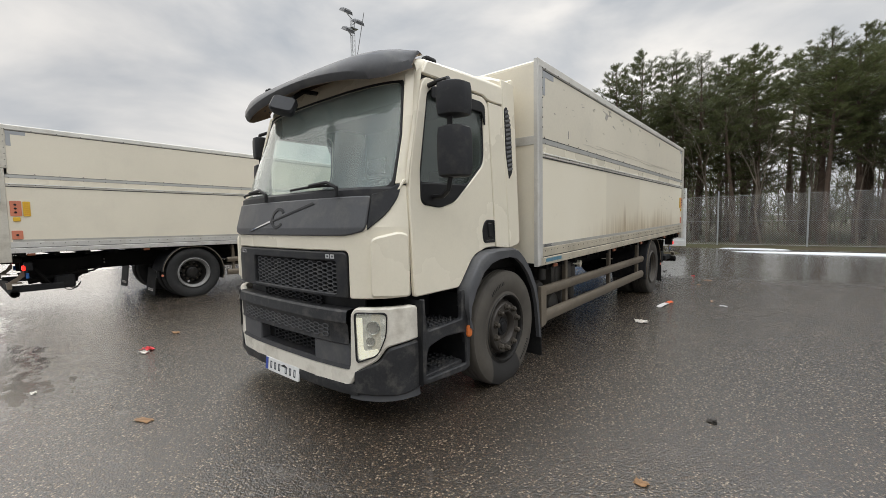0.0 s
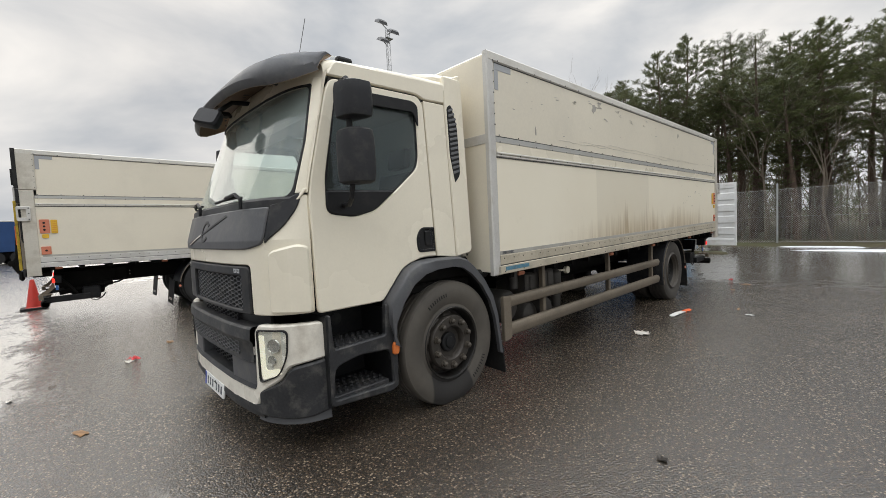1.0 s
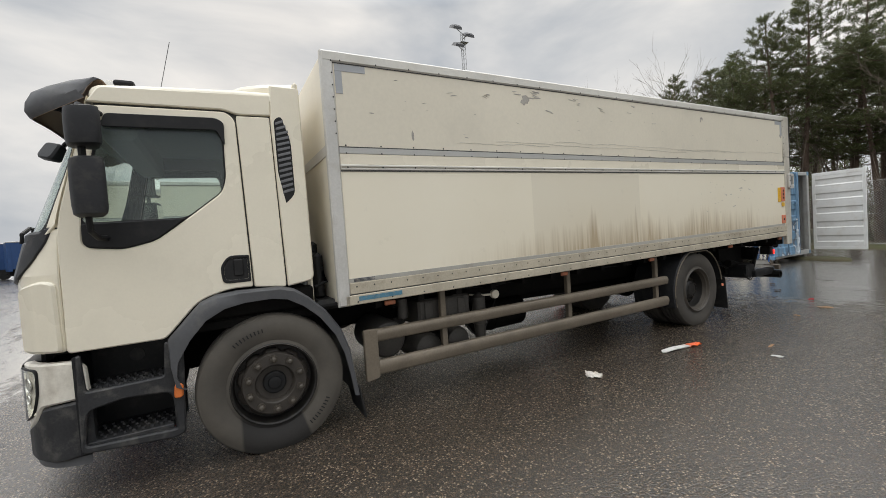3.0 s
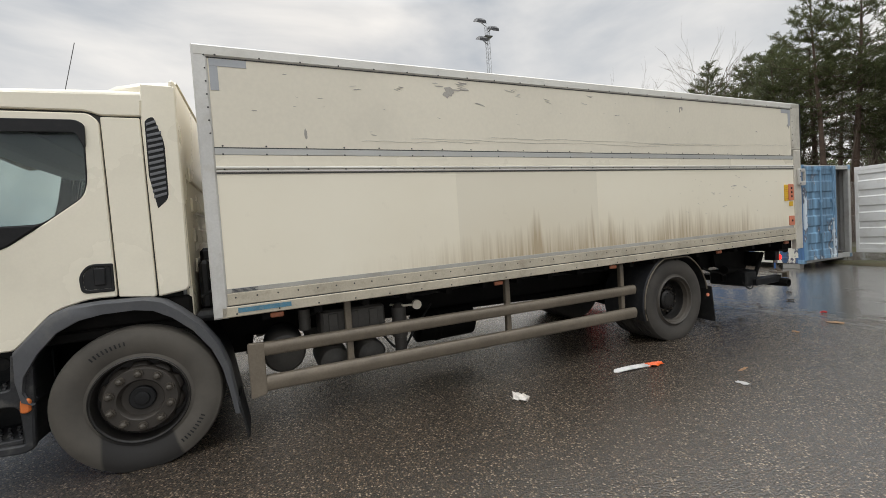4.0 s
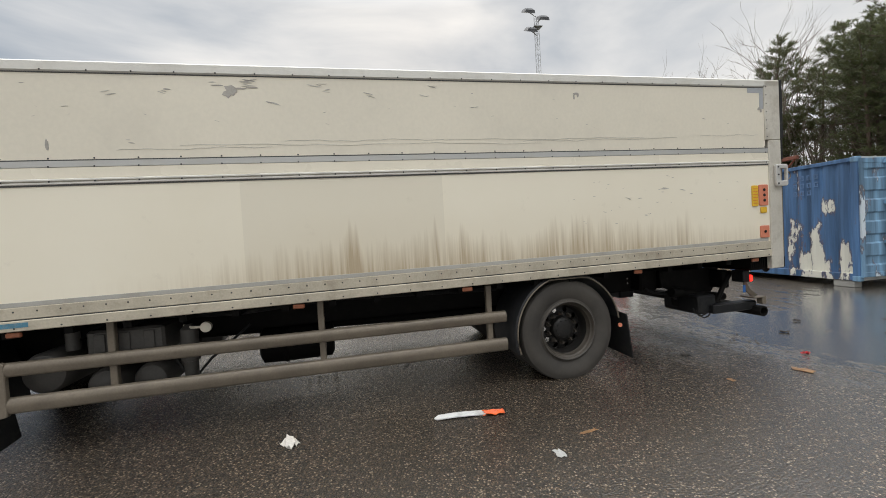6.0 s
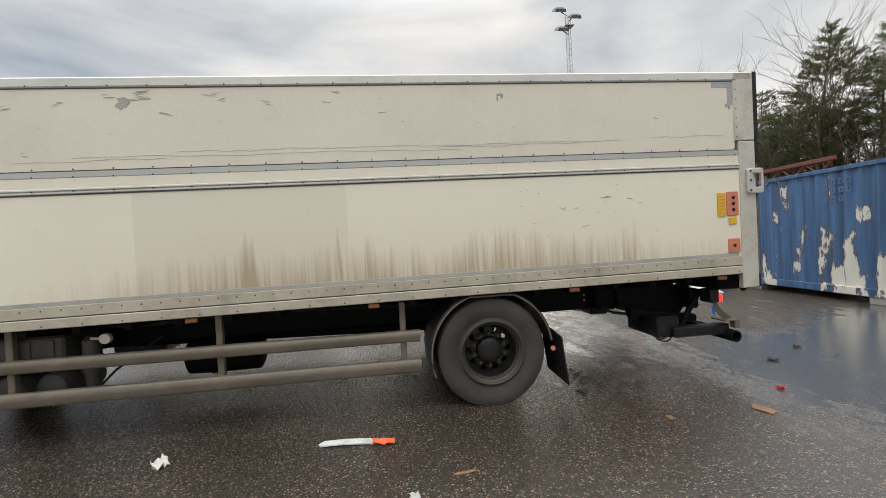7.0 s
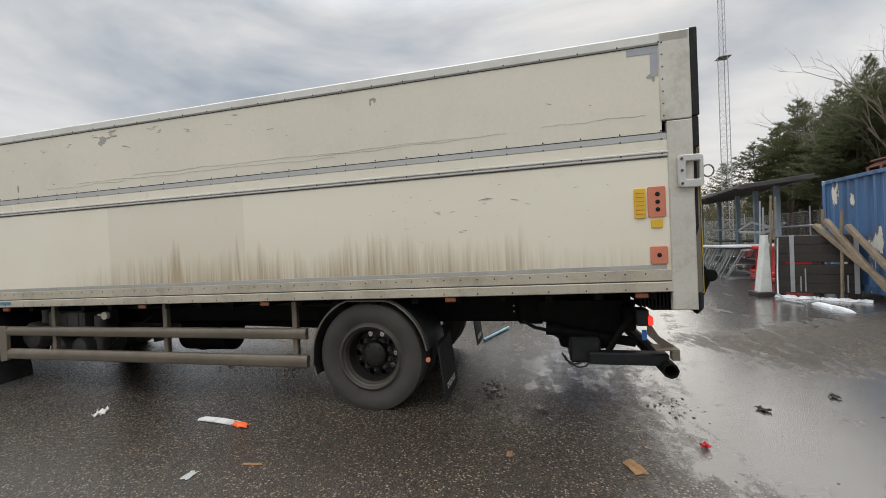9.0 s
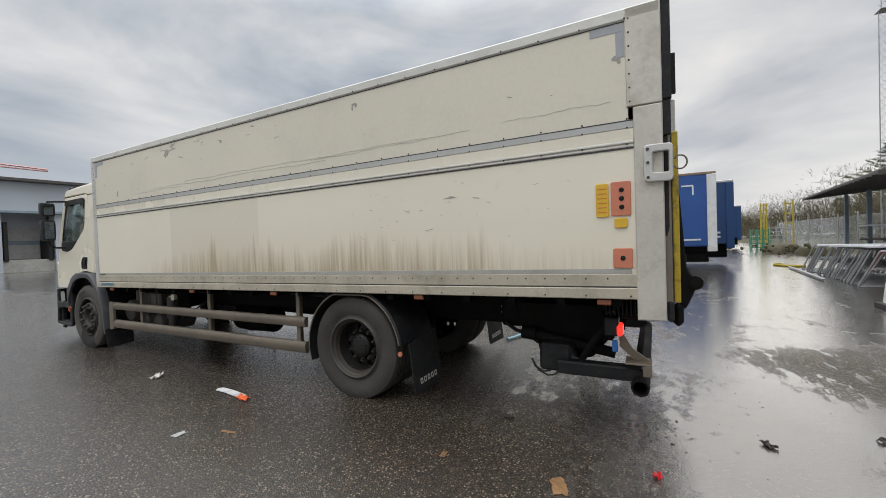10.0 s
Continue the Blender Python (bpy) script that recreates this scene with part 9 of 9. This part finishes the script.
crumple("dark_clod", 2.77, 0.24, 0.03, 0.02, 0.02, WOOD_DARK, "dark bit of bark", "mud", 14)
crumple("flat_scrap", 2.45, 4.79, 0.05, 0.03, 0.006, GREY_CONT, "flattened grey paper scrap", "litter", 15)
crumple("flat_scrap", 2.25, 5.15, 0.07, 0.014, 0.005, LEAF, "thin flat strip of wet paper", "litter", 16, 100)
crumple("dark_clod", 0.78, 9.05, 0.05, 0.03, 0.025, WOOD_DARK, "dark wet clod of mud on the asphalt", "mud", 21, 30)
crumple("dark_clod", 0.41, 9.78, 0.04, 0.03, 0.03, WOOD_DARK, "dark wet clod of mud on the asphalt", "mud", 22, 10)
crumple("dark_clod", 1.05, 7.2, 0.05, 0.02, 0.02, WOOD_DARK, "dark wet clod of mud on the asphalt", "mud", 23, 70)
bm = bm_new()
cyl(bm, (-1.48, 6.34, 0.03), (-2.42, 6.65, 0.03), 0.022, 12)
solo("blue_pipe", bm, surface("pale_blue_pipe", (0.25, 0.45, 0.52), 0.35), "pale blue plastic pipe lying behind the wheels", "pipe")
# mud clods, crumbs and twigs that nobody could count
bm = bm_new()
r5 = random.Random(33)
for cx, cy, sx, sy, n, big in ((0.66, 6.70, 0.20, 0.09, 130, 0.016), (0.75, 8.34, 0.15, 0.12, 70, 0.012), (0.6, 8.5, 0.9, 0.6, 60, 0.005), (1.0, 6.9, 0.9, 0.8, 70, 0.006), (0.15, 4.85, 0.14, 0.10, 60, 0.014), (0.12, 4.05, 0.16, 0.12, 45, 0.013), (0.08, 3.15, 0.12, 0.12, 35, 0.012), (0.0, 3.5, 0.8, 1.6, 60, 0.007), (-2.0, 11.0, 3.0, 2.0, 90, 0.010), (0.6, 9.4, 1.3, 0.8, 50, 0.005), (2.2, 3.5, 1.1, 2.6, 90, 0.004), (0.4, -2.6, 2.4, 1.3, 60, 0.005)):
    for k in range(n):
        x, y = cx + r5.gauss(0, sx), cy + r5.gauss(0, sy)
        a = 0.002 + big * r5.random() ** 2.2
        turn, n = r5.random() * 6.28, r5.randint(5, 7)
        long = r5.uniform(1.0, 2.6)
        low, top = [], []
        for j in range(n):
            q = turn + 6.283 * j / n
            u, w = a * long * r5.uniform(0.6, 1.2) * math.cos(q), a * r5.uniform(0.6, 1.2) * math.sin(q)
            u, w = u * math.cos(turn) - w * math.sin(turn), u * math.sin(turn) + w * math.cos(turn)
            low.append(Vector((x + u, y + w, 0.0003)))
            top.append(Vector((x + u * 0.6, y + w * 0.6, a * r5.uniform(0.3, 0.8))))
        loft(bm, [low, top])
solo("mud_crumbs", bm, WOOD_DARK, "scattered dark crumbs of mud and twigs", "debris", kind="stuff", smooth=0)
